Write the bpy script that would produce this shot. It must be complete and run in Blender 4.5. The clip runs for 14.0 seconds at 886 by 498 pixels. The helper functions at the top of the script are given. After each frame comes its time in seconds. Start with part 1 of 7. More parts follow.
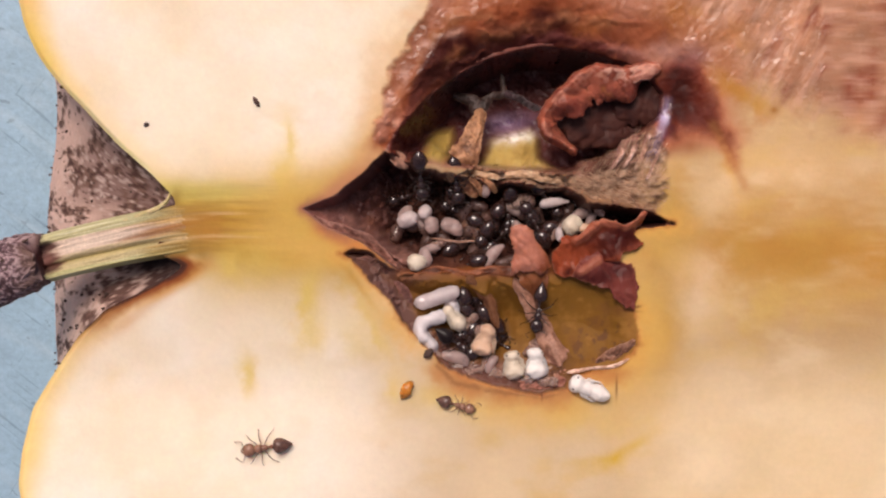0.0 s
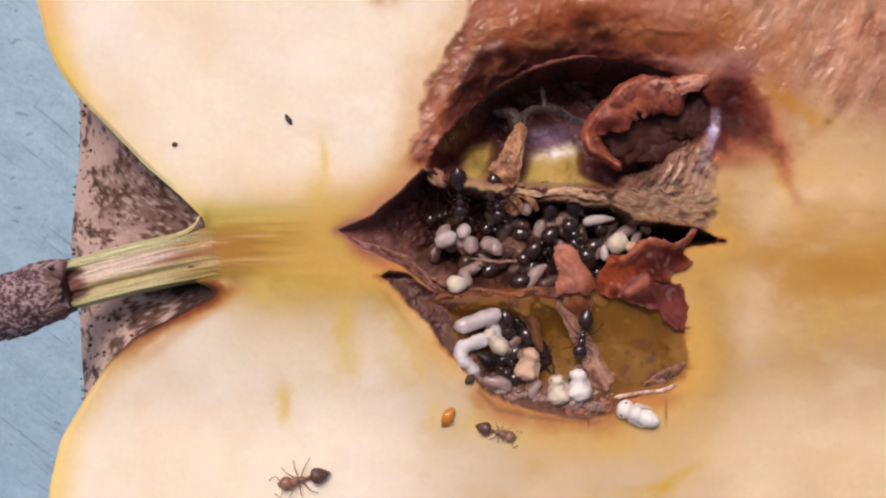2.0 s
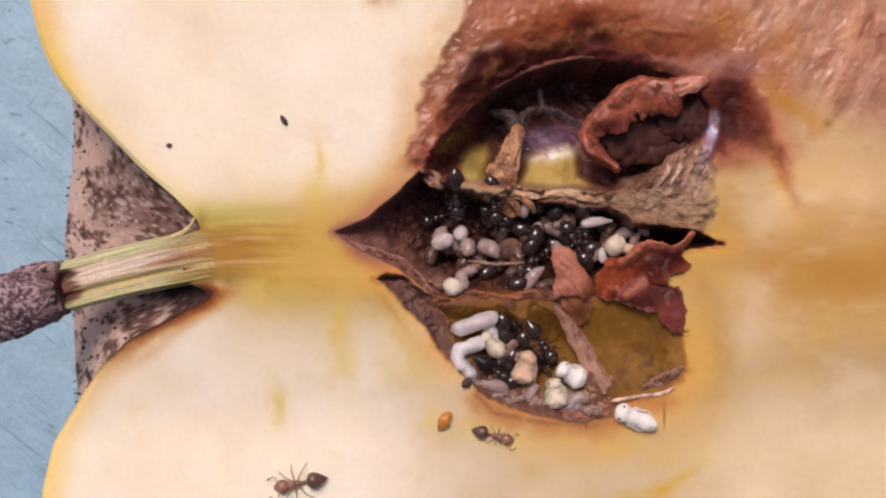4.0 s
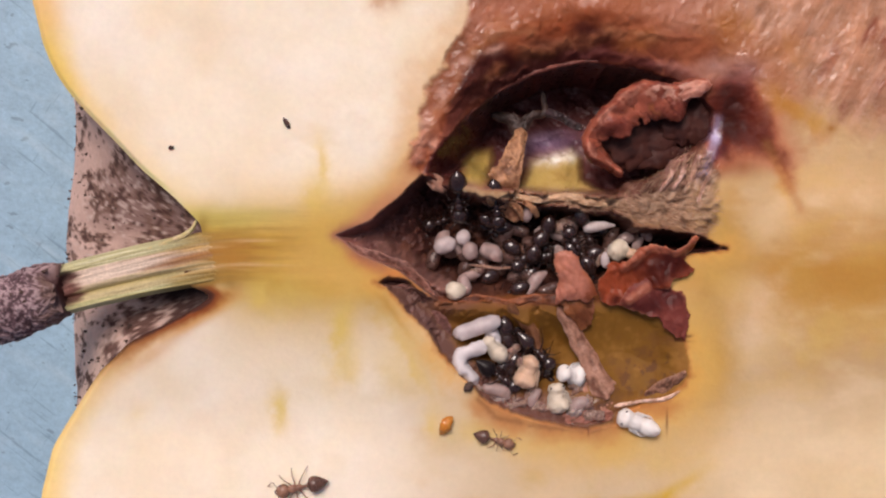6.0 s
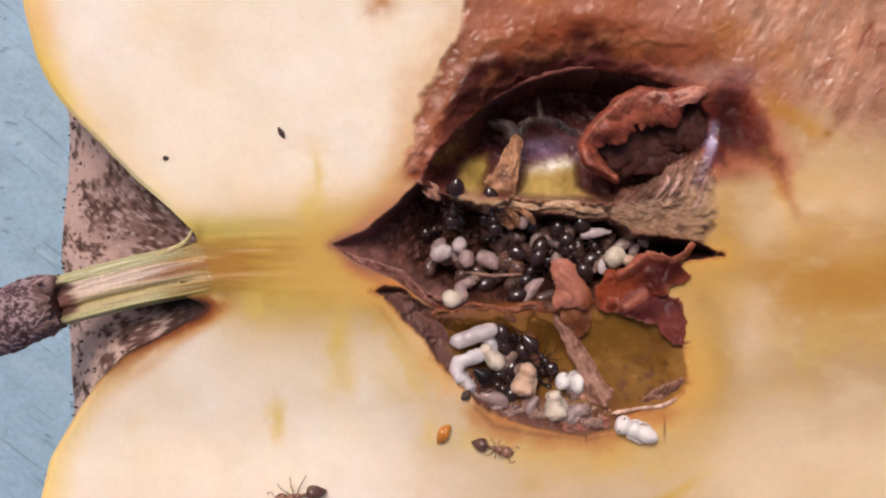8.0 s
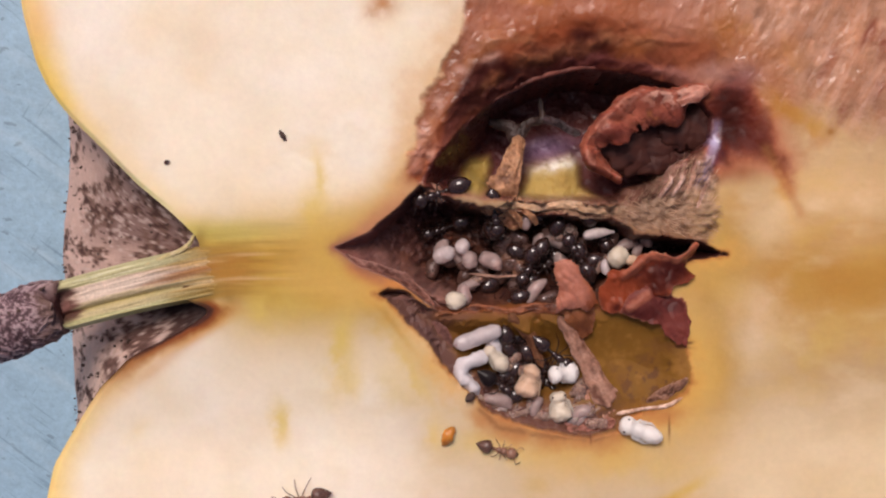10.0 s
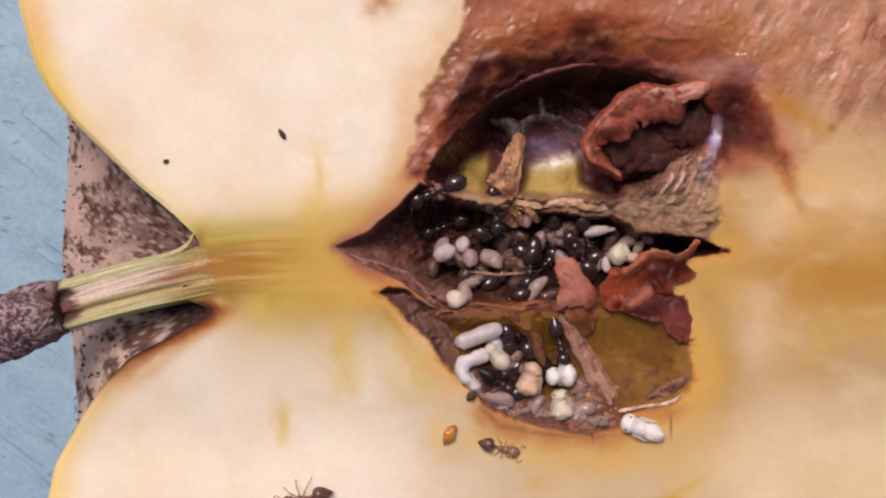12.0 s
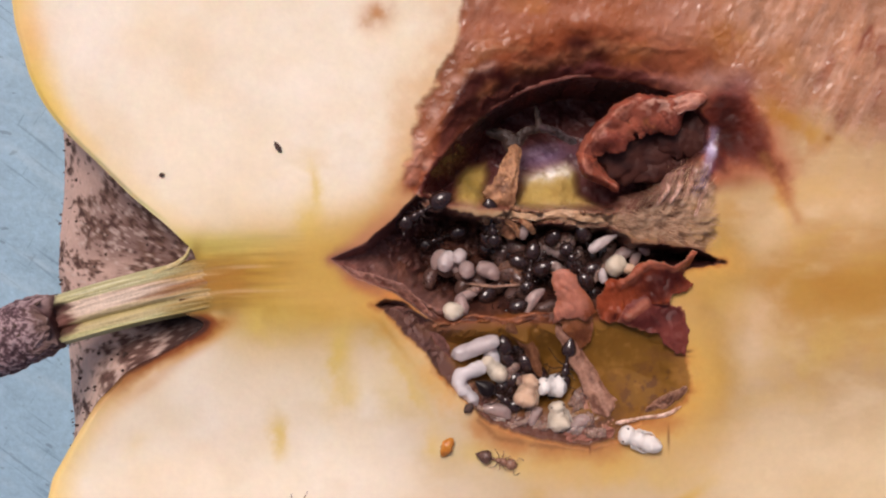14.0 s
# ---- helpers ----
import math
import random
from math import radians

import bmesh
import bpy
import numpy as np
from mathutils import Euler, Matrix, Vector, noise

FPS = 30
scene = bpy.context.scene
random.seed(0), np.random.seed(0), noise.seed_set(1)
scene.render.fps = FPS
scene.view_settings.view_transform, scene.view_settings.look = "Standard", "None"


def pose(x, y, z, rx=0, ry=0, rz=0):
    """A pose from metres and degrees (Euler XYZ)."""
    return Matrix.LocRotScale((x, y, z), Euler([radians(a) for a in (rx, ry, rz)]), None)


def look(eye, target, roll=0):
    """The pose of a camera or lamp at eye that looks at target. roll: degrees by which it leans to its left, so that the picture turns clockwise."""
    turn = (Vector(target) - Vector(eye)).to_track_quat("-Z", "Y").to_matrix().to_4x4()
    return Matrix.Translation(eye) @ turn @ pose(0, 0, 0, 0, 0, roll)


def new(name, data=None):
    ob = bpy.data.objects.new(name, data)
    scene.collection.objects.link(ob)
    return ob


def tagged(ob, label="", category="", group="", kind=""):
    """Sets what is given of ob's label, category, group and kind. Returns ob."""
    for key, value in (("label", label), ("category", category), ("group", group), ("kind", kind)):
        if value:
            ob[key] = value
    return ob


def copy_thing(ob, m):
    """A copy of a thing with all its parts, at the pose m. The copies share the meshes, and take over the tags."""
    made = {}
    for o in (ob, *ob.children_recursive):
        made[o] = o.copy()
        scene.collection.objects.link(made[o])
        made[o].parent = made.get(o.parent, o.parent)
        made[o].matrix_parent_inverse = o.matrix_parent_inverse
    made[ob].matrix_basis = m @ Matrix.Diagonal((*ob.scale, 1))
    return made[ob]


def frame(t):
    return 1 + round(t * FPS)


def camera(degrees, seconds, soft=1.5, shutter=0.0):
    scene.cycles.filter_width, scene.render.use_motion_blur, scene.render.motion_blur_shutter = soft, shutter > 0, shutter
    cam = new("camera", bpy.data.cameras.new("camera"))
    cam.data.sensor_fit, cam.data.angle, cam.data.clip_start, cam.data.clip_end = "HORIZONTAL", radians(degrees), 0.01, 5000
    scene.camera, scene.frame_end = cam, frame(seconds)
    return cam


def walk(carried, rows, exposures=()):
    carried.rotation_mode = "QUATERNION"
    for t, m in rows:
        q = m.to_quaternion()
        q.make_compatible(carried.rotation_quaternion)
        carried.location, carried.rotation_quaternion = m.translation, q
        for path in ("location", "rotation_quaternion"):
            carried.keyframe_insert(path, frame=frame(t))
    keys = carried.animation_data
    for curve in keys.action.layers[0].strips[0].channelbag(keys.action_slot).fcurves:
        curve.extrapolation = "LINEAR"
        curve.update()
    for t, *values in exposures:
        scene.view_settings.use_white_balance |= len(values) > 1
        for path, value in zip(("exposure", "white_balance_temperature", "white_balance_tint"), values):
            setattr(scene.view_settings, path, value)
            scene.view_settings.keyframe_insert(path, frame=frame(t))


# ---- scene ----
# Distances below are in millimetres and are scaled to metres once; z = 0 is the cut face of the apple.
MM = 0.001
FACE = 35.7
cam = camera(42.0, 14.0, soft=2.2)
ROWS = [
    (0.0, 1.719, -1.581, 66.875, -0.870, -1.369, 0.587),
    (0.5, 0.579, 0.208, 65.712, -1.295, -0.668, 0.166),
    (1.0, 0.322, -0.323, 64.927, -1.351, -0.866, 0.318),
    (1.5, 0.157, 0.017, 64.564, -1.240, -0.764, 0.053),
    (2.0, 0.064, -0.043, 64.212, -1.201, -0.873, -0.025),
    (2.5, -0.108, 0.120, 63.892, -1.087, -0.979, -0.036),
    (3.0, 0.000, 0.000, 63.825, -1.177, -1.020, 0.000),
    (5.5, 0.010, 0.051, 63.488, -0.826, -1.164, 0.139),
    (6.0, -0.119, -0.411, 63.498, -0.596, -1.090, 0.274),
    (6.5, -0.185, -0.474, 63.518, -0.592, -0.978, 0.241),
    (7.0, -0.266, 0.156, 63.370, -1.067, -1.155, 0.093),
    (7.5, -0.185, 0.487, 63.358, -1.254, -1.181, -0.042),
    (8.0, -0.067, 0.665, 63.321, -1.142, -1.238, -0.163),
    (10.5, -0.357, 1.513, 63.070, -1.790, -1.394, -0.716),
    (11.0, -0.282, 1.642, 63.016, -1.811, -1.444, -0.793),
    (11.5, -0.313, 1.848, 63.053, -1.898, -1.417, -0.958),
    (12.0, -0.401, 1.675, 62.961, -2.032, -1.402, -0.909),
    (12.5, -0.248, 1.982, 62.933, -1.812, -1.416, -1.046),
    (13.0, -0.213, 2.144, 63.009, -1.972, -1.374, -1.084),
    (13.5, -0.244, 2.214, 62.933, -2.056, -1.424, -1.138),
    (14.0, -0.211, 2.217, 62.875, -1.911, -1.426, -1.168),
]
walk(cam, [(t, pose(x * MM, y * MM, (z + FACE) * MM, rx, ry, rz)) for t, x, y, z, rx, ry, rz in ROWS],
     [(0.0, 0.07, 6800, 18), (0.6, 0.0, 6500, 18), (3.0, -0.01, 6500, 18), (10.3, -0.05, 6520, 18), (14.0, -0.06, 6540, 18)])

# ---- light: soft daylight from an overcast sky ----
world = bpy.data.worlds.new("overcast_sky")
scene.world = world
world.use_nodes = True
sky = world.node_tree.nodes.new("ShaderNodeTexSky")
sky.sky_type = "NISHITA"
sky.sun_disc = False
sky.sun_elevation = radians(58.0)
sky.sun_rotation = radians(-20.1)
sky.dust_density = 4.0
sky.air_density = 0.45
backing = world.node_tree.nodes["Background"]
backing.inputs["Strength"].default_value = 0.10
world.node_tree.links.new(sky.outputs["Color"], backing.inputs["Color"])
sun = new("sun", bpy.data.lights.new("sun", "SUN"))
sun.data.energy = 2.3
sun.data.angle = radians(26)
sun.data.color = (1.0, 0.92, 0.83)
sun.matrix_world = look((-0.30, 0.82, 1.40), (0, 0, 0))


# ---- small tools ----
def lattice(ix, iy, seed):
    h = np.sin(ix * 127.1 + iy * 311.7 + seed * 74.7) * 43758.5453
    return h - np.floor(h)


def vnoise(x, y, seed=0):
    x, y = np.asarray(x, float), np.asarray(y, float)
    ix, iy = np.floor(x), np.floor(y)
    u, v = x - ix, y - iy
    u, v = u * u * (3 - 2 * u), v * v * (3 - 2 * v)
    a, b = lattice(ix, iy, seed), lattice(ix + 1, iy, seed)
    c, d = lattice(ix, iy + 1, seed), lattice(ix + 1, iy + 1, seed)
    return (a * (1 - u) + b * u) * (1 - v) + (c * (1 - u) + d * u) * v


def fbm(x, y, size, seed=0, octaves=4):
    """Layered noise from about -1 to 1, with its largest forms so many millimetres wide."""
    total, weight, amount = 0.0, 0.0, 1.0
    for k in range(octaves):
        f = 2.0 ** k / size
        total = total + amount * (vnoise(x * f + 17 * k, y * f - 9 * k, seed + k) * 2 - 1)
        weight += amount
        amount *= 0.55
    return total / weight * 1.5


def fbm3(x, y, z, size, seed=0, octaves=4):
    """The same in space."""
    total, weight, amount = 0.0, 0.0, 1.0
    for k in range(octaves):
        f = 2.0 ** k / size
        w = np.asarray(z) * f + 31.7 * k
        lo = np.floor(w)
        t = w - lo
        t = t * t * (3 - 2 * t)
        a = vnoise(x * f + 17 * k + lo * 37.3, y * f - 9 * k + lo * 17.9, seed + k)
        b = vnoise(x * f + 17 * k + (lo + 1) * 37.3, y * f - 9 * k + (lo + 1) * 17.9, seed + k)
        total = total + amount * ((a * (1 - t) + b * t) * 2 - 1)
        weight += amount
        amount *= 0.55
    return total / weight * 1.6


def step(a, b, x):
    t = np.clip((x - a) / (b - a), 0, 1)
    return t * t * (3 - 2 * t)


def inside(X, Y, corners):
    """Distance in mm to the edge of a closed outline, positive inside."""
    pts = np.array(corners, float).reshape(-1, 2)
    best = np.full(np.shape(X), 1e9)
    odd = np.zeros(np.shape(X), bool)
    for (ax, ay), (bx, by) in zip(pts, np.roll(pts, -1, 0)):
        ex, ey = bx - ax, by - ay
        t = np.clip(((X - ax) * ex + (Y - ay) * ey) / (ex * ex + ey * ey), 0, 1)
        best = np.minimum(best, np.hypot(X - ax - t * ex, Y - ay - t * ey))
        cross = (ay > Y) != (by > Y)
        odd ^= cross & (X < ex * (Y - ay) / (ey if ey else 1e-9) + ax)
    return np.where(odd, best, -best)


def near_line(X, Y, corners):
    """Distance in mm to an open line through the corners, and how far along it (0 to 1)."""
    pts = np.array(corners, float).reshape(-1, 2)
    best, along = np.full(np.shape(X), 1e9), np.zeros(np.shape(X))
    n = len(pts) - 1
    for k in range(n):
        (ax, ay), (bx, by) = pts[k], pts[k + 1]
        ex, ey = bx - ax, by - ay
        t = np.clip(((X - ax) * ex + (Y - ay) * ey) / (ex * ex + ey * ey), 0, 1)
        d = np.hypot(X - ax - t * ex, Y - ay - t * ey)
        along = np.where(d < best, (k + t) / n, along)
        best = np.minimum(best, d)
    return best, along


def blot(X, Y, cx, cy, rx, ry, turn=0.0):
    """A soft spot: 1 at its middle, fading to 0 at the given radii and beyond."""
    c, s = math.cos(radians(turn)), math.sin(radians(turn))
    u, v = ((X - cx) * c + (Y - cy) * s) / rx, (-(X - cx) * s + (Y - cy) * c) / ry
    return np.exp(-1.8 * (u * u + v * v))


def blend(a, b, w):
    w = np.clip(w, 0, 1)[..., None]
    return a * (1 - w) + np.array(b) * w


# ---- materials ----
def wire(tree, a, b):
    tree.links.new(a, b)


def material(name, colour=None, rough=0.5, vary=0.25, grain=0.4, bump=0.03, scatter=0.0, scatter_mm=0.6, coat=0.0, fine=0.12, attribute=False,
             tint=(1, 1, 1), transmission=0.0, dark=None, patch=1.2, ior=1.4, rough_vary=0.15, shine=0.5, even=False):
    """A surface with colour variation at two sizes and a fine relief; sizes in millimetres."""
    m = bpy.data.materials.new(name)
    m.use_nodes = True
    t = m.node_tree
    n = t.nodes
    p = n["Principled BSDF"]
    place = n.new("ShaderNodeTexCoord").outputs["Object"]

    def noise_at(size, detail=5.0, rough_noise=0.6):
        k = n.new("ShaderNodeTexNoise")
        k.inputs["Scale"].default_value = 1 / (size * MM)
        k.inputs["Detail"].default_value = detail
        k.inputs["Roughness"].default_value = rough_noise
        wire(t, place, k.inputs["Vector"])
        return k.outputs["Fac"]

    big, small = noise_at(patch), noise_at(grain)
    if attribute:
        src = n.new("ShaderNodeVertexColor")
        src.layer_name = "tone"
        base, wet = src.outputs["Color"], src.outputs["Alpha"]
    else:
        rgb = n.new("ShaderNodeRGB")
        rgb.outputs[0].default_value = (*colour, 1)
        base, wet = rgb.outputs[0], None
    if dark is not None:
        ramp = n.new("ShaderNodeMapRange")
        ramp.inputs["From Min"].default_value, ramp.inputs["From Max"].default_value = 0.42, 0.62
        wire(t, big, ramp.inputs["Value"])
        mixer = n.new("ShaderNodeMix")
        mixer.data_type = "RGBA"
        wire(t, ramp.outputs["Result"], mixer.inputs["Factor"])
        wire(t, base, mixer.inputs["A"])
        mixer.inputs["B"].default_value = (*dark, 1)
        base = mixer.outputs["Result"]
    both = n.new("ShaderNodeMath")
    both.operation = "ADD"
    wire(t, big, both.inputs[0])
    wire(t, small, both.inputs[1])
    level = n.new("ShaderNodeMapRange")
    level.inputs["From Min"].default_value, level.inputs["From Max"].default_value = 0.6, 1.4
    level.inputs["To Min"].default_value, level.inputs["To Max"].default_value = 1 - vary, 1 + vary
    wire(t, both.outputs[0], level.inputs["Value"])
    shade = n.new("ShaderNodeVectorMath")
    shade.operation = "SCALE"
    wire(t, base, shade.inputs[0])
    wire(t, level.outputs["Result"], shade.inputs["Scale"])
    wire(t, shade.outputs["Vector"], p.inputs["Base Color"])
    gloss = n.new("ShaderNodeMapRange")
    gloss.inputs["From Min"].default_value, gloss.inputs["From Max"].default_value = 0.3, 0.7
    gloss.inputs["To Min"].default_value, gloss.inputs["To Max"].default_value = rough - rough_vary, rough + rough_vary
    wire(t, small, gloss.inputs["Value"])
    if wet is not None:
        times = n.new("ShaderNodeMath")
        times.operation = "MULTIPLY"
        wire(t, gloss.outputs["Result"], times.inputs[0])
        wire(t, wet, times.inputs[1])
        wire(t, times.outputs[0], p.inputs["Roughness"])
        film = n.new("ShaderNodeMapRange")
        film.inputs["From Min"].default_value, film.inputs["From Max"].default_value = 0.4, 1.0
        film.inputs["To Min"].default_value, film.inputs["To Max"].default_value = 0.5, shine
        wire(t, wet, film.inputs["Value"])
        wire(t, film.outputs["Result"], p.inputs["Specular IOR Level"])
    else:
        wire(t, gloss.outputs["Result"], p.inputs["Roughness"])
    if bump:
        b = n.new("ShaderNodeBump")
        b.inputs["Distance"].default_value = bump * MM
        wire(t, noise_at(fine, 3.0), b.inputs["Height"])
        wire(t, b.outputs["Normal"], p.inputs["Normal"])
    p.inputs["IOR"].default_value = ior
    p.inputs["Specular IOR Level"].default_value = shine
    p.inputs["Transmission Weight"].default_value = transmission
    p.inputs["Coat Weight"].default_value = coat
    p.inputs["Coat Roughness"].default_value = 0.08
    if scatter:
        p.inputs["Subsurface Weight"].default_value = scatter
        p.inputs["Subsurface Scale"].default_value = scatter_mm * MM
        p.inputs["Subsurface Radius"].default_value = (1.0, 0.92, 0.88) if even else (1.0, 0.6, 0.35)
    return m


FLESH = material("apple_flesh", attribute=True, shine=0.06, rough=0.62, vary=0.05, grain=0.35, bump=0.014, scatter=0.25, scatter_mm=0.5, fine=0.22, patch=2.5)
SKIN = material("apple_skin", attribute=True, shine=0.1, rough=0.8, vary=0.15, grain=0.3, bump=0.05, fine=0.3, patch=1.5)
TISSUE = material("dried_tissue", attribute=True, shine=0.25, rough=0.42, vary=0.45, grain=0.18, bump=0.07, scatter=0.15, scatter_mm=0.3, fine=0.2, patch=0.9)
TORN = material("torn_rotten_flesh", attribute=True, shine=0.15, rough=0.42, vary=0.22, grain=0.25, bump=0.015, scatter=0.3, scatter_mm=0.4, fine=0.3, patch=1.2)
CHITIN = material("ant_shell", (0.030, 0.017, 0.015), rough=0.06, vary=0.3, grain=0.2, bump=0.002, coat=0.0, shine=0.65, fine=0.06, dark=(0.03, 0.011, 0.008), patch=0.6, ior=1.52, rough_vary=0.02)
LEG = material("ant_leg", (0.16, 0.075, 0.042), rough=0.35, vary=0.3, grain=0.2, bump=0.0, dark=(0.05, 0.02, 0.014), patch=0.4)
BROWN_LEG = material("brown_ant_leg", (0.36, 0.20, 0.12), rough=0.35, vary=0.3, grain=0.2, bump=0.0, dark=(0.13, 0.06, 0.035), patch=0.4)
BROWN_SHELL = material("brown_ant_shell", (0.30, 0.15, 0.095), rough=0.28, vary=0.3, grain=0.2, bump=0.006, coat=0.1, fine=0.06, dark=(0.14, 0.065, 0.045), patch=0.5)
DARK_BROWN_SHELL = material("dark_brown_ant_shell", (0.15, 0.075, 0.055), rough=0.25, vary=0.3, grain=0.2, bump=0.006, coat=0.1, fine=0.06, dark=(0.055, 0.028, 0.022), patch=0.5)
BLACK_SHELL = material("black_ant_shell", (0.012, 0.007, 0.007), rough=0.36, vary=0.2, grain=0.2, bump=0.005, coat=0.0, shine=0.3, fine=0.06)
PUPA = material("pupa_skin", (0.80, 0.74, 0.69), shine=0.35, rough=0.36, vary=0.06, grain=0.3, bump=0.012, scatter=0.6, scatter_mm=0.5, fine=0.25, even=True)
WAXY = material("waxy_larva_skin", (0.68, 0.49, 0.445), shine=0.4, rough=0.32, vary=0.12, grain=0.3, bump=0.006, coat=0.7, fine=0.3, transmission=0.54, ior=1.22, rough_vary=0.05, scatter=0.3, scatter_mm=0.5, even=True)
DUSKY = material("dusky_larva_skin", (0.22, 0.115, 0.09), shine=0.4, rough=0.30, vary=0.25, grain=0.3, bump=0.008, coat=0.7, scatter=0.3, scatter_mm=0.6, fine=0.3, transmission=0.6, ior=1.22, rough_vary=0.05, even=True)
MILKY = material("milky_larva_skin", (0.74, 0.61, 0.585), shine=0.4, rough=0.32, vary=0.12, grain=0.3, bump=0.008, coat=0.6, scatter=0.6, scatter_mm=0.6, fine=0.25, transmission=0.32, ior=1.25, rough_vary=0.05, even=True)
CLEAR = material("clear_larva_skin", (0.84, 0.73, 0.71), shine=0.4, rough=0.22, vary=0.05, grain=0.3, bump=0.003, coat=1.0, transmission=0.48, ior=1.2, scatter=0.3, scatter_mm=0.5, fine=0.3, rough_vary=0.03, even=True)
WHITE_GRUB = material("white_larva_skin", (0.72, 0.65, 0.64), shine=0.6, rough=0.16, vary=0.08, grain=0.3, bump=0.01, scatter=0.6, scatter_mm=0.5, fine=0.25, transmission=0.1, rough_vary=0.05, even=True)
CREAM = material("cream_pupa_skin", (0.64, 0.54, 0.42), shine=0.35, rough=0.36, vary=0.10, grain=0.3, bump=0.02, scatter=0.5, scatter_mm=0.5, fine=0.25, even=True)
TAN = material("tan_pupa_skin", (0.62, 0.41, 0.28), shine=0.35, rough=0.36, vary=0.15, grain=0.3, bump=0.02, scatter=0.5, scatter_mm=0.5, fine=0.25, even=True)
EYE = material("dark_eye", (0.03, 0.02, 0.02), rough=0.3, vary=0.1, bump=0)
AMBER = material("amber_shell", (0.55, 0.20, 0.025), rough=0.2, vary=0.25, grain=0.15, bump=0.01, scatter=0.3, coat=0.5, fine=0.1)
SOIL = material("dark_soil", (0.085, 0.05, 0.04), rough=0.85, vary=0.4, grain=0.1, bump=0.03, fine=0.08)
FIBRE = material("stem_wood", attribute=True, shine=0.25, rough=0.6, vary=0.18, grain=0.2, bump=0.05, fine=0.15, patch=0.8)


# ---- meshes ----
def shape(name, verts, faces, mat, parent=None, label="", tone=None, lift=0.0):
    """One mesh object from millimetres."""
    me = bpy.data.meshes.new(name)
    v = np.asarray(verts, float)
    me.from_pydata(((v + (0, 0, lift)) * MM).tolist(), [], [tuple(f) for f in faces])
    me.polygons.foreach_set("use_smooth", np.ones(len(me.polygons), bool))
    me.materials.append(mat)
    if tone is not None:
        layer = me.color_attributes.new("tone", "FLOAT_COLOR", "POINT")
        layer.data.foreach_set("color", np.asarray(tone, np.float32).ravel())
    me.update()
    ob = new(name, me)
    if parent is not None:
        ob.parent = parent
    if label:
        tagged(ob, label)
    return ob


def grid_faces(rows, cols, wrap=False):
    r, c = np.meshgrid(np.arange(rows - 1), np.arange(cols if wrap else cols - 1), indexing="ij")
    r, c = r.ravel(), c.ravel()
    d = (c + 1) % cols
    return np.stack([r * cols + c, r * cols + d, (r + 1) * cols + d, (r + 1) * cols + c], 1)


def tube(points, radii, sides=8, flat=1.0):
    """A rounded tube along points, closed at both ends."""
    p = np.asarray(points, float)
    radii = np.broadcast_to(np.asarray(radii, float), (len(p),))
    way = np.gradient(p, axis=0)
    verts = []
    side = None
    for k in range(len(p)):
        d = way[k] / (np.linalg.norm(way[k]) + 1e-9)
        ref = np.array([0, 0, 1.0]) if abs(d[2]) < 0.9 else np.array([1.0, 0, 0])
        side = np.cross(ref, d) if side is None else side - d * side.dot(d)
        side = side / np.linalg.norm(side)
        up = np.cross(d, side)
        for a in np.linspace(0, 2 * np.pi, sides, endpoint=False):
            verts.append(p[k] + radii[k] * (np.cos(a) * side + flat * np.sin(a) * up))
    faces = grid_faces(len(p), sides, True).tolist()
    n = len(verts)
    verts += [p[0] - way[0] * 0.1, p[-1] + way[-1] * 0.1]
    for j in range(sides):
        faces.append((n, (j + 1) % sides, j))
        faces.append((n + 1, n - sides + j, n - sides + (j + 1) % sides))
    return np.array(verts), faces


def curve(points, n):
    """n places on a smooth line through the points."""
    p = np.asarray(points, float)
    q = np.vstack([2 * p[0] - p[1], p, 2 * p[-1] - p[-2]])
    out = []
    for u in np.linspace(0, len(p) - 1 - 1e-9, n):
        k = int(u)
        t = u - k
        a, b, c, d = q[k:k + 4]
        out.append(0.5 * (2 * b + (c - a) * t + (2 * a - 5 * b + 4 * c - d) * t * t + (3 * b - a - 3 * c + d) * t ** 3))
    return np.array(out)


def lump(centre, radii, rings=12, sides=16, point=0.0, rough=0.0, seed=0, bands=0.0):
    """A rounded body along x; point draws its rear end to a tip; bands gives shallow rings."""
    u = np.linspace(0, np.pi, rings + 1)
    verts = []
    for k, a in enumerate(u):
        x, r = np.cos(a), np.sin(a)
        if point and x < 0:
            r *= 1 - point * x * x
        if bands:
            r *= 1 - bands * (0.5 + 0.5 * math.cos(9 * a))
        for b in np.linspace(0, 2 * np.pi, sides, endpoint=False):
            g = 1 + rough * (vnoise(3 * x + 5, 2 * b, seed) - 0.5)
            verts.append((centre[0] + radii[0] * x * g, centre[1] + radii[1] * r * np.cos(b) * g, centre[2] + radii[2] * r * np.sin(b) * g))
    return np.array(verts), grid_faces(rings + 1, sides, True).tolist()


def join(*pieces):
    verts, faces, n = [], [], 0
    for v, f in pieces:
        verts.append(np.asarray(v, float))
        faces += [tuple(int(i) + n for i in q) for q in f]
        n += len(v)
    return np.vstack(verts), faces


# ---- table ----
def painted_table():
    board = shape("tabletop", *lump_board(620, 460, 18), TABLE_PAINT)
    return tagged(board, "pale blue painted board with scratches and dark flecks", "table", kind="structure")


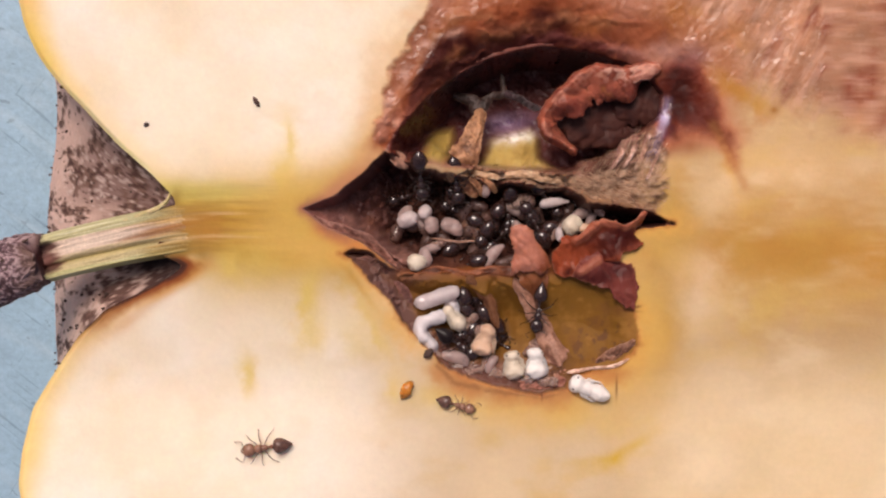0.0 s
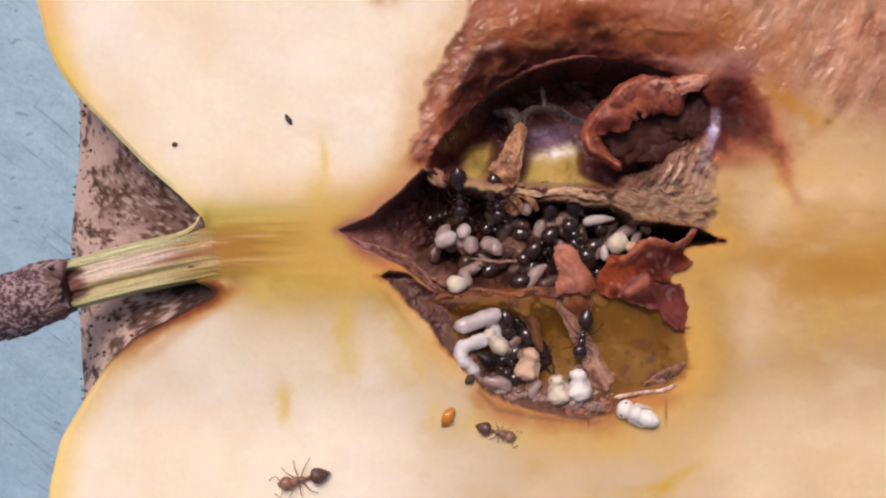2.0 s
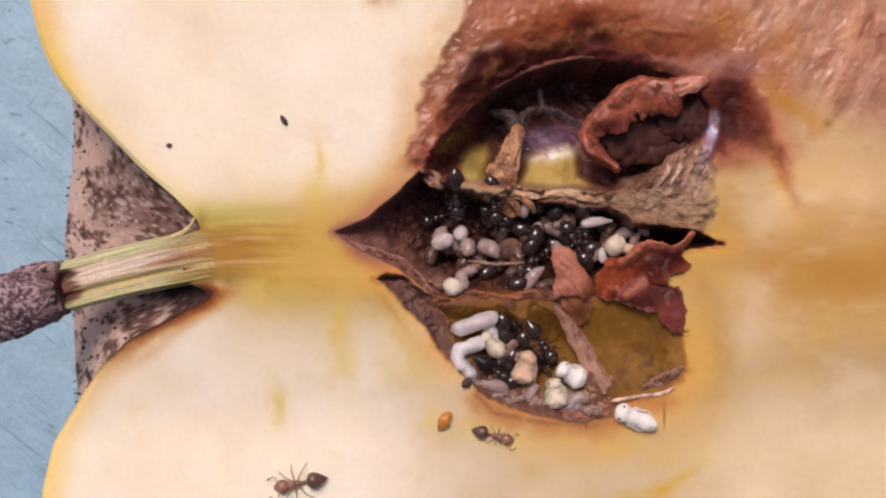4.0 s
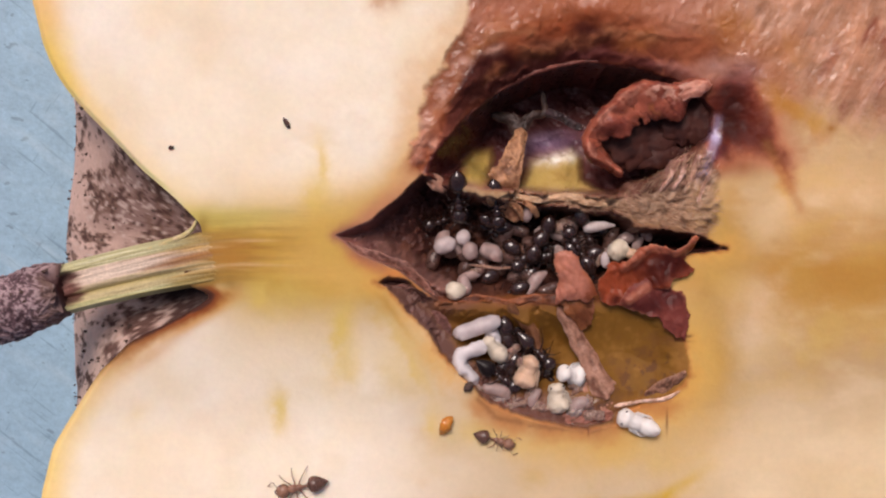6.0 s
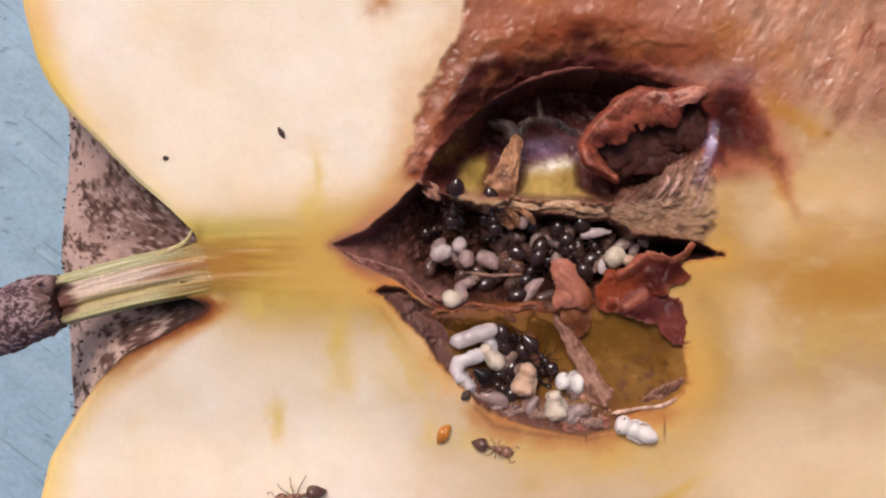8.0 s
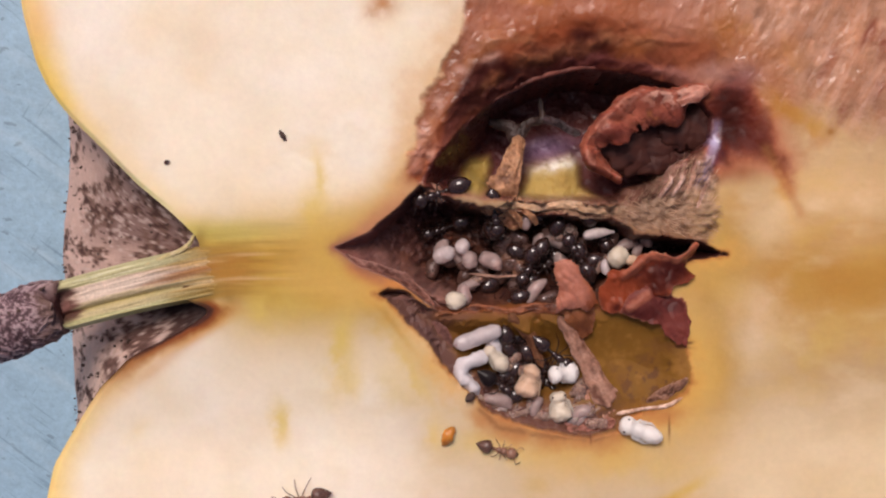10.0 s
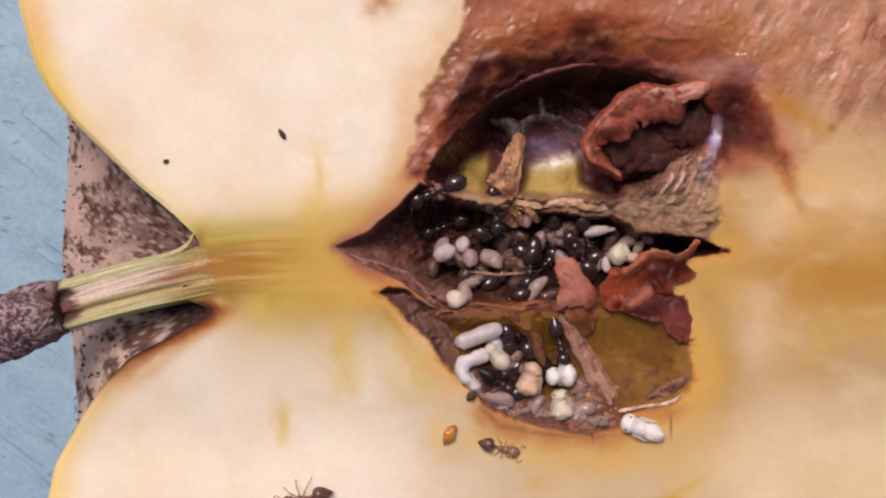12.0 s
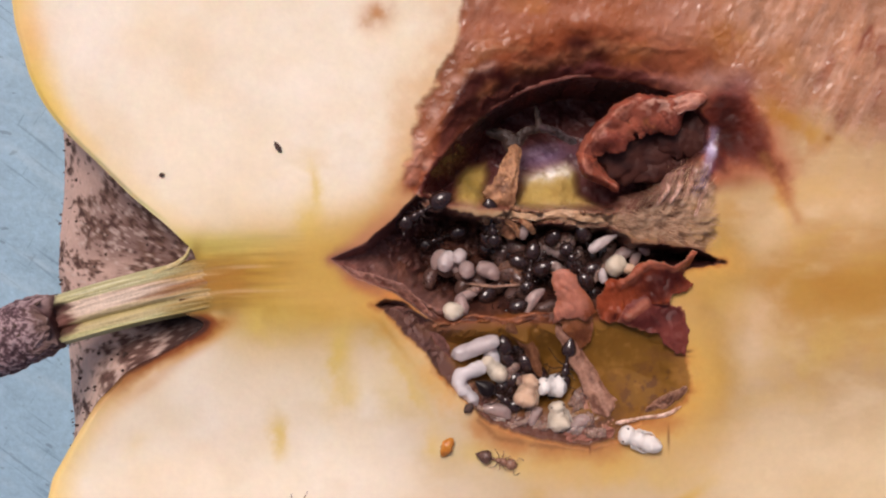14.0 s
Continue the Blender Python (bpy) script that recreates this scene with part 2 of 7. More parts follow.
def lump_board(w, d, h):
    e = 1.5
    outer = [(-w, -d), (w, -d), (w, d), (-w, d)]
    verts = []
    for inset, level in ((0, -h), (0, -e), (e, 0)):
        verts += [(math.copysign(abs(x) - inset, x), math.copysign(abs(y) - inset, y), level) for x, y in outer]
    faces = [(0, 3, 2, 1), (8, 9, 10, 11)]
    for k in range(2):
        for j in range(4):
            a, b = 4 * k + j, 4 * k + (j + 1) % 4
            faces.append((a, b, b + 4, a + 4))
    return np.array(verts, float), faces


def table_paint():
    m = material("blue_paint", (0.27, 0.41, 0.52), rough=0.5, vary=0.22, grain=0.6, bump=0.06, fine=0.5, patch=4.0)
    t = m.node_tree
    n = t.nodes
    p = n["Principled BSDF"]
    place = n.new("ShaderNodeTexCoord").outputs["Object"]
    old = p.inputs["Base Color"].links[0].from_socket
    for angle, width, length, colour, lo, hi in ((-38, 0.5, 9.0, (0.07, 0.13, 0.19), 0.61, 0.68), (58, 0.4, 5.0, (0.08, 0.15, 0.21), 0.66, 0.72),
                                                  (-20, 0.8, 1.3, (0.05, 0.07, 0.09), 0.66, 0.69), (-30, 1.6, 6.0, (0.44, 0.56, 0.64), 0.52, 0.75)):
        mp = n.new("ShaderNodeMapping")
        mp.vector_type = "TEXTURE"
        mp.inputs["Rotation"].default_value = (0, 0, radians(angle))
        mp.inputs["Scale"].default_value = (length * MM, width * MM, 1)
        wire(t, place, mp.inputs["Vector"])
        k = n.new("ShaderNodeTexNoise")
        k.inputs["Scale"].default_value = 1.0
        k.inputs["Detail"].default_value = 3.0
        wire(t, mp.outputs["Vector"], k.inputs["Vector"])
        r = n.new("ShaderNodeMapRange")
        r.inputs["From Min"].default_value, r.inputs["From Max"].default_value = lo, hi
        r.inputs["To Max"].default_value = 0.40
        wire(t, k.outputs["Fac"], r.inputs["Value"])
        x = n.new("ShaderNodeMix")
        x.data_type = "RGBA"
        wire(t, r.outputs["Result"], x.inputs["Factor"])
        wire(t, old, x.inputs["A"])
        x.inputs["B"].default_value = (*colour, 1)
        old = x.outputs["Result"]
    wire(t, old, p.inputs["Base Color"])
    return m


TABLE_PAINT = table_paint()
painted_table()

# ---- the apple's form: a body turned about the stem's line, with an uneven stem bowl ----
AXIS = -0.95
RADII = np.linspace(0, 35.7, 715)


def outline(pairs, soften=9):
    r, x = np.array(pairs, float).reshape(-1, 2).T
    v = np.interp(RADII, r, x)
    k = np.hanning(2 * soften + 3)[1:-1]
    padded = np.concatenate([np.full(soften, v[0]), v, np.full(soften, v[-1])])
    return np.convolve(padded, k / k.sum(), "valid")


SHOULDER_UP = outline([0, -12.0, 1.2, -12.2, 2.6, -13.6, 4.2, -15.5, 6.6, -17.8, 7.6, -18.8, 8.5, -19.55, 9.3, -20.1, 10.2, -20.55, 11.1, -20.9, 13.6, -21.5, 15.5, -21.7, 20, -20.6, 26, -16.4, 32, -7.5, 34.6, -2, 35.7, 3])
SHOULDER_LOW = outline([0, -12.6, 1.0, -12.9, 1.7, -13.2, 2.2, -13.0, 2.5, -11.9, 2.8, -11.6, 3.2, -12.2, 3.8, -13.1, 4.2, -13.9, 4.6, -14.7, 5.0, -15.6, 5.45, -16.3, 6.2, -16.95, 6.75, -17.6, 7.8, -18.3, 8.45, -18.7, 9.4, -19.3, 11.1, -20.3, 13.6, -20.9, 15.5, -21.1, 20, -20.3, 26, -16.2, 32, -7.5, 34.6, -2, 35.7, 3])
SHOULDER_BED = outline([0, -11, 1.5, -13.6, 3, -16.6, 4.6, -18.9, 7, -21.3, 9, -22.3, 12, -22.9, 15, -23.0, 20, -21.8, 26, -17, 32, -7.8, 34.6, -2, 35.7, 3])
CROWN = outline([0, 31, 2, 31.5, 6, 34.0, 12, 34.2, 20, 31, 26, 25, 32, 13.5, 34.6, 8, 35.7, 3])


def bed_share(a, r):
    """How far the bowl's bed shapes the skin at the angle a below the face."""
    return np.sin(a) ** (1.6 + (2.4 - 1.5 * step(1.6, 2.2, a)) * step(5, 11, r))


def left_edge(y):
    r = np.abs(y - AXIS)
    return np.where(y > AXIS, np.interp(r, RADII, SHOULDER_UP), np.interp(r, RADII, SHOULDER_LOW))


def right_edge(y):
    return np.interp(np.abs(y - AXIS), RADII, CROWN)


# ---- wood of the split stem ----
STEM_LINE = [(-25.09, -5.19, -0.1), (-22.31, -4.32, 0.0), (-19.58, -3.36, 0.05), (-15.49, -2.33, 0.02), (-12.54, -1.74, -0.02), (-11.2, -1.56, -0.16), (-10.0, -1.45, -0.5)]
STEM_CUT = -19.58


def wood_tone(x, v):
    """Colour of the split stem at x, and at v across it from 1 (upper rind) to -1 (lower rind)."""
    f = (x - STEM_CUT) / 10.15
    q = fbm(x * 0.13, v * 3, 0.35, 66)
    thread = fbm(x * 0.07 + 0.3 * v, v * 4, 0.22, 65)
    c = np.array((0.64, 0.48, 0.37)) * (1 + 0.12 * q + 0.14 * thread)[..., None]
    c = blend(c, (0.50, 0.33, 0.16), 0.6 * step(0.1, 0.7, thread) * step(0.15, 0.5, f))
    lean = 0.45 * (f - 0.45)
    rust = np.exp(-((v - 0.02 - lean + 0.06 * q) / (0.16 - 0.05 * f)) ** 2) * step(0.36, 0.48, f)
    c = blend(c, (0.34, 0.13, 0.03), 0.85 * rust)
    c = blend(c, (0.27, 0.19, 0.06), 0.85 * np.exp(-((v + 0.36 + 0.05 * q) / 0.10) ** 2) * step(0.75, 0.5, f))
    c = blend(c, (0.50, 0.42, 0.19), 0.8 * step(-0.02, -0.25, v + 0.10 * q + 0.06 * thread))
    c = blend(c, (0.72, 0.58, 0.46), 0.7 * np.exp(-((v - 0.22 + 0.05 * q) / 0.2) ** 2) * step(0.05, 0.15, f) * step(0.62, 0.4, f))
    rind = step(0.50, 0.62, np.where(v > 0, v, -v - 0.12) + 0.10 * q)
    c = blend(c, (0.49, 0.47, 0.23), 0.95 * rind * (0.9 + 0.3 * thread))
    c = blend(c, (0.72, 0.66, 0.44), 0.7 * rind * step(0.15, 0.6, thread))
    c = blend(c, (0.30, 0.25, 0.07), 0.5 * rind * step(0.15, 0.6, -thread))
    olive = step(0.46, 0.62, f) * step(-0.40, -0.58, v + 0.05 * q)
    c = blend(c, (0.36, 0.25, 0.07), 0.85 * olive * (0.9 + 0.3 * q))
    c = blend(c, (0.10, 0.04, 0.035), 0.92 * step(0.085, 0.02, f + 0.04 * q) * step(0.8, 0.5, np.abs(v)))
    c = blend(c, (0.28, 0.12, 0.10), 0.6 * step(0.12, 0.02, f + 0.04 * q) * np.exp(-((v + 0.1) / 0.3) ** 2))
    c = c * (1 - 0.30 * step(0.35, 0.75, f + 0.1 * q))[..., None]
    meet = step(0.50, 0.86, f + 0.12 * q + 0.12 * thread)
    end = np.array((0.38, 0.215, 0.045)) * (1 + 0.3 * q)[..., None]
    pale = np.maximum(np.exp(-((v + 0.34 + 0.05 * q) / 0.08) ** 2), np.exp(-((v - 0.24 - lean + 0.05 * q) / 0.10) ** 2))
    end = blend(end, (0.76, 0.52, 0.27), 0.8 * pale)
    end = blend(end, (0.36, 0.14, 0.035), 0.85 * rust)
    return c * (1 - 0.92 * meet[..., None]) + end * 0.92 * meet[..., None]


# ---- the cut face with the hollowed core ----
UPPER = [-0.17, 3.09, 0.54, 4.27, 1.32, 5.21, 2.82, 6.77, 4.29, 7.92, 6.32, 8.95, 9.13, 9.52, 11.64, 9.22, 13.84, 8.57, 15.41, 7.79, 16.29, 6.70, 16.11, 5.45, 15.43, 4.29, 15.12, 2.79,
         13.55, 2.16, 11.03, 1.69, 7.90, 1.69, 4.76, 2.00, 2.26, 2.31, 0.86, 2.16]
MIDDLE = [-4.82, -0.34, -3.05, 0.41, -1.49, 1.69, -0.08, 3.15, 1.32, 2.47, 3.20, 1.84, 5.39, 1.66, 7.90, 1.47, 10.56, 1.16, 11.98, 0.28, 14.18, 0.10, 15.45, -0.28, 16.77, -1.00,
          14.98, -1.16, 13.0, -1.9, 12.2, -2.6, 11.2, -3.5, 10.11, -4.04, 7.44, -4.17, 4.77, -4.16, 2.58, -4.04, 0.85, -4.03, -1.49, -2.22, -3.36, -1.47]
LOWER = [-2.36, -2.90, -1.11, -2.65, 0.32, -3.59, 1.64, -3.72, 4.77, -3.72, 7.44, -3.66, 9.79, -3.67, 11.0, -3.45, 12.00, -3.9, 13.2, -4.5, 14.05, -5.37, 14.72, -6.94, 14.72, -8.05, 13.75, -9.31, 11.39, -9.84,
         10.60, -10.65, 9.18, -10.97, 6.66, -10.64, 4.93, -10.13, 3.52, -9.44, 2.11, -8.02, 0.85, -6.45, -0.71, -4.56]
SLOT = [-2.61, -2.90, -1.92, -2.53, -0.93, -2.60, -0.52, -2.84, -0.21, -3.31, -0.83, -3.46, -1.61, -3.34, -2.23, -3.21]
MAT = [4.14, 1.78, 5.23, 2.41, 6.64, 2.10, 8.21, 2.41, 10.56, 1.91, 11.35, 2.54, 12.91, 3.35, 13.85, 4.29, 15.61, 5.23, 16.56, 3.42, 16.32, 1.85, 16.58, 0.22, 15.64, -0.41, 13.87, -0.03, 11.98, 0.28, 10.57, 0.91, 9.15, 0.72, 7.90, 1.22, 6.02, 1.03, 4.92, 1.47]
PANEL_A = [1.85, 2.53, 2.15, 4.20, 2.80, 4.90, 4.13, 5.05, 4.32, 4.28, 3.89, 2.72, 3.20, 2.03]
PANEL_B = [4.92, 2.10, 5.76, 3.41, 6.01, 4.28, 8.83, 5.13, 9.52, 4.29, 9.46, 3.10, 10.56, 2.16, 7.90, 1.85]
ROTTEN = [2.82, 14.28, 2.38, 11.49, 0.58, 8.69, -0.24, 6.83, -0.70, 4.96, -0.74, 3.56, -0.08, 3.09, 1.64, 6.21, 6.32, 9.33, 14.15, 9.35, 18.25, 6.24, 19.34, 7.18, 20.45, 7.33, 22.67, 5.77, 25.77, 4.68, 31.86, 3.75, 31.65, 25.60, 2.31, 25.39]

STAIN = [15.34, 7.45, 16.18, 8.39, 17.11, 8.89, 18.28, 8.09, 18.98, 6.63, 19.49, 5.07, 20.33, 2.73, 19.44, 3.92, 18.24, 4.53, 17.14, 4.65, 16.36, 3.71, 15.56, 2.65, 15.80, 4.52]

# wrinkles round the seed chamber: line, half width, height, colour
FOLDS = [([-0.52, 3.34, -0.30, 4.49, 0.14, 5.52, 0.82, 6.52], 0.42, 0.30, (0.44, 0.19, 0.125)), ([0.32, 3.56, 0.95, 4.84, 1.70, 5.77, 2.45, 6.71], 0.30, 0.24, (0.27, 0.085, 0.055)),
         ([1.01, 6.83, 2.20, 7.76, 3.26, 8.64, 4.75, 9.32], 0.40, 0.25, (0.30, 0.10, 0.045)), ([2.95, 7.20, 4.01, 8.08, 5.32, 8.77, 6.63, 9.27], 0.24, 0.22, (0.15, 0.042, 0.030)),
         ([4.75, 9.70, 6.47, 10.20, 8.19, 10.39, 10.38, 10.71], 0.45, 0.22, (0.28, 0.095, 0.045)), ([7.41, 9.58, 9.44, 9.83, 11.32, 9.65, 13.99, 8.97], 0.26, 0.25, (0.13, 0.036, 0.030))]
FOLDS += [([12.58, 9.34, 14.15, 8.97, 15.72, 8.35], 0.30, 0.22, (0.30, 0.12, 0.09)), ([2.88, 10.56, 4.75, 11.03, 6.63, 10.95], 0.40, 0.12, (0.36, 0.14, 0.065)), ([9.44, 11.33, 11.32, 10.90, 13.51, 10.59], 0.40, 0.12, (0.34, 0.13, 0.06))]


def fold_at(X, Y, corners, half, seed):
    warp = 0.22 * fbm(X, Y, 1.0, seed) + 0.08 * fbm(X, Y, 0.35, seed + 1)
    d, along = near_line(X + warp, Y - warp, corners)
    return np.exp(-(d / half) ** 2) * step(0.0, 0.2, along) * step(1.0, 0.8, along) * (0.75 + 0.6 * fbm(X, Y, 0.8, seed + 2))


def hollow(X, Y):
    """Height of the cut face at X, Y, and the depths of its hollows."""
    wob = 0.16 * fbm(X, Y, 0.9, 3) + 0.06 * fbm(X, Y, 0.35, 4)
    up, mid, low = inside(X, Y, UPPER) + 0.7 * wob, inside(X, Y, MIDDLE) + (0.35 + 0.8 * step(-1.48, 3.50, X)) * wob, inside(X, Y, LOWER) + wob
    mat, slot = inside(X, Y, MAT) + 1.7 * wob, inside(X, Y, SLOT) + wob * 0.6
    upness = step(-1.0, 9.5, Y)
    z = 0.004 * fbm(X, Y, 0.6, 11) + 0.015 * fbm(X, Y, 4.0, 12, 2)
    # the rim round the upper chamber sags and is lumpy
    reach = 0.85 + 1.75 * step(-0.23, 6.62, X)
    sag = step(-1.25 * reach, 0.3, up + 0.25 * fbm(X, Y, 1.6, 20)) * step(3.09, 3.09 + 3, Y)
    sag = sag * (0.35 + 0.65 * step(1.01, 6.62, X))
    z = z - sag * (0.75 + 0.22 * fbm(X, Y, 2.4, 21, 3) + 0.05 * np.abs(fbm(X * 0.7 + Y * 0.4, Y * 0.8 - X * 0.5, 1.2, 29)))
    folds = np.cos(2 * np.pi * (up / 2.1 + 0.9 * fbm(X, Y, 2.0, 32)) + 0.8) * step(-1.35 * reach, -0.9 * reach, up) * step(0.25, 0.0, up) * step(3.09, 3.09 + 1, Y) * step(18.21, 15.07, X)
    z = z + 0.07 * folds * (0.7 + 0.6 * fbm(X, Y, 1.6, 33))
    n_warp = fbm(X, Y, 1.3, 30)
    soft = 0.35 + 0.65 * step(2.88, 7.87, X)
    rot = step(-1.3 * soft ** 1.7, 1.6 * soft ** 1.7, inside(X, Y, ROTTEN) + soft * (1.1 * fbm(X, Y, 2.6, 31) - 0.3 * step(1.63, 4.75, X)) + 0.25 * fbm(X, Y, 0.8, 34))
    z = z + rot * (0.03 * np.abs(fbm((X * 0.87 - Y * 0.5) * 1.4 + 0.5 * n_warp, (Y * 0.87 + X * 0.5) * 0.4, 0.45, 35)) * step(7.0, 13.0, X) + 0.022 * fbm(X, Y, 0.26, 22, 3) + 0.16 * fbm(X, Y, 2.4, 23) - 0.1)
    z = z + step(-0.4, 0.6, inside(X, Y, STAIN)) * (0.07 * fbm(X, Y, 0.9, 36) + 0.012 * fbm(X, Y, 0.3, 37))
    for k, (corners, half, tall, _) in enumerate(FOLDS):
        z = z + tall * fold_at(X, Y, corners, half, 170 + 3 * k)
    deep = -(2.3 + 4.2 * upness) + 0.25 * fbm(X, Y, 1.0, 24)
    brim = 0.8 + 0.9 * step(6.00, 2.88, X)
    z = z + step(0.0, brim, up) * (deep - z)
    panel = np.maximum(step(-0.1, 0.7, inside(X, Y, PANEL_A)), step(-0.1, 0.7, inside(X, Y, PANEL_B)))
    z = z + panel * step(0.1, 0.8, up) * 0.7
    crevice = -4.0 + 0.8 * fbm(X, Y, 1.1, 25) + 0.25 * fbm(X, Y, 0.4, 19)
    left_tip = step(-4.61, 1.32, X)
    crevice = crevice * (0.25 + 0.75 * left_tip)
    uncut = z
    z = np.minimum(z, z + step(-0.03, 0.6, mid) * (crevice - z))
    septum = np.interp(X, [0.85, 2.58, 4.77, 7.44, 10.1, 11.6], [-4.15, -3.95, -4.0, -3.95, -3.8, -3.2])
    z = np.where((X > 0.85) & (X < 12.0) & (Y < septum), np.minimum(uncut, -0.5 * step(-0.15, 0.15, low)), z)
    # the lower left side of the crevice is a sloping torn wall
    wall, along = near_line(X, Y, [-4.23, -0.84, -2.11, -2.22, 0.70, -3.63, 2.58, -3.79])
    z = z + step(1.9, 0.3, wall) * step(0, 0.5, mid) * (-0.5 - 0.9 * wall + 0.26 * fbm(X, Y, 0.6, 18) + 0.08 * fbm(X, Y, 0.22, 15, 2) - z) * (1 - step(0.8, 1.0, along))
    low_plain = inside(X, Y, LOWER)
    bowl = -(0.4 + (2.1 - 1.3 * step(6.0, 9.5, X)) * step(0.2, 3.2, low_plain)) + 0.06 * fbm(X, Y, 2.6, 26, 2)
    rib, _ = near_line(X, Y, [7.44, -4.10, 8.86, -6.30, 10.50, -9.46])
    bowl = bowl + 0.45 * np.exp(-(rib / 0.55) ** 2)
    rib, _ = near_line(X, Y, [4.93, -4.10, 6.18, -5.67, 6.72, -7.56])
    bowl = bowl + 0.7 * np.exp(-(rib / 0.4) ** 2)
    rough_part = step(1.7, 0.2, low) * step(11.63, 8.50, X)
    bowl = bowl + rough_part * (0.35 * fbm(X, Y, 0.8, 16) + 0.15 * fbm(X, Y, 0.3, 17))
    z = np.minimum(z, z + step(-0.03, 1, low / (0.35 + 1.3 * step(11.0, 14.0, X))) * (bowl - z))
    z = np.where(slot > 0, np.minimum(z, -1.2 * step(0, 0.45, slot)), z)
    ridge = near_line(X, Y + 0.08 * fbm(X, Y, 0.7, 39), [0.85, -4.15, 2.58, -3.95, 4.77, -4.0, 7.44, -3.95, 10.1, -3.8, 11.6, -3.2])[0]
    z = np.where((mid > -0.05) | (low > -0.05), np.maximum(z, -0.62 - 1.9 * ridge), z)
    fibre = fbm(X * 0.55 + Y * 0.3, Y * 1.0 - X * 0.35, 0.34, 27)
    top = -0.75 + 0.16 * fibre + 0.40 * fbm(X, Y, 1.3, 28) - 0.9 * step(12.57, 5.69, X) + 0.65 * step(14.60, 16.08, X)
    z = z + step(-0.05, 0.45, mat) * (top - z)
    return z, up, mid, low, mat, slot, rot, panel


def ground(x, y):
    """Height of the apple's face under one place."""
    return float(hollow(np.array([float(x)]), np.array([float(y)]))[0][0])


def face_tone(X, Y, z, up, mid, low, mat, slot, rot, panel):
    n1, n2, n3 = fbm(X, Y, 3.5, 41), fbm(X, Y, 1.0, 42), fbm(X, Y, 0.35, 43)
    n4 = fbm(X, Y, 6.0, 45)
    tone = blend(np.broadcast_to(np.array((0.87, 0.76, 0.59)), X.shape + (3,)), (0.885, 0.795, 0.668), 0.5 + 0.8 * n1)
    wet = np.full(X.shape, 1.0)
    yellow, deep_yellow = (0.78, 0.57, 0.16), (0.62, 0.39, 0.06)
    r = np.abs(Y - AXIS)
    # yellow under the skin
    edge = np.abs(X - left_edge(Y))
    tone = blend(tone, (0.82, 0.56, 0.10), 0.9 * step(1.9, 0.1, edge * (0.9 + 0.35 * n1)) * (0.35 + 0.65 * step(5, 9, r)) * np.where(Y > AXIS, 1, 0.75))
    tone = blend(tone, (0.78, 0.52, 0.16), 0.6 * step(0.45, 0.0, edge) * np.where(Y > AXIS, 0, 1))
    tone = blend(tone, (0.66, 0.64, 0.27), 0.6 * step(0.55, 0.1, edge + 0.15 * n2) * np.where(Y > AXIS, step(9.5, 6.0, r) * step(2.0, 3.5, r), 0))
    tone = blend(tone, (0.80, 0.50, 0.25), 0.65 * blot(X, Y, -20.8, 12.2, 1.6, 2.2))
    # the calyx side has oxidised
    aged = step(8.50, 20.41, X + 0.9 * n1)
    tone = blend(tone, (0.50, 0.31, 0.135), 0.9 * aged)
    lower = step(-4.38, -11.24, Y) * step(-5.82, 6.62, X + n1)
    tone = blend(tone, (0.60, 0.43, 0.245), 0.78 * lower)
    tone = blend(tone, (0.72, 0.56, 0.34), 0.45 * step(-10.62, -15.00, Y) * aged)
    tone = blend(tone, (0.78, 0.53, 0.28), 0.6 * blot(X, Y, 22.06, 2.48, 5.5, 2.2, 0))
    tone = blend(tone, (0.80, 0.60, 0.35), 0.35 * step(-0.2, 0.7, n4 + 0.3 * n1))
    # core line from the stem to the hollow and on to the calyx
    line = np.abs(Y - AXIS - 0.35 + 0.3 * n1)
    left = step(0.39, -5.82, X)
    tone = blend(tone, (0.49, 0.305, 0.04), left * np.exp(-(line / np.where(Y > AXIS + 0.35, 1.55, 2.3)) ** 2))
    tone = blend(tone, (0.62, 0.39, 0.08), left * 0.95 * np.exp(-((Y - AXIS + 1.2 + 0.5 * n1) / 3.8) ** 2) * step(-12.94, -8.61, X))
    tone = blend(tone, (0.60, 0.52, 0.14), left * 0.75 * np.exp(-((Y - AXIS - 1.5) / 0.75) ** 2) * step(-3.34, -12.01, X))
    tone = blend(tone, (0.66, 0.42, 0.06), left * 0.7 * np.exp(-((Y - AXIS + 1.6 + 0.4 * n1) / 1.0) ** 2) * step(-10.78, -3.34, X))
    tone = blend(tone, (0.50, 0.30, 0.035), 0.8 * blot(X, Y, -8.66, -2.06, 3.4, 1.7, 0))
    grain = fbm(X * 0.12, Y * 1.5, 0.5, 46)
    tone = blend(tone, (0.45, 0.26, 0.06), left * 0.6 * np.exp(-((Y - AXIS) / 0.8) ** 2) * step(-7.06, -10.78, X) * step(0.0, 0.7, grain))
    tone = blend(tone, (0.40, 0.23, 0.04), left * 0.4 * np.exp(-((Y - AXIS + 0.2) / 1.6) ** 2) * step(0.05, 0.6, fbm(X * 0.14 + 0.02 * Y, Y * 1.2, 0.5, 58)))
    tone = blend(tone, (0.80, 0.58, 0.22), left * 0.4 * np.exp(-((Y - AXIS) / 1.0) ** 2) * step(0.0, 0.7, -grain))
    right = step(14.29, 18.21, X)
    tone = blend(tone, (0.56, 0.295, 0.075), right * 0.9 * np.exp(-((Y - AXIS + 1.8 + 0.6 * n1) / 3.2) ** 2))
    tone = blend(tone, (0.55, 0.27, 0.055), right * 0.6 * np.exp(-((Y - AXIS + 1.4 + 0.5 * n1) / 1.1) ** 2) * step(16.64, 23.56, X))
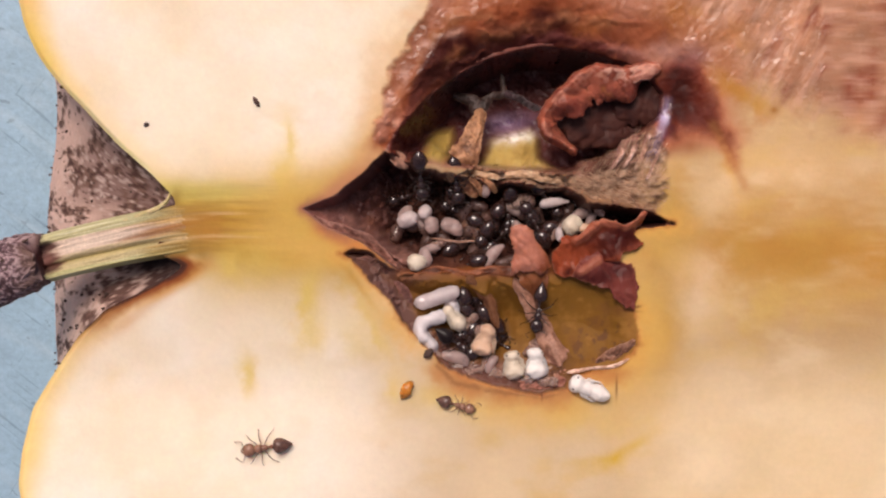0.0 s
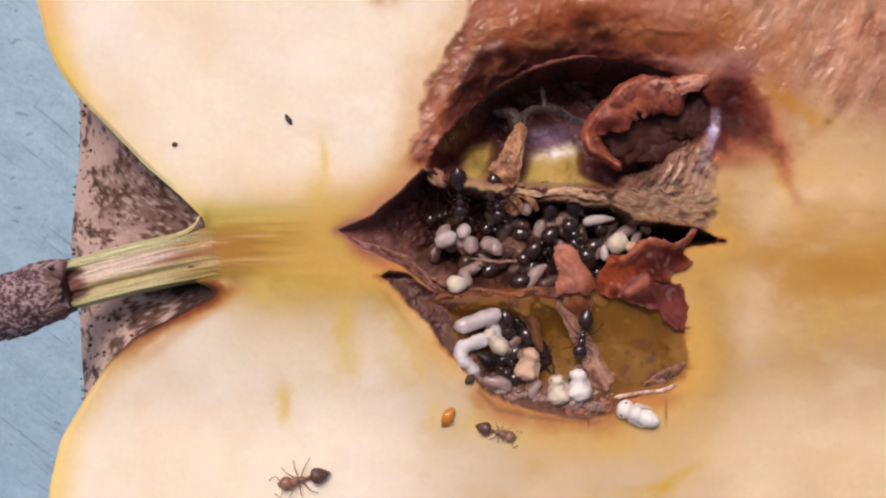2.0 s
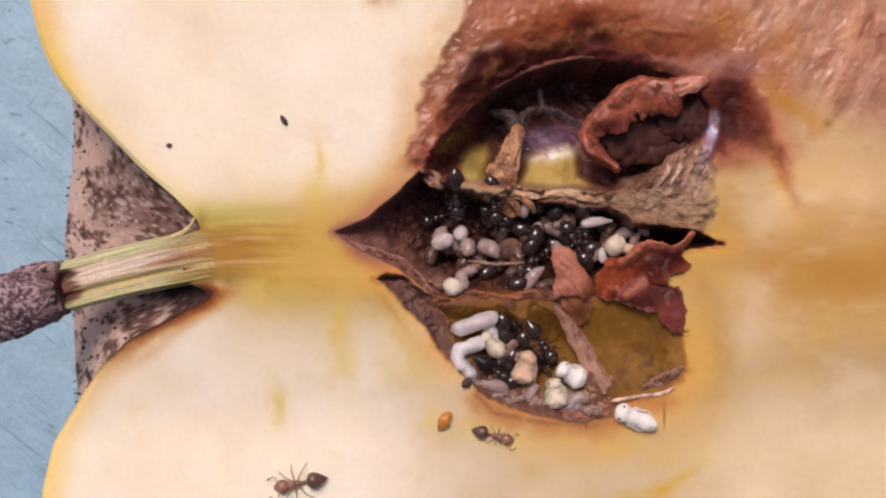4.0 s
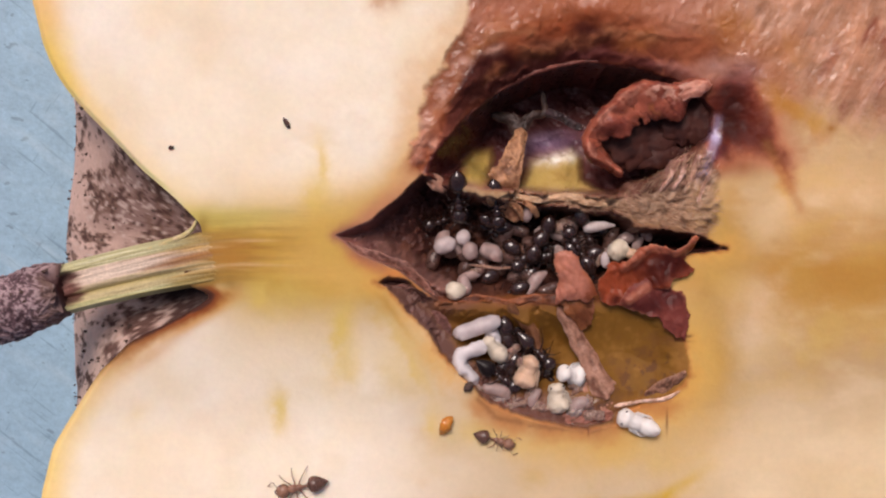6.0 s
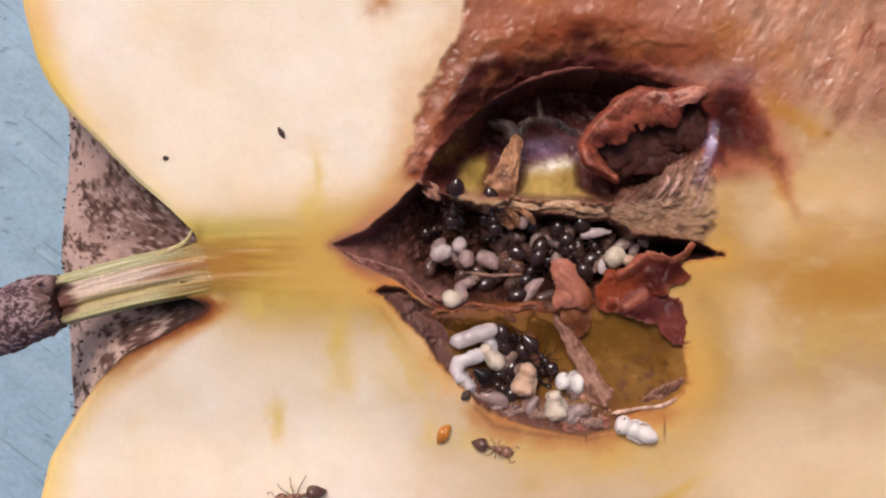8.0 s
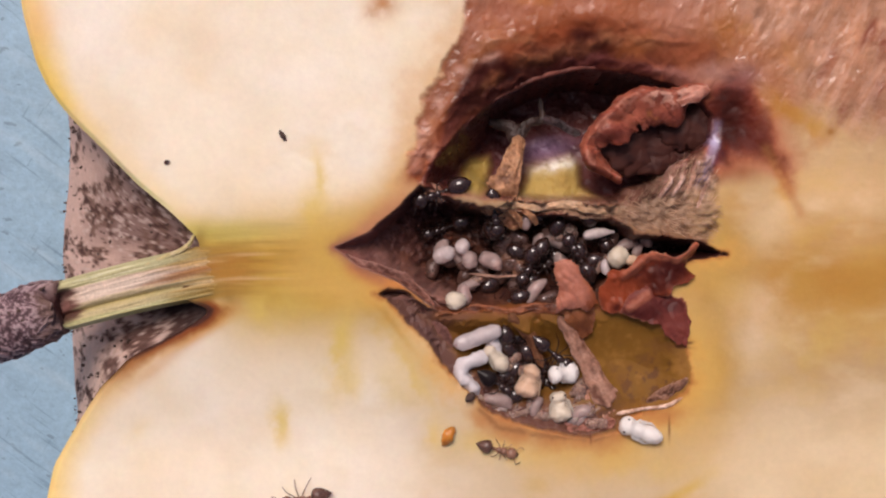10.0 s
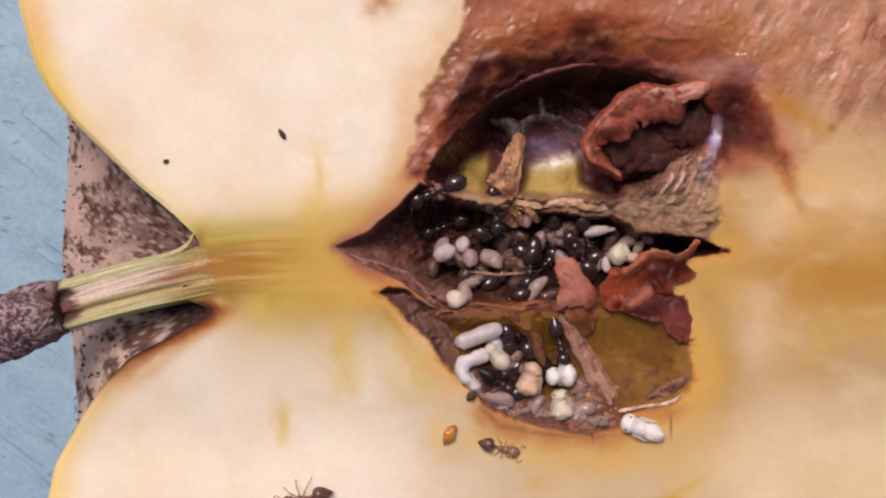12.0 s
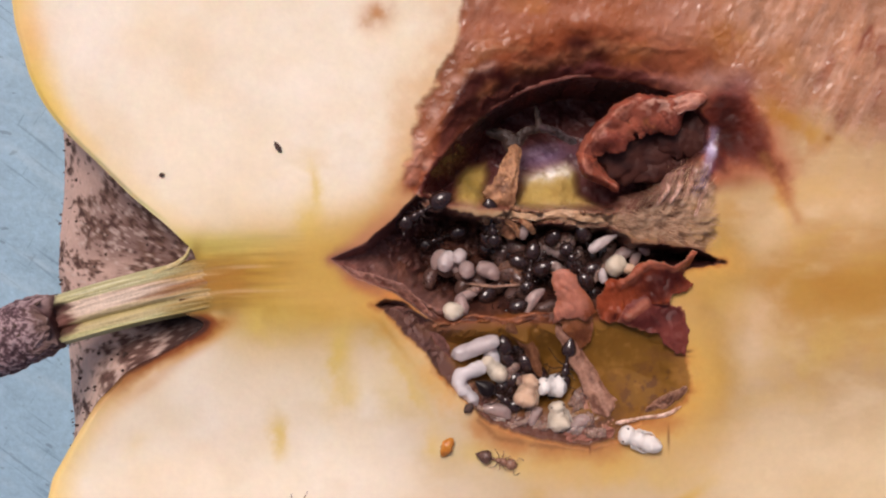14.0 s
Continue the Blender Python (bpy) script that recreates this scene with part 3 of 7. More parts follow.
    rays = fbm(X * 0.22 + 0.1 * Y, Y * 0.9, 0.9, 47)
    tone = blend(tone, (0.52, 0.26, 0.06), right * 0.5 * step(0.1, 0.8, rays) * np.exp(-((Y - AXIS + 1.5) / 4.5) ** 2))
    tone = blend(tone, (0.70, 0.48, 0.25), aged * 0.35 * step(0.1, 0.8, -rays))
    tone = blend(tone, (0.68, 0.43, 0.17), 0.6 * blot(X, Y, 17.04, -4.12, 2.4, 2.6, 0))
    tone = blend(tone, (0.57, 0.305, 0.08), 0.85 * blot(X + 0.4 * n2, Y + 0.4 * n2, 16.86, 0.60, 1.7, 3.6, 0))
    tone = blend(tone, (0.53, 0.28, 0.075), 0.85 * blot(X + 0.4 * n2, Y + 0.4 * n2, 16.15, -2.42, 2.2, 2.4, 0))
    tone = blend(tone, (0.66, 0.38, 0.10), 0.7 * blot(X + 0.4 * n2, Y, 20.16, 2.17, 0.5, 2.6, 14))
    mottle = fbm(X * 0.55, Y, 1.7, 56)
    tone = blend(tone, (0.62, 0.40, 0.10), 0.45 * step(0.0, 0.9, mottle) * np.clip(np.exp(-((Y - AXIS) / 6.5) ** 2) + 0.8 * lower, 0, 1) * step(-10.16, -5.82, X))
    tone = blend(tone, (0.86, 0.70, 0.46), 0.3 * step(0.0, 0.9, -mottle) * step(14.13, 17.27, X))
    tone = blend(tone, (0.84, 0.65, 0.44), 0.75 * blot(X + 0.4 * n2, Y + 0.4 * n2, 17.68, -5.85, 2.4, 1.9, 0))
    tone = blend(tone, (0.80, 0.58, 0.33), 0.6 * blot(X + 0.4 * n2, Y + 0.4 * n2, 19.22, 0.75, 2.2, 1.6, 0))
    tone = blend(tone, (0.50, 0.255, 0.055), 0.9 * blot(X + 0.5 * n2, Y + 0.4 * n2, 23.67, -2.74, 4.2, 1.3, 4))
    tone = blend(tone, (0.54, 0.30, 0.07), 0.8 * blot(X + 0.5 * n2, Y + 0.5 * n2, 20.82, -2.29, 1.3, 2.4, -18))
    tone = blend(tone, (0.58, 0.36, 0.10), 0.6 * blot(X + 0.5 * n2, Y + 0.4 * n2, 21.80, -6.33, 1.4, 2.6, -30))
    tone = blend(tone, (0.80, 0.64, 0.42), 0.55 * step(-6.25, -12.49, Y + n1) * step(13.51, 18.21, X + n1))
    tone = blend(tone, (0.86, 0.62, 0.40), 0.65 * blot(X + 0.5 * n2, Y + 0.4 * n2, 18.0, -3.7, 1.7, 1.7))
    tone = blend(tone, (0.50, 0.22, 0.075), 0.9 * blot(X + 0.4 * n2, Y + 0.4 * n2, -2.13, 12.79, 1.0, 0.95, 0))
    tone = blend(tone, (0.56, 0.31, 0.06), 0.92 * blot(X + 0.3 * n2, Y, 15.73, -7.10, 1.8, 4.0, 0))
    for cx, cy, rx, ry, turn, w in ((-5.60, 3.09, 0.5, 2.6, 6, 0.6), (-5.85, 1.37, 2.2, 1.6, 0, 0.55), (-8.04, -3.31, 3.4, 2.0, 0, 0.6), (-4.37, -5.97, 0.8, 3.2, -8, 0.64), (-4.43, -5.34, 0.45, 2.2, -8, 0.6), (-3.68, -7.54, 0.5, 1.6, -5, 0.4), (-7.90, -9.88, 0.55, 1.5, 5, 0.65), (-7.75, -10.10, 0.3, 1.0, 5, 0.6), (-3.05, -3.78, 2.8, 0.9, -35, 0.7)):
        tone = blend(tone, deep_yellow if w > 0.65 else yellow, w * blot(X + 0.3 * n2, Y + 0.3 * n2, cx, cy, rx, ry, turn) * (0.85 + 0.5 * n2))
    for cx, cy, rx, ry, turn, w in ((14.09, -14.20, 2.4, 0.4, 32, 0.8), (12.67, -14.83, 1.8, 0.5, 10, 0.7), (-0.40, -7.54, 0.6, 2.2, 25, 0.6), (0.54, -10.53, 0.8, 1.4, 0, 0.5), (23.06, -5.38, 5.0, 2.0, 5, 0.3), (-1.49, -5.97, 0.6, 1.8, 35, 0.6),
                                    (16.08, -1.29, 1.6, 2.6, 0, 0.45), (4.15, -11.49, 3.5, 1.2, -12, 0.5), (11.39, -12.30, 4.5, 1.2, -8, 0.45), (21.72, 6.09, 1.5, 0.6, -30, 0.8), (20.45, 6.86, 0.9, 0.6, -30, 0.7), (15.00, -6.32, 0.7, 2.6, 0, 0.7), (-15.84, -10.33, 1.2, 0.5, 40, 0.3)):
        tone = blend(tone, deep_yellow if w > 0.65 else yellow, w * blot(X + 0.3 * n2, Y + 0.3 * n2, cx, cy, rx, ry, turn) * (0.85 + 0.5 * n2))
    for cx, cy, rx, ry, turn, w in ((-12.55, -5.08, 2.4, 0.55, 33, 0.7), (-14.74, -6.89, 1.8, 0.5, 35, 0.4), (-11.09, -3.93, 1.1, 0.6, 38, 0.8)):
        tone = blend(tone, (0.58, 0.25, 0.05), w * blot(X + 0.3 * n2, Y + 0.3 * n2, cx, cy, rx, ry, turn))
    tone = blend(tone, (0.42, 0.27, 0.06), 0.7 * blot(X + 0.25 * n2, Y + 0.25 * n2, -10.83, -2.46, 1.1, 0.5, 10))
    tone = blend(tone, (0.66, 0.34, 0.09), 0.9 * step(2.6, 0.4, edge + 0.4 * n2) * np.where(Y > AXIS, 0, step(9, 5, r)))
    tone = blend(tone, (0.26, 0.065, 0.022), 0.95 * step(1.7, 0.5, edge + 0.35 * n2) * np.where(Y > AXIS, 0, step(8, 4.0, r)))
    tone = blend(tone, (0.07, 0.028, 0.022), 0.95 * step(0.6, 0.15, edge + 0.3 * n2) * np.where(Y > AXIS, 0, step(8, 4.5, r)))
    for cx, cy, rx, ry, turn, w in ((-12.18, -0.06, 0.5, 1.1, -10, 0.7), (-12.71, -0.90, 1.0, 0.25, 12, 0.7), (-11.68, -2.91, 0.8, 0.35, 10, 0.85), (-10.63, -2.75, 0.6, 0.75, 20, 0.7)):
        tone = blend(tone, (0.26, 0.16, 0.04), w * blot(X, Y, cx, cy, rx, ry, turn))
    for cx, cy, rx, ry, turn, colour in ((-10.45, -1.05, 1.1, 0.12, 14, (0.40, 0.17, 0.04)), (-10.23, -0.83, 0.9, 0.10, 14, (0.78, 0.52, 0.26)), (-10.23, -2.19, 1.2, 0.10, -4, (0.78, 0.52, 0.24)), (-9.77, -1.51, 2.2, 0.5, 2, (0.56, 0.33, 0.06))):
        tone = blend(tone, colour, 0.8 * blot(X, Y, cx, cy, rx, ry, turn))
    # fibres that fan out from the stem, and the line of the seed-chamber wall
    fibres = fbm(X * 0.10 + 0.03 * Y, Y * 1.3, 0.42, 59) + 0.6 * fbm(X * 0.2, Y * 2.0, 0.3, 60)
    fan = left * np.exp(-((Y - AXIS - 0.1) / (1.3 + 0.12 * np.clip(X + 11, 0, 9))) ** 2) * step(-13.5, -11.5, X)
    tone = tone * (1 - fan * np.clip(0.18 + 0.24 * fibres, 0, 0.6))[..., None] * (1 - fan[..., None] * np.array((0.0, 0.05, 0.18)))
    band = left * np.exp(-((Y - AXIS + 1.3) / 2.3) ** 2) * step(-13.0, -10.5, X)
    tone = tone * (1 - 0.17 * band)[..., None]
    wall_line = near_line(X + 0.1 * n2, Y + 0.1 * n2, [-8.7, -2.35, -6.4, -2.15, -4.6, -2.35, -3.2, -2.95, -2.2, -3.9, -0.9, -5.6, 0.4, -7.3])[0]
    wall_line_shade = 0.75 * np.exp(-(wall_line / 0.17) ** 2) * step(0.3, -2.0, X)
    tone = blend(tone, (0.42, 0.22, 0.045), wall_line_shade)
    tone = blend(tone, (0.66, 0.45, 0.11), 0.5 * np.exp(-(wall_line / 0.9) ** 2))
    for cx, cy, rx, ry, turn, w in ((-5.6, 3.6, 0.55, 1.6, 4, 0.62), (-6.0, 1.6, 0.65, 1.6, 12, 0.6), (-4.55, -5.2, 0.75, 1.9, -6, 0.5), (-4.1, -7.5, 0.5, 1.3, 8, 0.45), (-7.85, -9.9, 0.42, 1.2, 6, 0.5), (-1.6, -8.0, 1.0, 2.0, 30, 0.4)):
        tone = blend(tone, (0.70, 0.53, 0.16), w * blot(X + 0.35 * n2 + 0.12 * n3, Y + 0.3 * n2, cx, cy, rx, ry, turn))
    pale_patch = fbm(X * 0.8 + 0.3 * Y, Y, 2.2, 38)
    tone = tone * (1 + 0.035 * pale_patch)[..., None] * (1 - np.clip(0.35 - pale_patch, 0, 1)[..., None] * np.array((0.0, 0.012, 0.05)))
    tone = tone * (1 - 0.13 * step(-1.2, -4.0, Y) * step(8.0, 2.0, X) * (1 - 0.6 * step(-9.5, -13.0, Y)))[..., None]
    tone = tone * (1 - np.clip(0.09 * aged + 0.10 * lower, 0, 0.13))[..., None]
    tone = tone * (1 - 0.20 * blot(X, Y, 15.6, -3.2, 4.0, 3.4) - 0.28 * blot(X + 0.3 * n2, Y, 16.7, -0.6, 2.4, 2.4) - 0.22 * blot(X + 0.4 * n2, Y, 15.9, -6.5, 2.4, 5.0) - 0.16 * blot(X + 0.3 * n2, Y, -3.0, -4.0, 2.4, 2.0))[..., None] * (1 + 0.15 * step(18.5, 21.0, X) * step(-1.5, 2.0, Y))[..., None]
    spine = curve(STEM_LINE, 60)
    across = (Y - np.interp(X, spine[:, 0], spine[:, 1])) / 1.5
    runs = step(-12.9, -12.3, X) * step(1.34, 0.80, (X - STEM_CUT) / 10.15 + 0.22 * fbm(X * 0.06, Y * 1.5, 0.3, 57) + 0.18 * np.abs(across)) * step(1.08, 0.85, np.abs(across))
    tone = tone * (1 - 0.92 * runs[..., None]) + wood_tone(X, across) * 0.92 * runs[..., None]
    tone = tone * (1 + 0.10 * step(-8.5, -12.5, Y) + 0.06 * step(-7.0, -10.0, Y) * step(12.5, 15.5, X))[..., None]
    tone = blend(tone, (0.42, 0.205, 0.04), 0.8 * blot(X + 0.5 * n2, Y + 0.2 * n2, -10.4, -1.5, 3.0, 1.5, 8) * (0.8 + 0.5 * fibres))
    tone = blend(tone, (0.20, 0.13, 0.04), 0.8 * blot(X + 0.2 * n2, Y + 0.15 * n2, -11.9, -2.75, 0.8, 0.4, 15))
    tone = tone * (1 - 0.32 * blot(X, Y, -1.7, -3.5, 1.1, 1.8, 30))[..., None]
    tone = tone * (1 - 0.24 * blot(X + 0.3 * n2, Y, 15.2, -2.4, 2.0, 1.9) - 0.08 * blot(X, Y, 8.0, -12.8, 6.5, 4.0))[..., None]
    tone = blend(tone, (0.46, 0.215, 0.055), 0.6 * blot(X + 0.4 * n2, Y + 0.3 * n2, 14.7, -2.9, 1.5, 1.5))
    # browning round the hollow
    hole = np.maximum(np.maximum(up, mid), np.maximum(low, slot))
    tone = blend(tone, (0.64, 0.39, 0.11), 0.85 * (1 - 0.75 * step(-2.51, -4.38, Y) * step(7.87, 3.50, X)) * step(-4.6, -0.3, hole + 0.9 * n1) * step(21.04, 15.70, X) * step(-5.00 + 12, -5.00, Y))
    tone = blend(tone, (0.58, 0.37, 0.09), 0.8 * step(-2.6, -0.1, hole + 0.4 * n1) * step(2.88, 1.01, X) * step(-3.14, -1.27, Y))
    tone = blend(tone, (0.66, 0.36, 0.09), 0.7 * step(-1.5, 0.05, hole + 0.5 * n2) * step(-4.58, 0.39, X + 1.5 * (Y < AXIS)))
    tone = blend(tone, (0.42, 0.16, 0.045), 0.85 * step(-0.30, 0.05, hole + 0.15 * n2))
    tone = blend(tone, (0.45, 0.17, 0.06), 0.75 * step(-1.3, 0.0, low + 0.35 * n2) * step(-9.05, -9.99, Y))
    tone = blend(tone, (0.60, 0.24, 0.07), 0.85 * np.exp(-((near_line(X, Y, [-3.73, -1.47, -2.61, -2.09, -1.11, -2.59])[0] + 0.1 * n2) / 0.42) ** 2))
    torn = near_line(X + 0.12 * n3, Y + 0.12 * n2, [-0.6, 2.6, -1.49, 1.69, -3.05, 0.41, -4.75, -0.36, -3.36, -1.45, -2.2, -2.0])[0]
    tone = blend(tone, (0.34, 0.14, 0.085), 0.9 * np.exp(-(torn / 0.42) ** 2) * (0.35 + 0.65 * step(-1.0, -3.4, X + 0.6 * n2)))
    pink = np.exp(-(near_line(X, Y, [-3.05, 0.41, -1.49, 1.84, -0.30, 3.21])[0] / 0.8) ** 2)
    tone = blend(tone, (0.52, 0.24, 0.12), 0.85 * pink)
    tone = blend(tone, (0.68, 0.42, 0.20), 0.7 * step(-2.2, 0.2, inside(X, Y, ROTTEN) + 0.5 * n2) * step(4.75, 1.63, X))
    # rot, orange brown near the hollow and pinkish farther off
    far = step(9.44, 19.79, X)
    rind = (np.array((0.32, 0.125, 0.062)) * (1 - far[..., None]) + np.array((0.46, 0.23, 0.135)) * far[..., None]) * (1 + 0.22 * n2 + 0.15 * n1)[..., None]
    tone = tone * (1 - 0.94 * rot[..., None]) + rind * 0.94 * rot[..., None]
    streak = fbm(X * 0.75 - Y * 0.45, Y * 0.3 + X * 0.12, 0.9, 44)
    tone = blend(tone, (0.27, 0.075, 0.04), rot * step(0.05, 0.8, streak) * (0.3 + 0.6 * step(20.41, 24.83, X)))
    grainy = fbm((X * 0.87 - Y * 0.5) * 1.5, (Y * 0.87 + X * 0.5) * 0.28, 0.5, 50)
    tone = blend(tone, (0.60, 0.36, 0.25), rot * 0.6 * step(0.0, 0.7, grainy + 0.3 * n2) * (0.4 + 0.6 * far))
    tone = blend(tone, (0.36, 0.13, 0.05), rot * 0.5 * step(0.1, 0.8, -grainy + 0.5 * n2) * (1 - 0.5 * far))
    strand = fbm(X * 1.0 - Y * 0.55, (Y * 0.8 + X * 0.45) * 0.2, 0.45, 49)
    tone = tone * (1 + (0.16 * strand * rot)[..., None])
    high = step(3.09 - 0.5, 3.09 + 1.0, Y)
    lump_noise = fbm(X * 0.7 + Y * 0.4, Y * 0.8 - X * 0.5, 1.2, 29)
    n5 = fbm(X, Y, 1.9, 48, 3)
    reach = 0.62 + 1.98 * step(-0.23, 6.62, X)
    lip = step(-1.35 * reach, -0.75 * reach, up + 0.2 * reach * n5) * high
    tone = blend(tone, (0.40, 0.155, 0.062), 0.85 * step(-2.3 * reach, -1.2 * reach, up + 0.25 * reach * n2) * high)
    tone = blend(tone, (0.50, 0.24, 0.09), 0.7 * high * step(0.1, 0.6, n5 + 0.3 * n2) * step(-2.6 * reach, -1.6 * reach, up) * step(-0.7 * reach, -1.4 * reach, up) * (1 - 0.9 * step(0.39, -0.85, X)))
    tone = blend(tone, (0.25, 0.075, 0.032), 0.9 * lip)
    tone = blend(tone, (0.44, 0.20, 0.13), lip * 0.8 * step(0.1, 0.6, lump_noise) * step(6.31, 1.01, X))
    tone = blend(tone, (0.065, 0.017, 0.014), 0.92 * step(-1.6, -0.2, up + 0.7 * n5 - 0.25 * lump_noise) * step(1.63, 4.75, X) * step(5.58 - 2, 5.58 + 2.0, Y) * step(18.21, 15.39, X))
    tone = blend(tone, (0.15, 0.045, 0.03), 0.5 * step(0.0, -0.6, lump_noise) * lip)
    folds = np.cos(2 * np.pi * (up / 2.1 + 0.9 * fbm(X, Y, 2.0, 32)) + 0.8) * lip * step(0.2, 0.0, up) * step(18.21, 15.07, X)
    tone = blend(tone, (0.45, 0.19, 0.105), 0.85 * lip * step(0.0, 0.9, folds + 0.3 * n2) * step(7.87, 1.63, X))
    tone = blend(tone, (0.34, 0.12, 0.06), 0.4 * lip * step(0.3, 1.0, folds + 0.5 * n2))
    # dark rot along the rim, deepened with painted shade under the lip
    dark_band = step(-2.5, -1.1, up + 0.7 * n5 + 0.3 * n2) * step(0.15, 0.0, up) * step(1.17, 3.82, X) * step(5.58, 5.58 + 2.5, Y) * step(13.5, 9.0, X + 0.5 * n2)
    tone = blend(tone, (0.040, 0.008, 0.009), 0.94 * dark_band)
    depth = inside(X, Y, STAIN) + 0.2 * n2 + 0.15 * n5 + 0.08 * n3
    stain = step(-0.9, 0.8, depth)
    tone = blend(tone, (0.56, 0.27, 0.15), 0.7 * step(-1.6, -0.2, inside(X, Y, STAIN)) * step(3.03, 3.97, Y))
    tone = blend(tone, (0.46, 0.21, 0.04), 0.85 * blot(X + 0.3 * n2, Y + 0.3 * n2, 19.9, 7.0, 2.1, 0.75, -32))
    tone = blend(tone, (0.44, 0.10, 0.045), 0.92 * stain)
    tone = blend(tone, (0.19, 0.032, 0.018), 0.92 * step(-0.2, 0.9, depth + 0.35 * step(3.6, 5.2, Y)))
    tone = blend(tone, (0.10, 0.018, 0.012), 0.85 * step(0.2, 1.2, depth) * step(3.6, 5.6, Y + 0.3 * n2) * step(19.0, 17.2, X))
    edge_line = near_line(X + 0.08 * n2, Y, [15.25, 2.75, 15.75, 3.75, 16.6, 4.55])[0]
    tone = blend(tone, (0.17, 0.03, 0.035), 0.8 * np.exp(-(edge_line / 0.28) ** 2))
    ray_line = near_line(X + 0.1 * n2, Y, [19.0, 4.8, 19.9, 3.2, 20.9, 1.3])[0]
    tone = blend(tone, (0.48, 0.20, 0.06), 0.55 * np.exp(-(ray_line / 0.3) ** 2))
    tone = blend(tone, (0.36, 0.15, 0.03), 0.8 * blot(X, Y, 22.55, 5.72, 0.32, 0.28))
    tone = blend(tone, (0.22, 0.085, 0.085), 0.8 * blot(X, Y, 17.86, 8.80, 1.3, 1.0, 0))
    for cx, cy, rx, ry, turn, w in ((16.75, 11.35, 0.9, 1.1, 10, 0.75), (12.4, 10.6, 1.6, 0.7, 12, 0.7), (20.2, 10.2, 1.2, 0.6, 40, 0.45)):
        tone = blend(tone, (0.40, 0.155, 0.035), w * rot * blot(X + 0.5 * n2, Y + 0.4 * n2 + 0.2 * n3, cx, cy, rx, ry, turn))
    for cx, cy, rx, ry, turn, w in ((14.0, 12.3, 2.6, 1.5, 10, 0.6), (5.0, 12.4, 1.3, 0.9, 30, 0.5), (9.0, 12.6, 2.2, 0.8, 0, 0.45), (3.0, 11.3, 0.9, 1.2, -20, 0.45)):
        tone = blend(tone, (0.54, 0.30, 0.22), w * rot * blot(X + 0.5 * n2, Y + 0.4 * n2 + 0.25 * n3, cx, cy, rx, ry, turn))
    tone = blend(tone, (0.47, 0.27, 0.225), 0.75 * blot(X + 0.4 * n2, Y + 0.3 * n2 + 0.15 * n3, 16.2, 9.0, 1.9, 0.8, 8))
    wet = np.where(rot > 0.4, 0.58 + 0.35 * n3, wet)
    wet = np.where(lip > 0.4, 1.0, wet)
    wet = np.where(stain > 0.4, 0.92 + 0.12 * n3, wet)
    wet = np.where((rot > 0.5) & (far > 0.4) & (lip < 0.4), 0.54 + 0.30 * n3 + 0.12 * n2, wet)
    ruddy = np.clip(np.maximum(rot, 0.9 * lip) * (1 - 0.75 * far), 0, 1)[..., None]
    tone = tone * (1 - ruddy * np.array((0.08, 0.30, 0.38)))
    tone = blend(tone, (0.36, 0.12, 0.06), 0.4 * stain * step(0.1, 0.8, n2 + 0.4 * n3))
    tone = blend(tone, (0.05, 0.011, 0.008), 0.6 * stain * step(0.1, 0.7, n5 - 0.3 * n3) * step(18.34, 16.93, X))
    tone = tone * (1 - 0.42 * step(-0.5, 0.7, depth + 0.3 * n2) * step(2.8, 4.2, Y))[..., None]
    for k, (corners, half, _, colour) in enumerate(FOLDS):
        tone = blend(tone, colour, 0.9 * fold_at(X, Y, corners, 0.85 * half, 170 + 3 * k))
    tone = blend(tone, (0.058, 0.014, 0.011), np.clip(1.5 * blot(X + 0.25 * n2, Y + 0.2 * n2, 2.75, 8.1, 0.85, 2.1, -24), 0, 0.94))
    tone = blend(tone, (0.085, 0.022, 0.016), np.clip(1.5 * blot(X + 0.2 * n2, Y + 0.2 * n2, 1.85, 6.6, 0.55, 1.9, -27), 0, 0.92))
    for cx, cy, rx, ry, turn in ((0.05, 5.75, 0.42, 0.75, -8), (1.0, 7.3, 0.35, 0.75, -20), (0.55, 4.7, 0.3, 0.5, -20), (2.2, 9.2, 0.5, 0.35, 30), (3.9, 9.9, 0.7, 0.28, 20)):
        tone = blend(tone, (0.54, 0.29, 0.21), 0.75 * blot(X + 0.2 * n3, Y + 0.2 * n2, cx, cy, rx, ry, turn))
    brim_line = near_line(X + 0.1 * n2, Y + 0.1 * n3, [3.1, -9.3, 4.0, -10.3, 5.5, -10.65, 7.7, -10.95, 9.6, -11.05, 10.4, -10.7])[0]
    tone = blend(tone, (0.15, 0.055, 0.03), 0.85 * np.exp(-(brim_line / 0.17) ** 2) * step(-0.8, 0.3, n2 + 0.5 * n3 + 0.5))
    tone = blend(tone, (0.46, 0.22, 0.085), 0.5 * np.exp(-((brim_line - 0.1) / 0.7) ** 2) * (low < 0.05))
    # the lip's inner side is shaded once more in the colour
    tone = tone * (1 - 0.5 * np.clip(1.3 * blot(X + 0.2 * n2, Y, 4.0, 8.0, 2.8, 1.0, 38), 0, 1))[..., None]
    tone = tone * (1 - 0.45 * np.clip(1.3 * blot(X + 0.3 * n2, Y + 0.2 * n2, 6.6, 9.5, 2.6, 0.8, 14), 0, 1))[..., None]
    # inside: dark chamber and brown crevice, their shade painted in; shiny seed-chamber walls
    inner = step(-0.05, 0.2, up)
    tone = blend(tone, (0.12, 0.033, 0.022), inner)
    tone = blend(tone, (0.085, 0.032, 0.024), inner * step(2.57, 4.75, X))
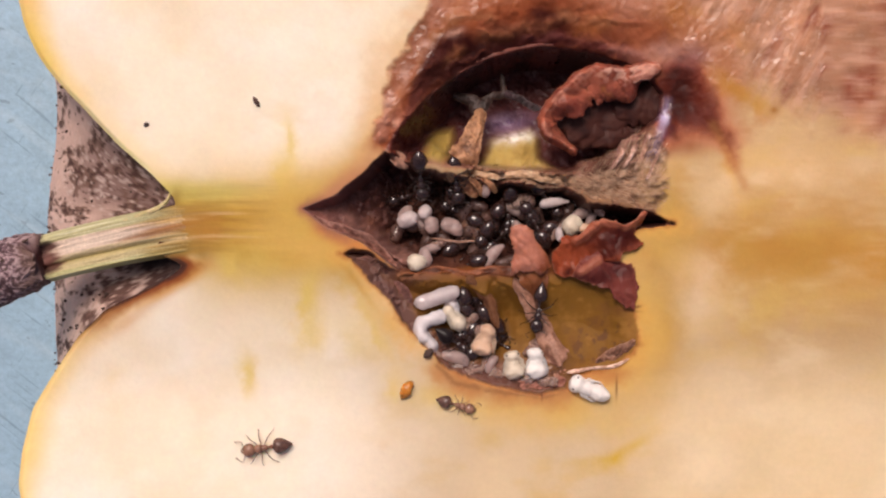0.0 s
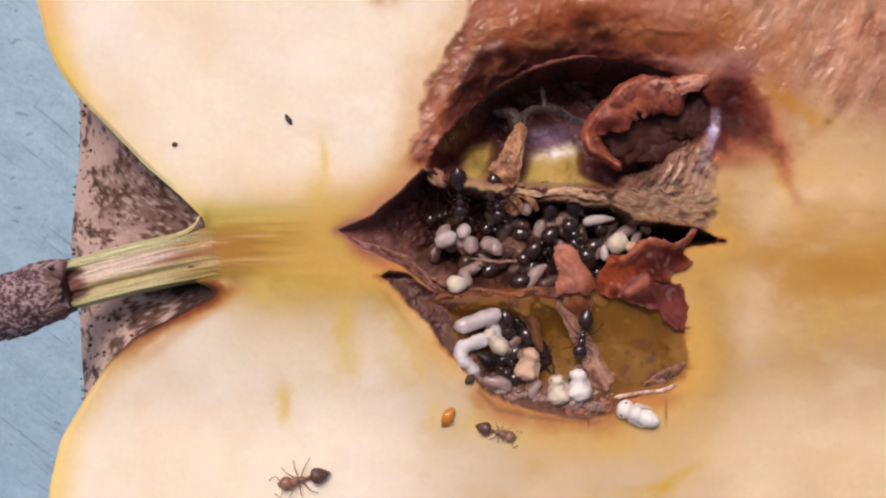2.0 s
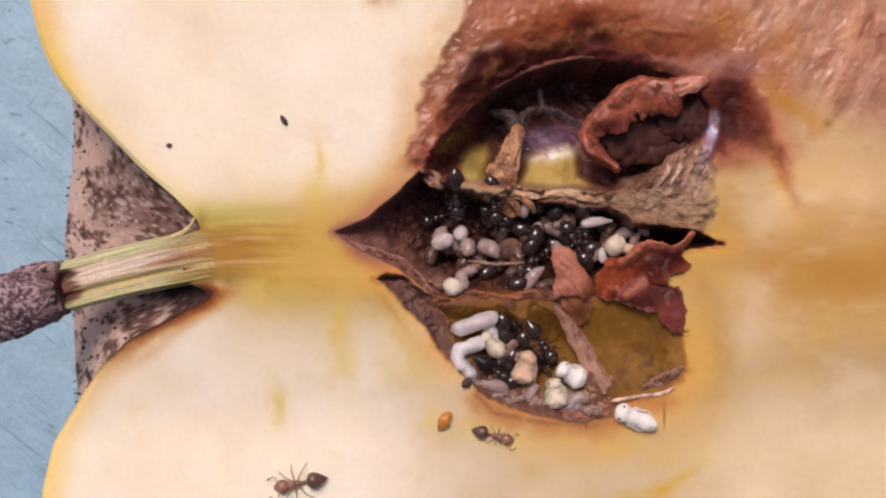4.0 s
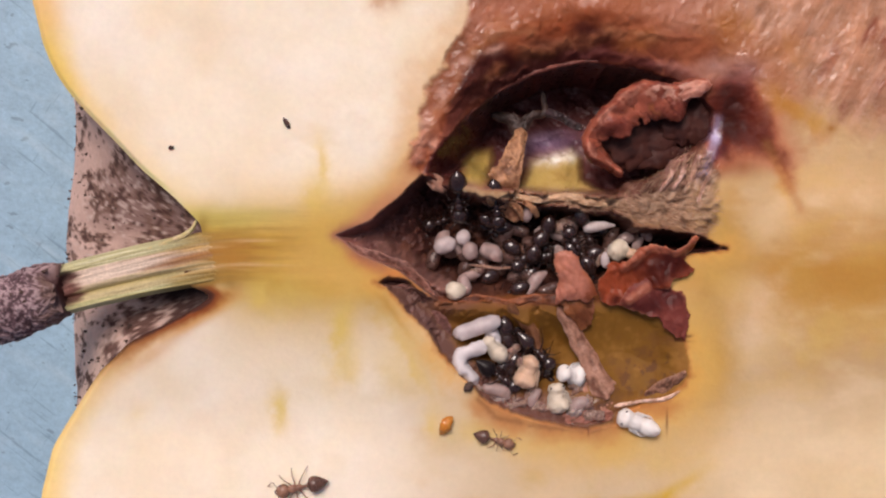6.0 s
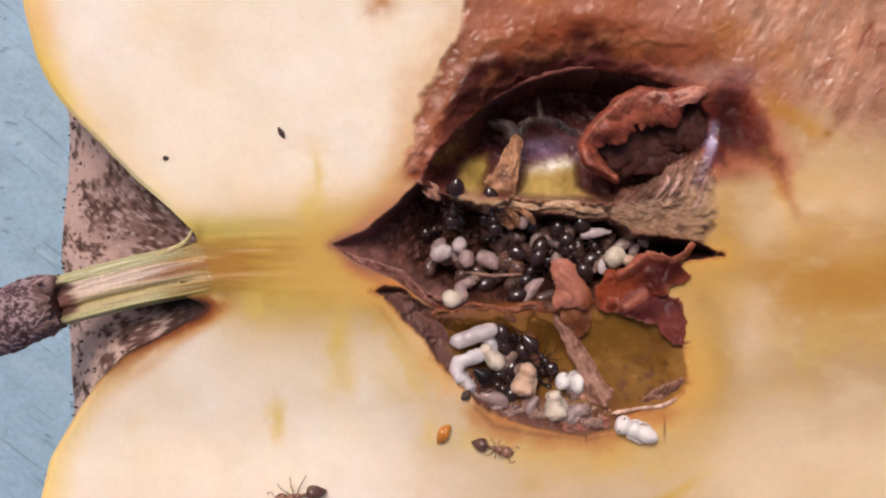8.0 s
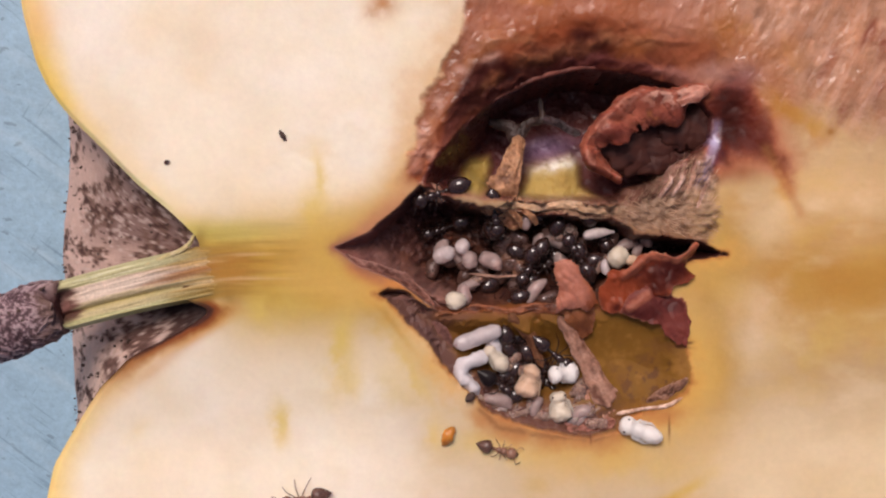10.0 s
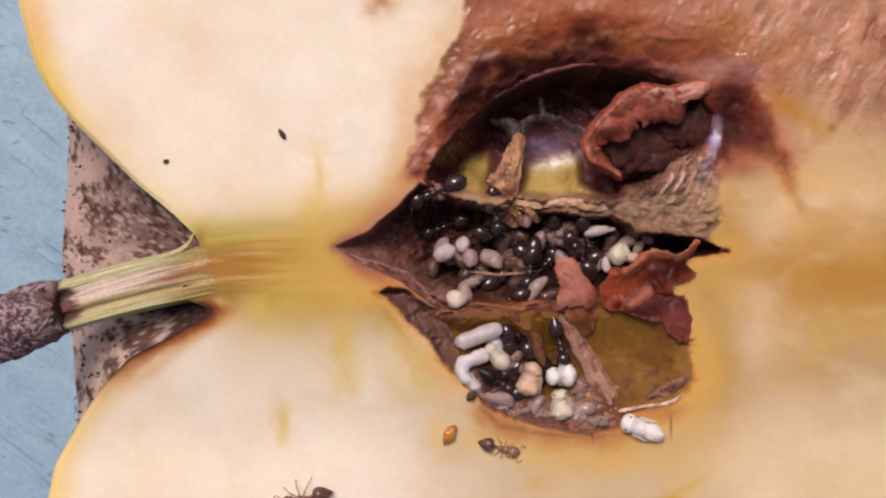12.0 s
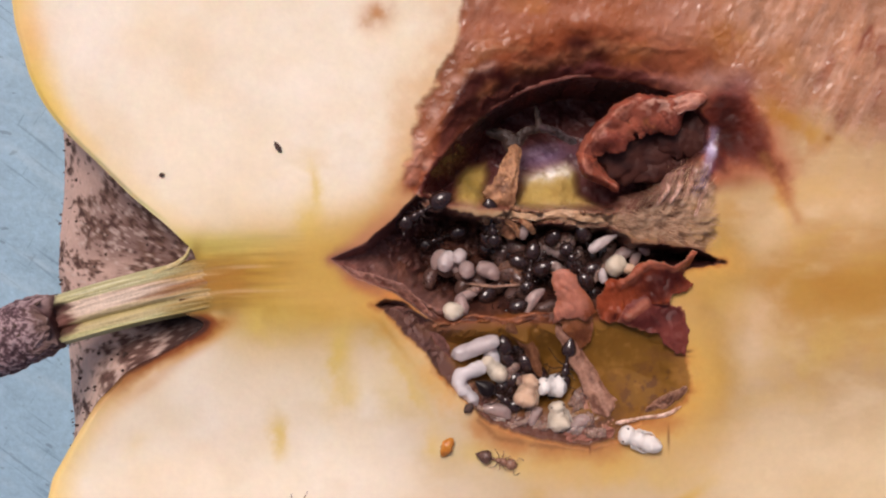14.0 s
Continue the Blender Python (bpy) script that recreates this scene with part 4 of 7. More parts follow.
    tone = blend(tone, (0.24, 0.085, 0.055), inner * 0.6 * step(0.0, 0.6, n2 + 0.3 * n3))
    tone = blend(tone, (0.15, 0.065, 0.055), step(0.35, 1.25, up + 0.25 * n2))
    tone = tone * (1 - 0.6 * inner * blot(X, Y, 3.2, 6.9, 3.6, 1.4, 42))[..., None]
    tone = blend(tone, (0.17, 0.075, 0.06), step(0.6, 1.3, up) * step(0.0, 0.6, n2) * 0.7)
    floor = panel * inner
    tone = blend(tone, (0.47, 0.32, 0.095), floor)
    tone = blend(tone, (0.34, 0.22, 0.05), floor * step(5.69, 4.13, X) * 0.7)
    tone = blend(tone, (0.33, 0.20, 0.055), floor * step(-0.1, 0.7, n2) * 0.6)
    # sky reflection on the wet chamber wall, painted as violet and white streaks
    film = blot(X, Y, 7.58, 4.81, 1.9, 0.75, 8)
    sheen = fbm(X * 0.25, Y * 1.3 - 0.12 * X, 0.4, 40)
    tone = blend(tone, (0.40, 0.34, 0.50), 0.95 * inner * blot(X, Y, 7.42, 5.22, 2.0, 0.75, 8))
    tone = blend(tone, (0.72, 0.66, 0.84), 0.8 * inner * blot(X, Y, 7.5, 5.35, 1.5, 0.55, 8) * step(-0.15, 0.5, sheen))
    tone = blend(tone, (0.90, 0.84, 0.74), 1.3 * inner * blot(X, Y, 7.83, 4.28, 1.7, 0.5, 12) * (0.85 + 0.6 * n3))
    wet = np.where(inner > 0.5, 0.5 + 0.4 * panel, wet)
    wet = np.where(film > 0.3, 0.3, wet)
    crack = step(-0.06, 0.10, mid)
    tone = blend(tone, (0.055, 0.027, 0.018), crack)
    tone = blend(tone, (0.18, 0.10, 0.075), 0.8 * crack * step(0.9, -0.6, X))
    tone = blend(tone, (0.25, 0.135, 0.075), crack * step(0.0, 0.8, n2 + 0.3 * n3) * 0.6)
    slope = near_line(X, Y, [-4.23, -0.84, -2.11, -2.22, 0.70, -3.63, 2.58, -3.79])[0]
    tone = blend(tone, (0.29, 0.195, 0.145), crack * step(1.7, 0.3, slope) * step(2.6, 0.2, X + 0.4 * n2) * (0.8 + 0.4 * n3))
    tone = blend(tone, (0.17, 0.10, 0.075), crack * step(2.0, 0.3, slope) * step(0.1, 0.6, n3 + 0.5 * n2) * 0.7)
    tone = blend(tone, (0.30, 0.19, 0.15), crack * step(-1.6, -3.6, X) * (0.8 + 0.4 * n3))
    # painted shade under the crevice's upper edge and at its right end
    tone = blend(tone, (0.06, 0.028, 0.024), crack * step(0.0, 1.2, mid) * step(1.53 - 1.0, 1.53 + 0.6, Y + 0.35 * (X - 0.39)) * step(3.19, 0.39, X))
    tone = blend(tone, (0.05, 0.022, 0.02), crack * step(13.04, 14.76, X))
    grainy = fbm((X + Y * 0.5) * 0.45, Y - X * 0.35, 0.5, 55)
    tone = blend(tone, (0.50, 0.35, 0.25), 0.6 * crack * step(0.05, 0.6, grainy) * step(3.0, 0.5, X) * step(1.8, 0.6, slope))
    tone = blend(tone, (0.13, 0.065, 0.05), 0.65 * crack * step(0.05, 0.6, -grainy) * step(3.0, 0.5, X))
    tone = blend(tone, (0.40, 0.20, 0.14), 0.8 * crack * np.exp(-(torn / 0.38) ** 2) * step(-0.6, -3.0, X + 0.6 * n2) * (0.7 + 0.6 * n3))
    wet = np.where(crack > 0.5, 0.6, wet)
    shell = step(-0.05, 0.12, low)
    olive = step(6.62, 10.69, X)
    tone = tone * (1 - shell[..., None]) + shell[..., None] * (np.array((0.21, 0.104, 0.016)) * (1 - olive[..., None]) + np.array((0.228, 0.120, 0.019)) * olive[..., None])
    tone = blend(tone, (0.17, 0.075, 0.02), shell * step(0.1, 0.9, n2) * 0.4)
    tone = blend(tone, (0.10, 0.035, 0.016), 0.85 * shell * blot(X + 0.2 * n2, Y, 1.07, -4.47, 0.9, 0.5, -20))
    tone = blend(tone, (0.36, 0.20, 0.045), shell * 0.6 * step(-0.1, -0.7, n2))
    tone = blend(tone, (0.16, 0.085, 0.065), shell * 0.95 * np.maximum(blot(X, Y, -0.08, -5.04, 1.5, 2.8, 38), 0))
    clutter = shell * step(1.9, 0.5, low + 0.5 * n2) * step(11.94, 9.12, X) * step(-6.25, -8.43, Y)
    tone = blend(tone, (0.17, 0.085, 0.062), 0.9 * clutter)
    tone = blend(tone, (0.36, 0.23, 0.195), clutter * 0.7 * step(0.1, 0.6, n3))
    tone = blend(tone, (0.09, 0.04, 0.035), clutter * 0.8 * step(0.1, 0.6, -n3))
    tone = blend(tone, (0.13, 0.06, 0.025), 0.8 * shell * step(0.1, 0.5, n3 + 0.5 * n2) * np.clip(1.3 * blot(X, Y, 12.6, -8.0, 3.0, 1.9, 15), 0, 1))
    tone = blend(tone, (0.20, 0.10, 0.03), 0.5 * shell * step(0.0, 0.6, n2) * blot(X, Y, 11.5, -6.3, 2.6, 1.6, 15))
    tone = blend(tone, (0.36, 0.19, 0.045), shell * 0.6 * step(1.0, 0.1, low) * olive)
    tone = blend(tone, (0.15, 0.082, 0.065), 0.9 * shell * step(1.1, 0.5, low + 0.25 * n2) * step(3.4, 2.2, X))
    tone = blend(tone, (0.17, 0.08, 0.05), 0.85 * shell * step(0.55, 0.15, low + 0.2 * n2) * step(-7.5, -9.0, Y) * step(11.5, 10.0, X))
    wet = np.where(shell > 0.5, 0.7 + 0.2 * olive, wet)
    wet = np.where(clutter > 0.4, 0.42, wet)
    seam = near_line(X, Y, [0.85, -4.15, 2.58, -3.95, 4.77, -4.0, 7.44, -3.95, 10.1, -3.8, 11.6, -3.2])[0]
    tone = blend(tone, (0.30, 0.13, 0.045), 0.8 * np.exp(-((seam + 0.08 * n2) / 0.35) ** 2) * np.maximum(shell, crack))
    tone = blend(tone, (0.15, 0.08, 0.062), step(-0.05, 0.2, slot) * (0.85 + 0.4 * n3))
    dry = step(-0.05, 0.3, mat) * (1 - 0.75 * step(14.29, 16.49, X + 0.6 * n2))
    fibre = fbm(X * 0.55 + Y * 0.3, Y * 1.0 - X * 0.35, 0.34, 27)
    tone = blend(tone, (0.30, 0.17, 0.105), dry)
    tone = blend(tone, (0.15, 0.075, 0.05), 0.6 * dry * step(0.0, 0.7, -fibre - 0.4 * n2))
    tone = blend(tone, (0.50, 0.335, 0.225), dry * 0.85 * step(0.0, 0.7, fibre + 0.3 * n2))
    for corners in ([14.73, 4.17, 14.36, 2.85, 13.49, 1.47], [15.62, 3.48, 15.06, 2.16, 14.31, 1.41], [14.05, 3.10, 13.30, 2.16, 12.29, 1.69], [16.12, 3.10, 15.69, 2.01, 15.38, 1.47]):
        strand_at = near_line(X, Y, corners)[0] + 0.05 * n3
        tone = blend(tone, (0.58, 0.40, 0.28), 0.75 * np.exp(-(strand_at / 0.13) ** 2))
        tone = blend(tone, (0.14, 0.07, 0.045), 0.5 * np.exp(-((strand_at - 0.3) / 0.12) ** 2) * dry)
    tone = tone * (1 - 0.62 * dry * blot(X + 0.2 * n2, Y + 0.2 * n2, 12.3, 3.0, 2.5, 1.2, 20))[..., None]
    wet = np.where(dry > 0.5, 0.95, wet)
    under_mat = near_line(X + 0.1 * n2, Y + 0.1 * n2, [1.0, 2.5, 3.2, 1.84, 5.39, 1.66, 7.9, 1.47, 10.56, 1.16, 11.98, 0.28, 14.18, 0.10, 15.45, -0.28])[0]
    tone = blend(tone, (0.20, 0.105, 0.065), 0.92 * np.exp(-(under_mat / 0.34) ** 2))
    tone = blend(tone, (0.44, 0.30, 0.17), 0.85 * np.exp(-((near_line(X, Y + 0.12 * n2, [2.2, 2.2, 4.0, 2.0, 6.0, 1.95, 8.0, 2.0, 10.6, 1.75])[0]) / 0.4) ** 2) * (0.75 + 0.5 * n3 + 0.3 * fibre))
    for corners in ([14.1, 4.55, 13.75, 3.3, 13.2, 2.3], [14.75, 4.7, 14.5, 3.5, 13.95, 2.4], [15.35, 4.2, 15.0, 3.1, 14.6, 2.2], [14.0, 3.9, 14.7, 4.0], [13.8, 3.3, 14.6, 3.45], [13.5, 2.75, 14.4, 2.95]):
        strand_at = near_line(X + 0.06 * n2, Y, corners)[0]
        tone = blend(tone, (0.60, 0.43, 0.32), 0.7 * np.exp(-(strand_at / 0.11) ** 2))
    for cx, cy, rx, ry, turn in ((14.21, -6.06, 0.7, 0.10, -5), (13.53, -10.57, 0.08, 0.8, 0), (14.68, -5.84, 0.3, 0.12, 10), (9.18, -11.09, 0.08, 0.35, 0), (3.57, 8.45, 0.3, 0.2, 0)):
        tone = blend(tone, (0.16, 0.06, 0.03), 0.9 * blot(X, Y, cx, cy, rx, ry, turn))
    # wet film beside the collar, its violet sheen painted as colour
    sheen_line = near_line(X, Y, [16.44, 6.27, 16.29, 5.21, 15.80, 3.96, 15.43, 2.96])[0]
    tone = blend(tone, (0.27, 0.19, 0.27), 0.7 * np.exp(-((sheen_line + 0.10 * n2) / 0.24) ** 2))
    tone = blend(tone, (0.60, 0.53, 0.74), 0.65 * blot(X + 0.25 * n3, Y, 16.23, 5.27, 0.32, 0.6, -12))
    wet = np.where(sheen_line < 0.3, 0.4, wet)
    # shade of the hollow put into the colour: deep places darker and redder
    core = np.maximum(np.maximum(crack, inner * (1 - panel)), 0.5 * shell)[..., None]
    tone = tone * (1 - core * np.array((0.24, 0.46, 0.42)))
    return np.concatenate([np.clip(tone, 0.003, 0.95), np.clip(wet, 0.2, 1.3)[..., None]], -1)


def spread(stops):
    """Grid lines from (start, spacing) pairs and a closing end."""
    out = []
    for (a, d), (b, _) in zip(stops, stops[1:]):
        out.append(np.linspace(a, b, max(2, round((b - a) / d)), endpoint=False))
    return np.concatenate(out + [[stops[-1][0]]])


def apple():
    base = tagged(new("apple_half"), "halved yellow apple with a rotten hollow core, cut face up", "apple")
    gx = spread([(-25, 0.15), (-5.2, 0.058), (18.6, 0.085), (27.5, 1.0), (39, 0)])
    gy = spread([(AXIS - 35.7, 0.3), (AXIS - 34, 1.2), (-18, 0.16), (-11.2, 0.058), (11.6, 0.10), (15.5, 1.2), (AXIS + 34, 0.3), (AXIS + 35.7, 0)])
    X, Y = np.meshgrid(gx, gy)
    lo, hi = left_edge(Y), right_edge(Y)
    s = (X - gx[0]) / (gx[-1] - gx[0])
    fixed = X + (lo - gx[0]) * np.clip((-6.0 - X) / (-6.0 - gx[0]), 0, 1) + (hi - gx[-1]) * np.clip((X - 19.5) / (gx[-1] - 19.5), 0, 1)
    wide = step(19, 27, np.abs(Y - AXIS))
    X = fixed * (1 - wide) + (lo + s * (hi - lo)) * wide
    fields = hollow(X, Y)
    z = fields[0] - 0.25 * step(0.5, 0.0, np.minimum(np.abs(X - lo), np.abs(hi - X))) ** 2 * step(2, 5, np.abs(Y - AXIS))
    verts = np.stack([X.ravel(), Y.ravel(), z.ravel()], 1)
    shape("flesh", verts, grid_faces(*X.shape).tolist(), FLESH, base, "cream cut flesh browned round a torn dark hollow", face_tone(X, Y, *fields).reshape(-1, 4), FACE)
    # skin: turned about the axis, below the face only
    angles = np.linspace(0, np.pi, 300)
    rad = np.concatenate([np.arange(0.3, 15.5, 0.16), np.linspace(15.5, 35.7, 34)])
    back = np.linspace(35.7, 0.0, 50)[1:]
    A, Rr = np.meshgrid(angles, np.concatenate([rad, back]))
    front = np.zeros(A.shape, bool)
    front[:len(rad)] = True
    lobe = np.where(A < np.pi / 2, np.interp(Rr, RADII, SHOULDER_UP), np.interp(Rr, RADII, SHOULDER_LOW))
    dip = bed_share(A, Rr)
    xs = lobe * (1 - dip) + np.interp(Rr, RADII, SHOULDER_BED) * dip
    xs = np.where(front, xs, np.interp(Rr, RADII, CROWN))
    ys, zs = AXIS + Rr * np.cos(A), -Rr * np.sin(A) - 0.2 * np.abs(np.cos(A)) ** 6 * step(2, 5, Rr)
    flat = 0.3 * zs
    n1, n2, n3 = fbm3(xs, ys, flat, 2.6, 51), fbm3(xs, ys, flat, 0.9, 52, 3), fbm3(xs, ys, flat, 0.36, 53, 3)
    xs = xs + (0.12 * n1 + 0.06 * n2 + 0.03 * n3) * np.sin(A) + 0.2 * np.abs(np.cos(A)) ** 4 * step(7, 10, Rr) * front
    clump, spot, fine = fbm(xs, ys, 1.9, 151), fbm(xs, ys, 0.62, 152), fbm(xs, ys, 0.24, 153, 3)
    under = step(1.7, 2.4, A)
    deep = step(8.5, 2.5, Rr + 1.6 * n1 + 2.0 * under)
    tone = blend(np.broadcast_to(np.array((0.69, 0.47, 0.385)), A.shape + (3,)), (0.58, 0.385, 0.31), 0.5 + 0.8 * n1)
    # russet grows darker inwards, with the bowl's shade mixed into its colour
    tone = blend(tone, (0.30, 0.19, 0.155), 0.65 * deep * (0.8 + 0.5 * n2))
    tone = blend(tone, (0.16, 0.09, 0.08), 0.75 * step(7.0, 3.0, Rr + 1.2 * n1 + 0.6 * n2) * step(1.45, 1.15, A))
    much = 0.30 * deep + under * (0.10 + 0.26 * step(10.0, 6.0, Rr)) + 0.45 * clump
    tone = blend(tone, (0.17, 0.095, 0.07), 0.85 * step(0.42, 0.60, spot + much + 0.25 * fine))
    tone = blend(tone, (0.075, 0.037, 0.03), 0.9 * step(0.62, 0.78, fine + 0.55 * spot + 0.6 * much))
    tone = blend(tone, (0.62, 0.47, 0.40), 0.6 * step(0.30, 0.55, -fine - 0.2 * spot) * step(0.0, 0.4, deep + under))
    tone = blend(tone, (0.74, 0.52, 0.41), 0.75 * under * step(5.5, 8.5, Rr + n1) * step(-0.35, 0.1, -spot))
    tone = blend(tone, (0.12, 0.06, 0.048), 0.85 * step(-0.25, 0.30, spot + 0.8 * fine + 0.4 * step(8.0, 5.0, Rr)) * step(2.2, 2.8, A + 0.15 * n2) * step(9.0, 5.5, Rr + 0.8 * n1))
    # near-black shade painted on the deepest skin under the stem
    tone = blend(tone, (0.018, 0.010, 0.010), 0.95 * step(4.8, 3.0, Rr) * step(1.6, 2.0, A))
    tone = blend(tone, (0.60, 0.34, 0.26), 0.5 * step(10.5, 13.5, Rr))
    tone = blend(tone, (0.72, 0.48, 0.09), np.where(front, step(12.5, 16.5, Rr + 0.8 * n1), 1))
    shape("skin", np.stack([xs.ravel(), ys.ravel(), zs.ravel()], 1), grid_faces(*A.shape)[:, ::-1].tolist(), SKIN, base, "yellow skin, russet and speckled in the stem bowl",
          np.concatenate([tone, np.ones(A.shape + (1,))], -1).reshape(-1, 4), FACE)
    return base


APPLE = apple()


# ---- stem, split lengthways by the cut ----
def stem():
    line = curve(STEM_LINE, 190)
    cut = STEM_CUT
    way = np.gradient(line, axis=0)
    n = 210
    outer = curve([tuple(p) for p in line[line[:, 0] <= cut + 0.05]][::8] + [(cut, -3.36, 0.05)], 110)
    d = np.gradient(outer, axis=0)
    d = d / np.linalg.norm(d, axis=1)[:, None]
    side = np.stack([-d[:, 1], d[:, 0], np.zeros(len(d))], 1)[:, None]
    a = np.linspace(0, 2 * np.pi, n, endpoint=False)[None, :, None]
    spoke = np.cos(a) * side + np.sin(a) * np.array([0, 0, 1.0])
    r = (1.70 * (1 - 0.16 * step(cut - 1.0, cut, outer[:, 0])))[:, None, None]
    p = outer[:, None] + r * spoke
    broad, q, w, chip = (fbm3(p[..., 0], p[..., 1], p[..., 2], size, seed, octaves) for size, seed, octaves in ((2.2, 61, 3), (0.7, 63, 3), (0.26, 67, 3), (0.13, 62, 2)))
    ragged = 0.8 * fbm(np.cos(a) * 1.5, np.sin(a) * 1.5, 0.9, 68) * step(cut - 2.2, cut, outer[:, 0])[:, None, None] - 0.2
    p = p + spoke * (0.10 * broad + 0.07 * q + 0.04 * w + 0.022 * chip + 0.05 * np.clip(chip + 0.5 * w - 0.3, 0, 1))[..., None] + d[:, None] * ragged
    tone = blend(np.broadcast_to(np.array((0.25, 0.155, 0.165)), p.shape), (0.12, 0.066, 0.075), 0.9 * step(-0.1, 0.35, q + 0.5 * broad))
    tone = blend(tone, (0.05, 0.028, 0.03), 0.8 * step(0.05, 0.4, -chip - 0.6 * w))
    tone = blend(tone, (0.46, 0.34, 0.34), (0.5 + 0.5 * broad) * step(0.12, 0.45, chip + 0.45 * w - 0.3 * q))
    tone = blend(tone, (0.20, 0.12, 0.09), 0.6 * step(cut - 1.6, cut - 0.2, p[..., 0] + 0.5 * q))
    tone = [(*c, 1.2) for c in tone.reshape(-1, 3)]
    verts = p.reshape(-1, 3).tolist()
    rings = len(outer)
    faces = grid_faces(rings, n, True).tolist()
    verts.append(outer[-1] + np.array([-0.45, 0.1, 0]))
    tone.append((0.10, 0.035, 0.03, 1.2))
    faces += [(len(verts) - 1, (rings - 1) * n + j, (rings - 1) * n + (j + 1) % n) for j in range(n)]
    shape("stem_bark", verts, faces, FIBRE, APPLE, "dark purplish brown rough bark of the uncut stem end", tone, FACE)
    # the split length: a trough of green rind round pale wood
    keep = [k for k in range(len(line)) if line[k][0] > cut - 0.4]
    m = 70
    v = np.linspace(1, -1, m)
    lower = np.linspace(np.pi, 0, m)[1:-1]
    verts, tone = [], []
    for k in keep:
        p = line[k]
        d = way[k] / np.linalg.norm(way[k])
        side = np.array([-d[1], d[0], 0])
        f = (p[0] - cut) / 10.15
        half = 1.36 + 0.12 * f
        ridge = 0.035 * fbm(p[0] * 0.10 + 0 * v, v * 2.6, 0.25, 64) + 0.03 * fbm(p[0] * 0.25 + 0 * v, v * 5, 0.4, 65)
        sink = 0.3 * np.exp(-((v + 0.36) / 0.10) ** 2) * step(0.8, 0.4, f) + 0.6 * step(0.10, 0.0, f) * step(0.75, 0.4, np.abs(v))
        top = 0.10 + ridge - sink - 0.4 * np.clip(np.abs(v) - 0.86, 0, 1) / 0.14
        verts.append(p + side * (v * half)[:, None] + np.array([0, 0, 1.0]) * top[:, None])
        tone.append(np.concatenate([wood_tone(np.full(m, p[0]), v), np.full((m, 1), 0.95)], 1))
        verts.append(p + side * (np.cos(lower) * half * 1.02)[:, None] + np.array([0, 0, 1.0]) * (-0.35 - half * np.sin(lower) * (1 - 0.75 * min(f, 1)))[:, None])
        tone.append(np.broadcast_to(np.array((0.30, 0.25, 0.10, 1.1)), (m - 2, 4)))
    verts, tone = np.vstack(verts), np.vstack(tone)
    ring = m + m - 2
    faces = grid_faces(len(keep), ring, True).tolist()
    shape("split_stem", verts, faces, FIBRE, APPLE, "pale split stem wood with a green rind", tone, FACE)


stem()


# ---- torn tissue that belongs to the apple ----
def ribbon(name, points, widths, thick, colour_a, colour_b, label, seed=0, rough=0.12, steps=60, across=14, size=0.9, skin=None, dome=0.10, slant=0.0):
    """A dried strip with thickness, uneven edges and a crumpled surface along points."""
    line = curve(points, steps)
    way = np.gradient(line, axis=0)
    wide = np.interp(np.linspace(0, 1, steps), np.linspace(0, 1, len(widths)), widths)
    v = np.concatenate([np.linspace(-1, 1, across), np.linspace(1, -1, across)])
    face = np.repeat([1.0, -1.0], across)
    side = np.stack([-way[:, 1], way[:, 0], np.zeros(steps)], 1) / np.maximum(1e-6, np.hypot(way[:, 0], way[:, 1]))[:, None]
    k = np.arange(steps)
    ends = np.clip(np.minimum(k, steps - 1 - k) / 4, 0.15, 1) ** 0.6
    sway = np.stack([fbm(line[:, 0] + 9 * b, line[:, 1], 1.1, seed + 5 * b) for b in (0, 1)], 1)
    edge = 1 + 0.35 * np.where(v[None] > 0, sway[:, :1], sway[:, 1:])
    half = (wide / 2 * ends)[:, None] * edge
    p = line[:, None] + side[:, None] * (v[None] * half)[..., None]
    q = fbm3(p[..., 0], p[..., 1], face[None] * 0.3, size, seed + 2)
    far_along = np.concatenate([[0.0], np.cumsum(np.hypot(*np.diff(line[:, :2], axis=0).T))])[:, None]
    fine = fbm(far_along * 0.35 + 3 * face[None], v[None] * half, size * 0.26, seed + 3) + 0.35 * fbm3(p[..., 0], p[..., 1], face[None] * 0.3, size * 0.2, seed + 4, 2)
    p[..., 2] += face * (thick / 2) * (1 - np.abs(v) ** 4) + dome * wide[:, None] * (1 - v * v) + rough * (q + 0.6 * fine) + slant * v * half
    t = np.clip(0.42 + 0.6 * q + 0.75 * fine + 0.2 * (np.abs(v) > 0.8), 0, 1)[..., None]
    tone = np.array(colour_a) * (1 - t) + np.array(colour_b) * t
    tone = tone * np.array((1.0, 0.81, 0.78))
    tone = np.concatenate([tone, np.full(tone.shape[:2] + (1,), 0.85)], -1)
    return shape(name, p.reshape(-1, 3), grid_faces(steps, 2 * across, True).tolist(), skin or TISSUE, APPLE, label, tone.reshape(-1, 4), FACE)


ribbon("rind_flap", [(-15.11, -1.15, 0.05), (-13.62, -0.59, 0.02), (-12.75, -0.09, -0.02), (-12.41, 0.53, -0.1)], [0.22, 0.32, 0.34, 0.15], 0.16, (0.46, 0.46, 0.20), (0.70, 0.68, 0.42), "pale green flap of rind beside the stem", 70, 0.05)
ribbon("core_strip", [(4.20, 2.53, -1.3), (4.76, 3.41, -1.2), (5.32, 4.65, -1.6), (5.57, 5.84, -2.4)], [2.5, 1.7, 1.15, 0.9], 0.16, (0.17, 0.085, 0.045), (0.48, 0.30, 0.16), "tan dried strip across the seed chamber", 71, 0.2)
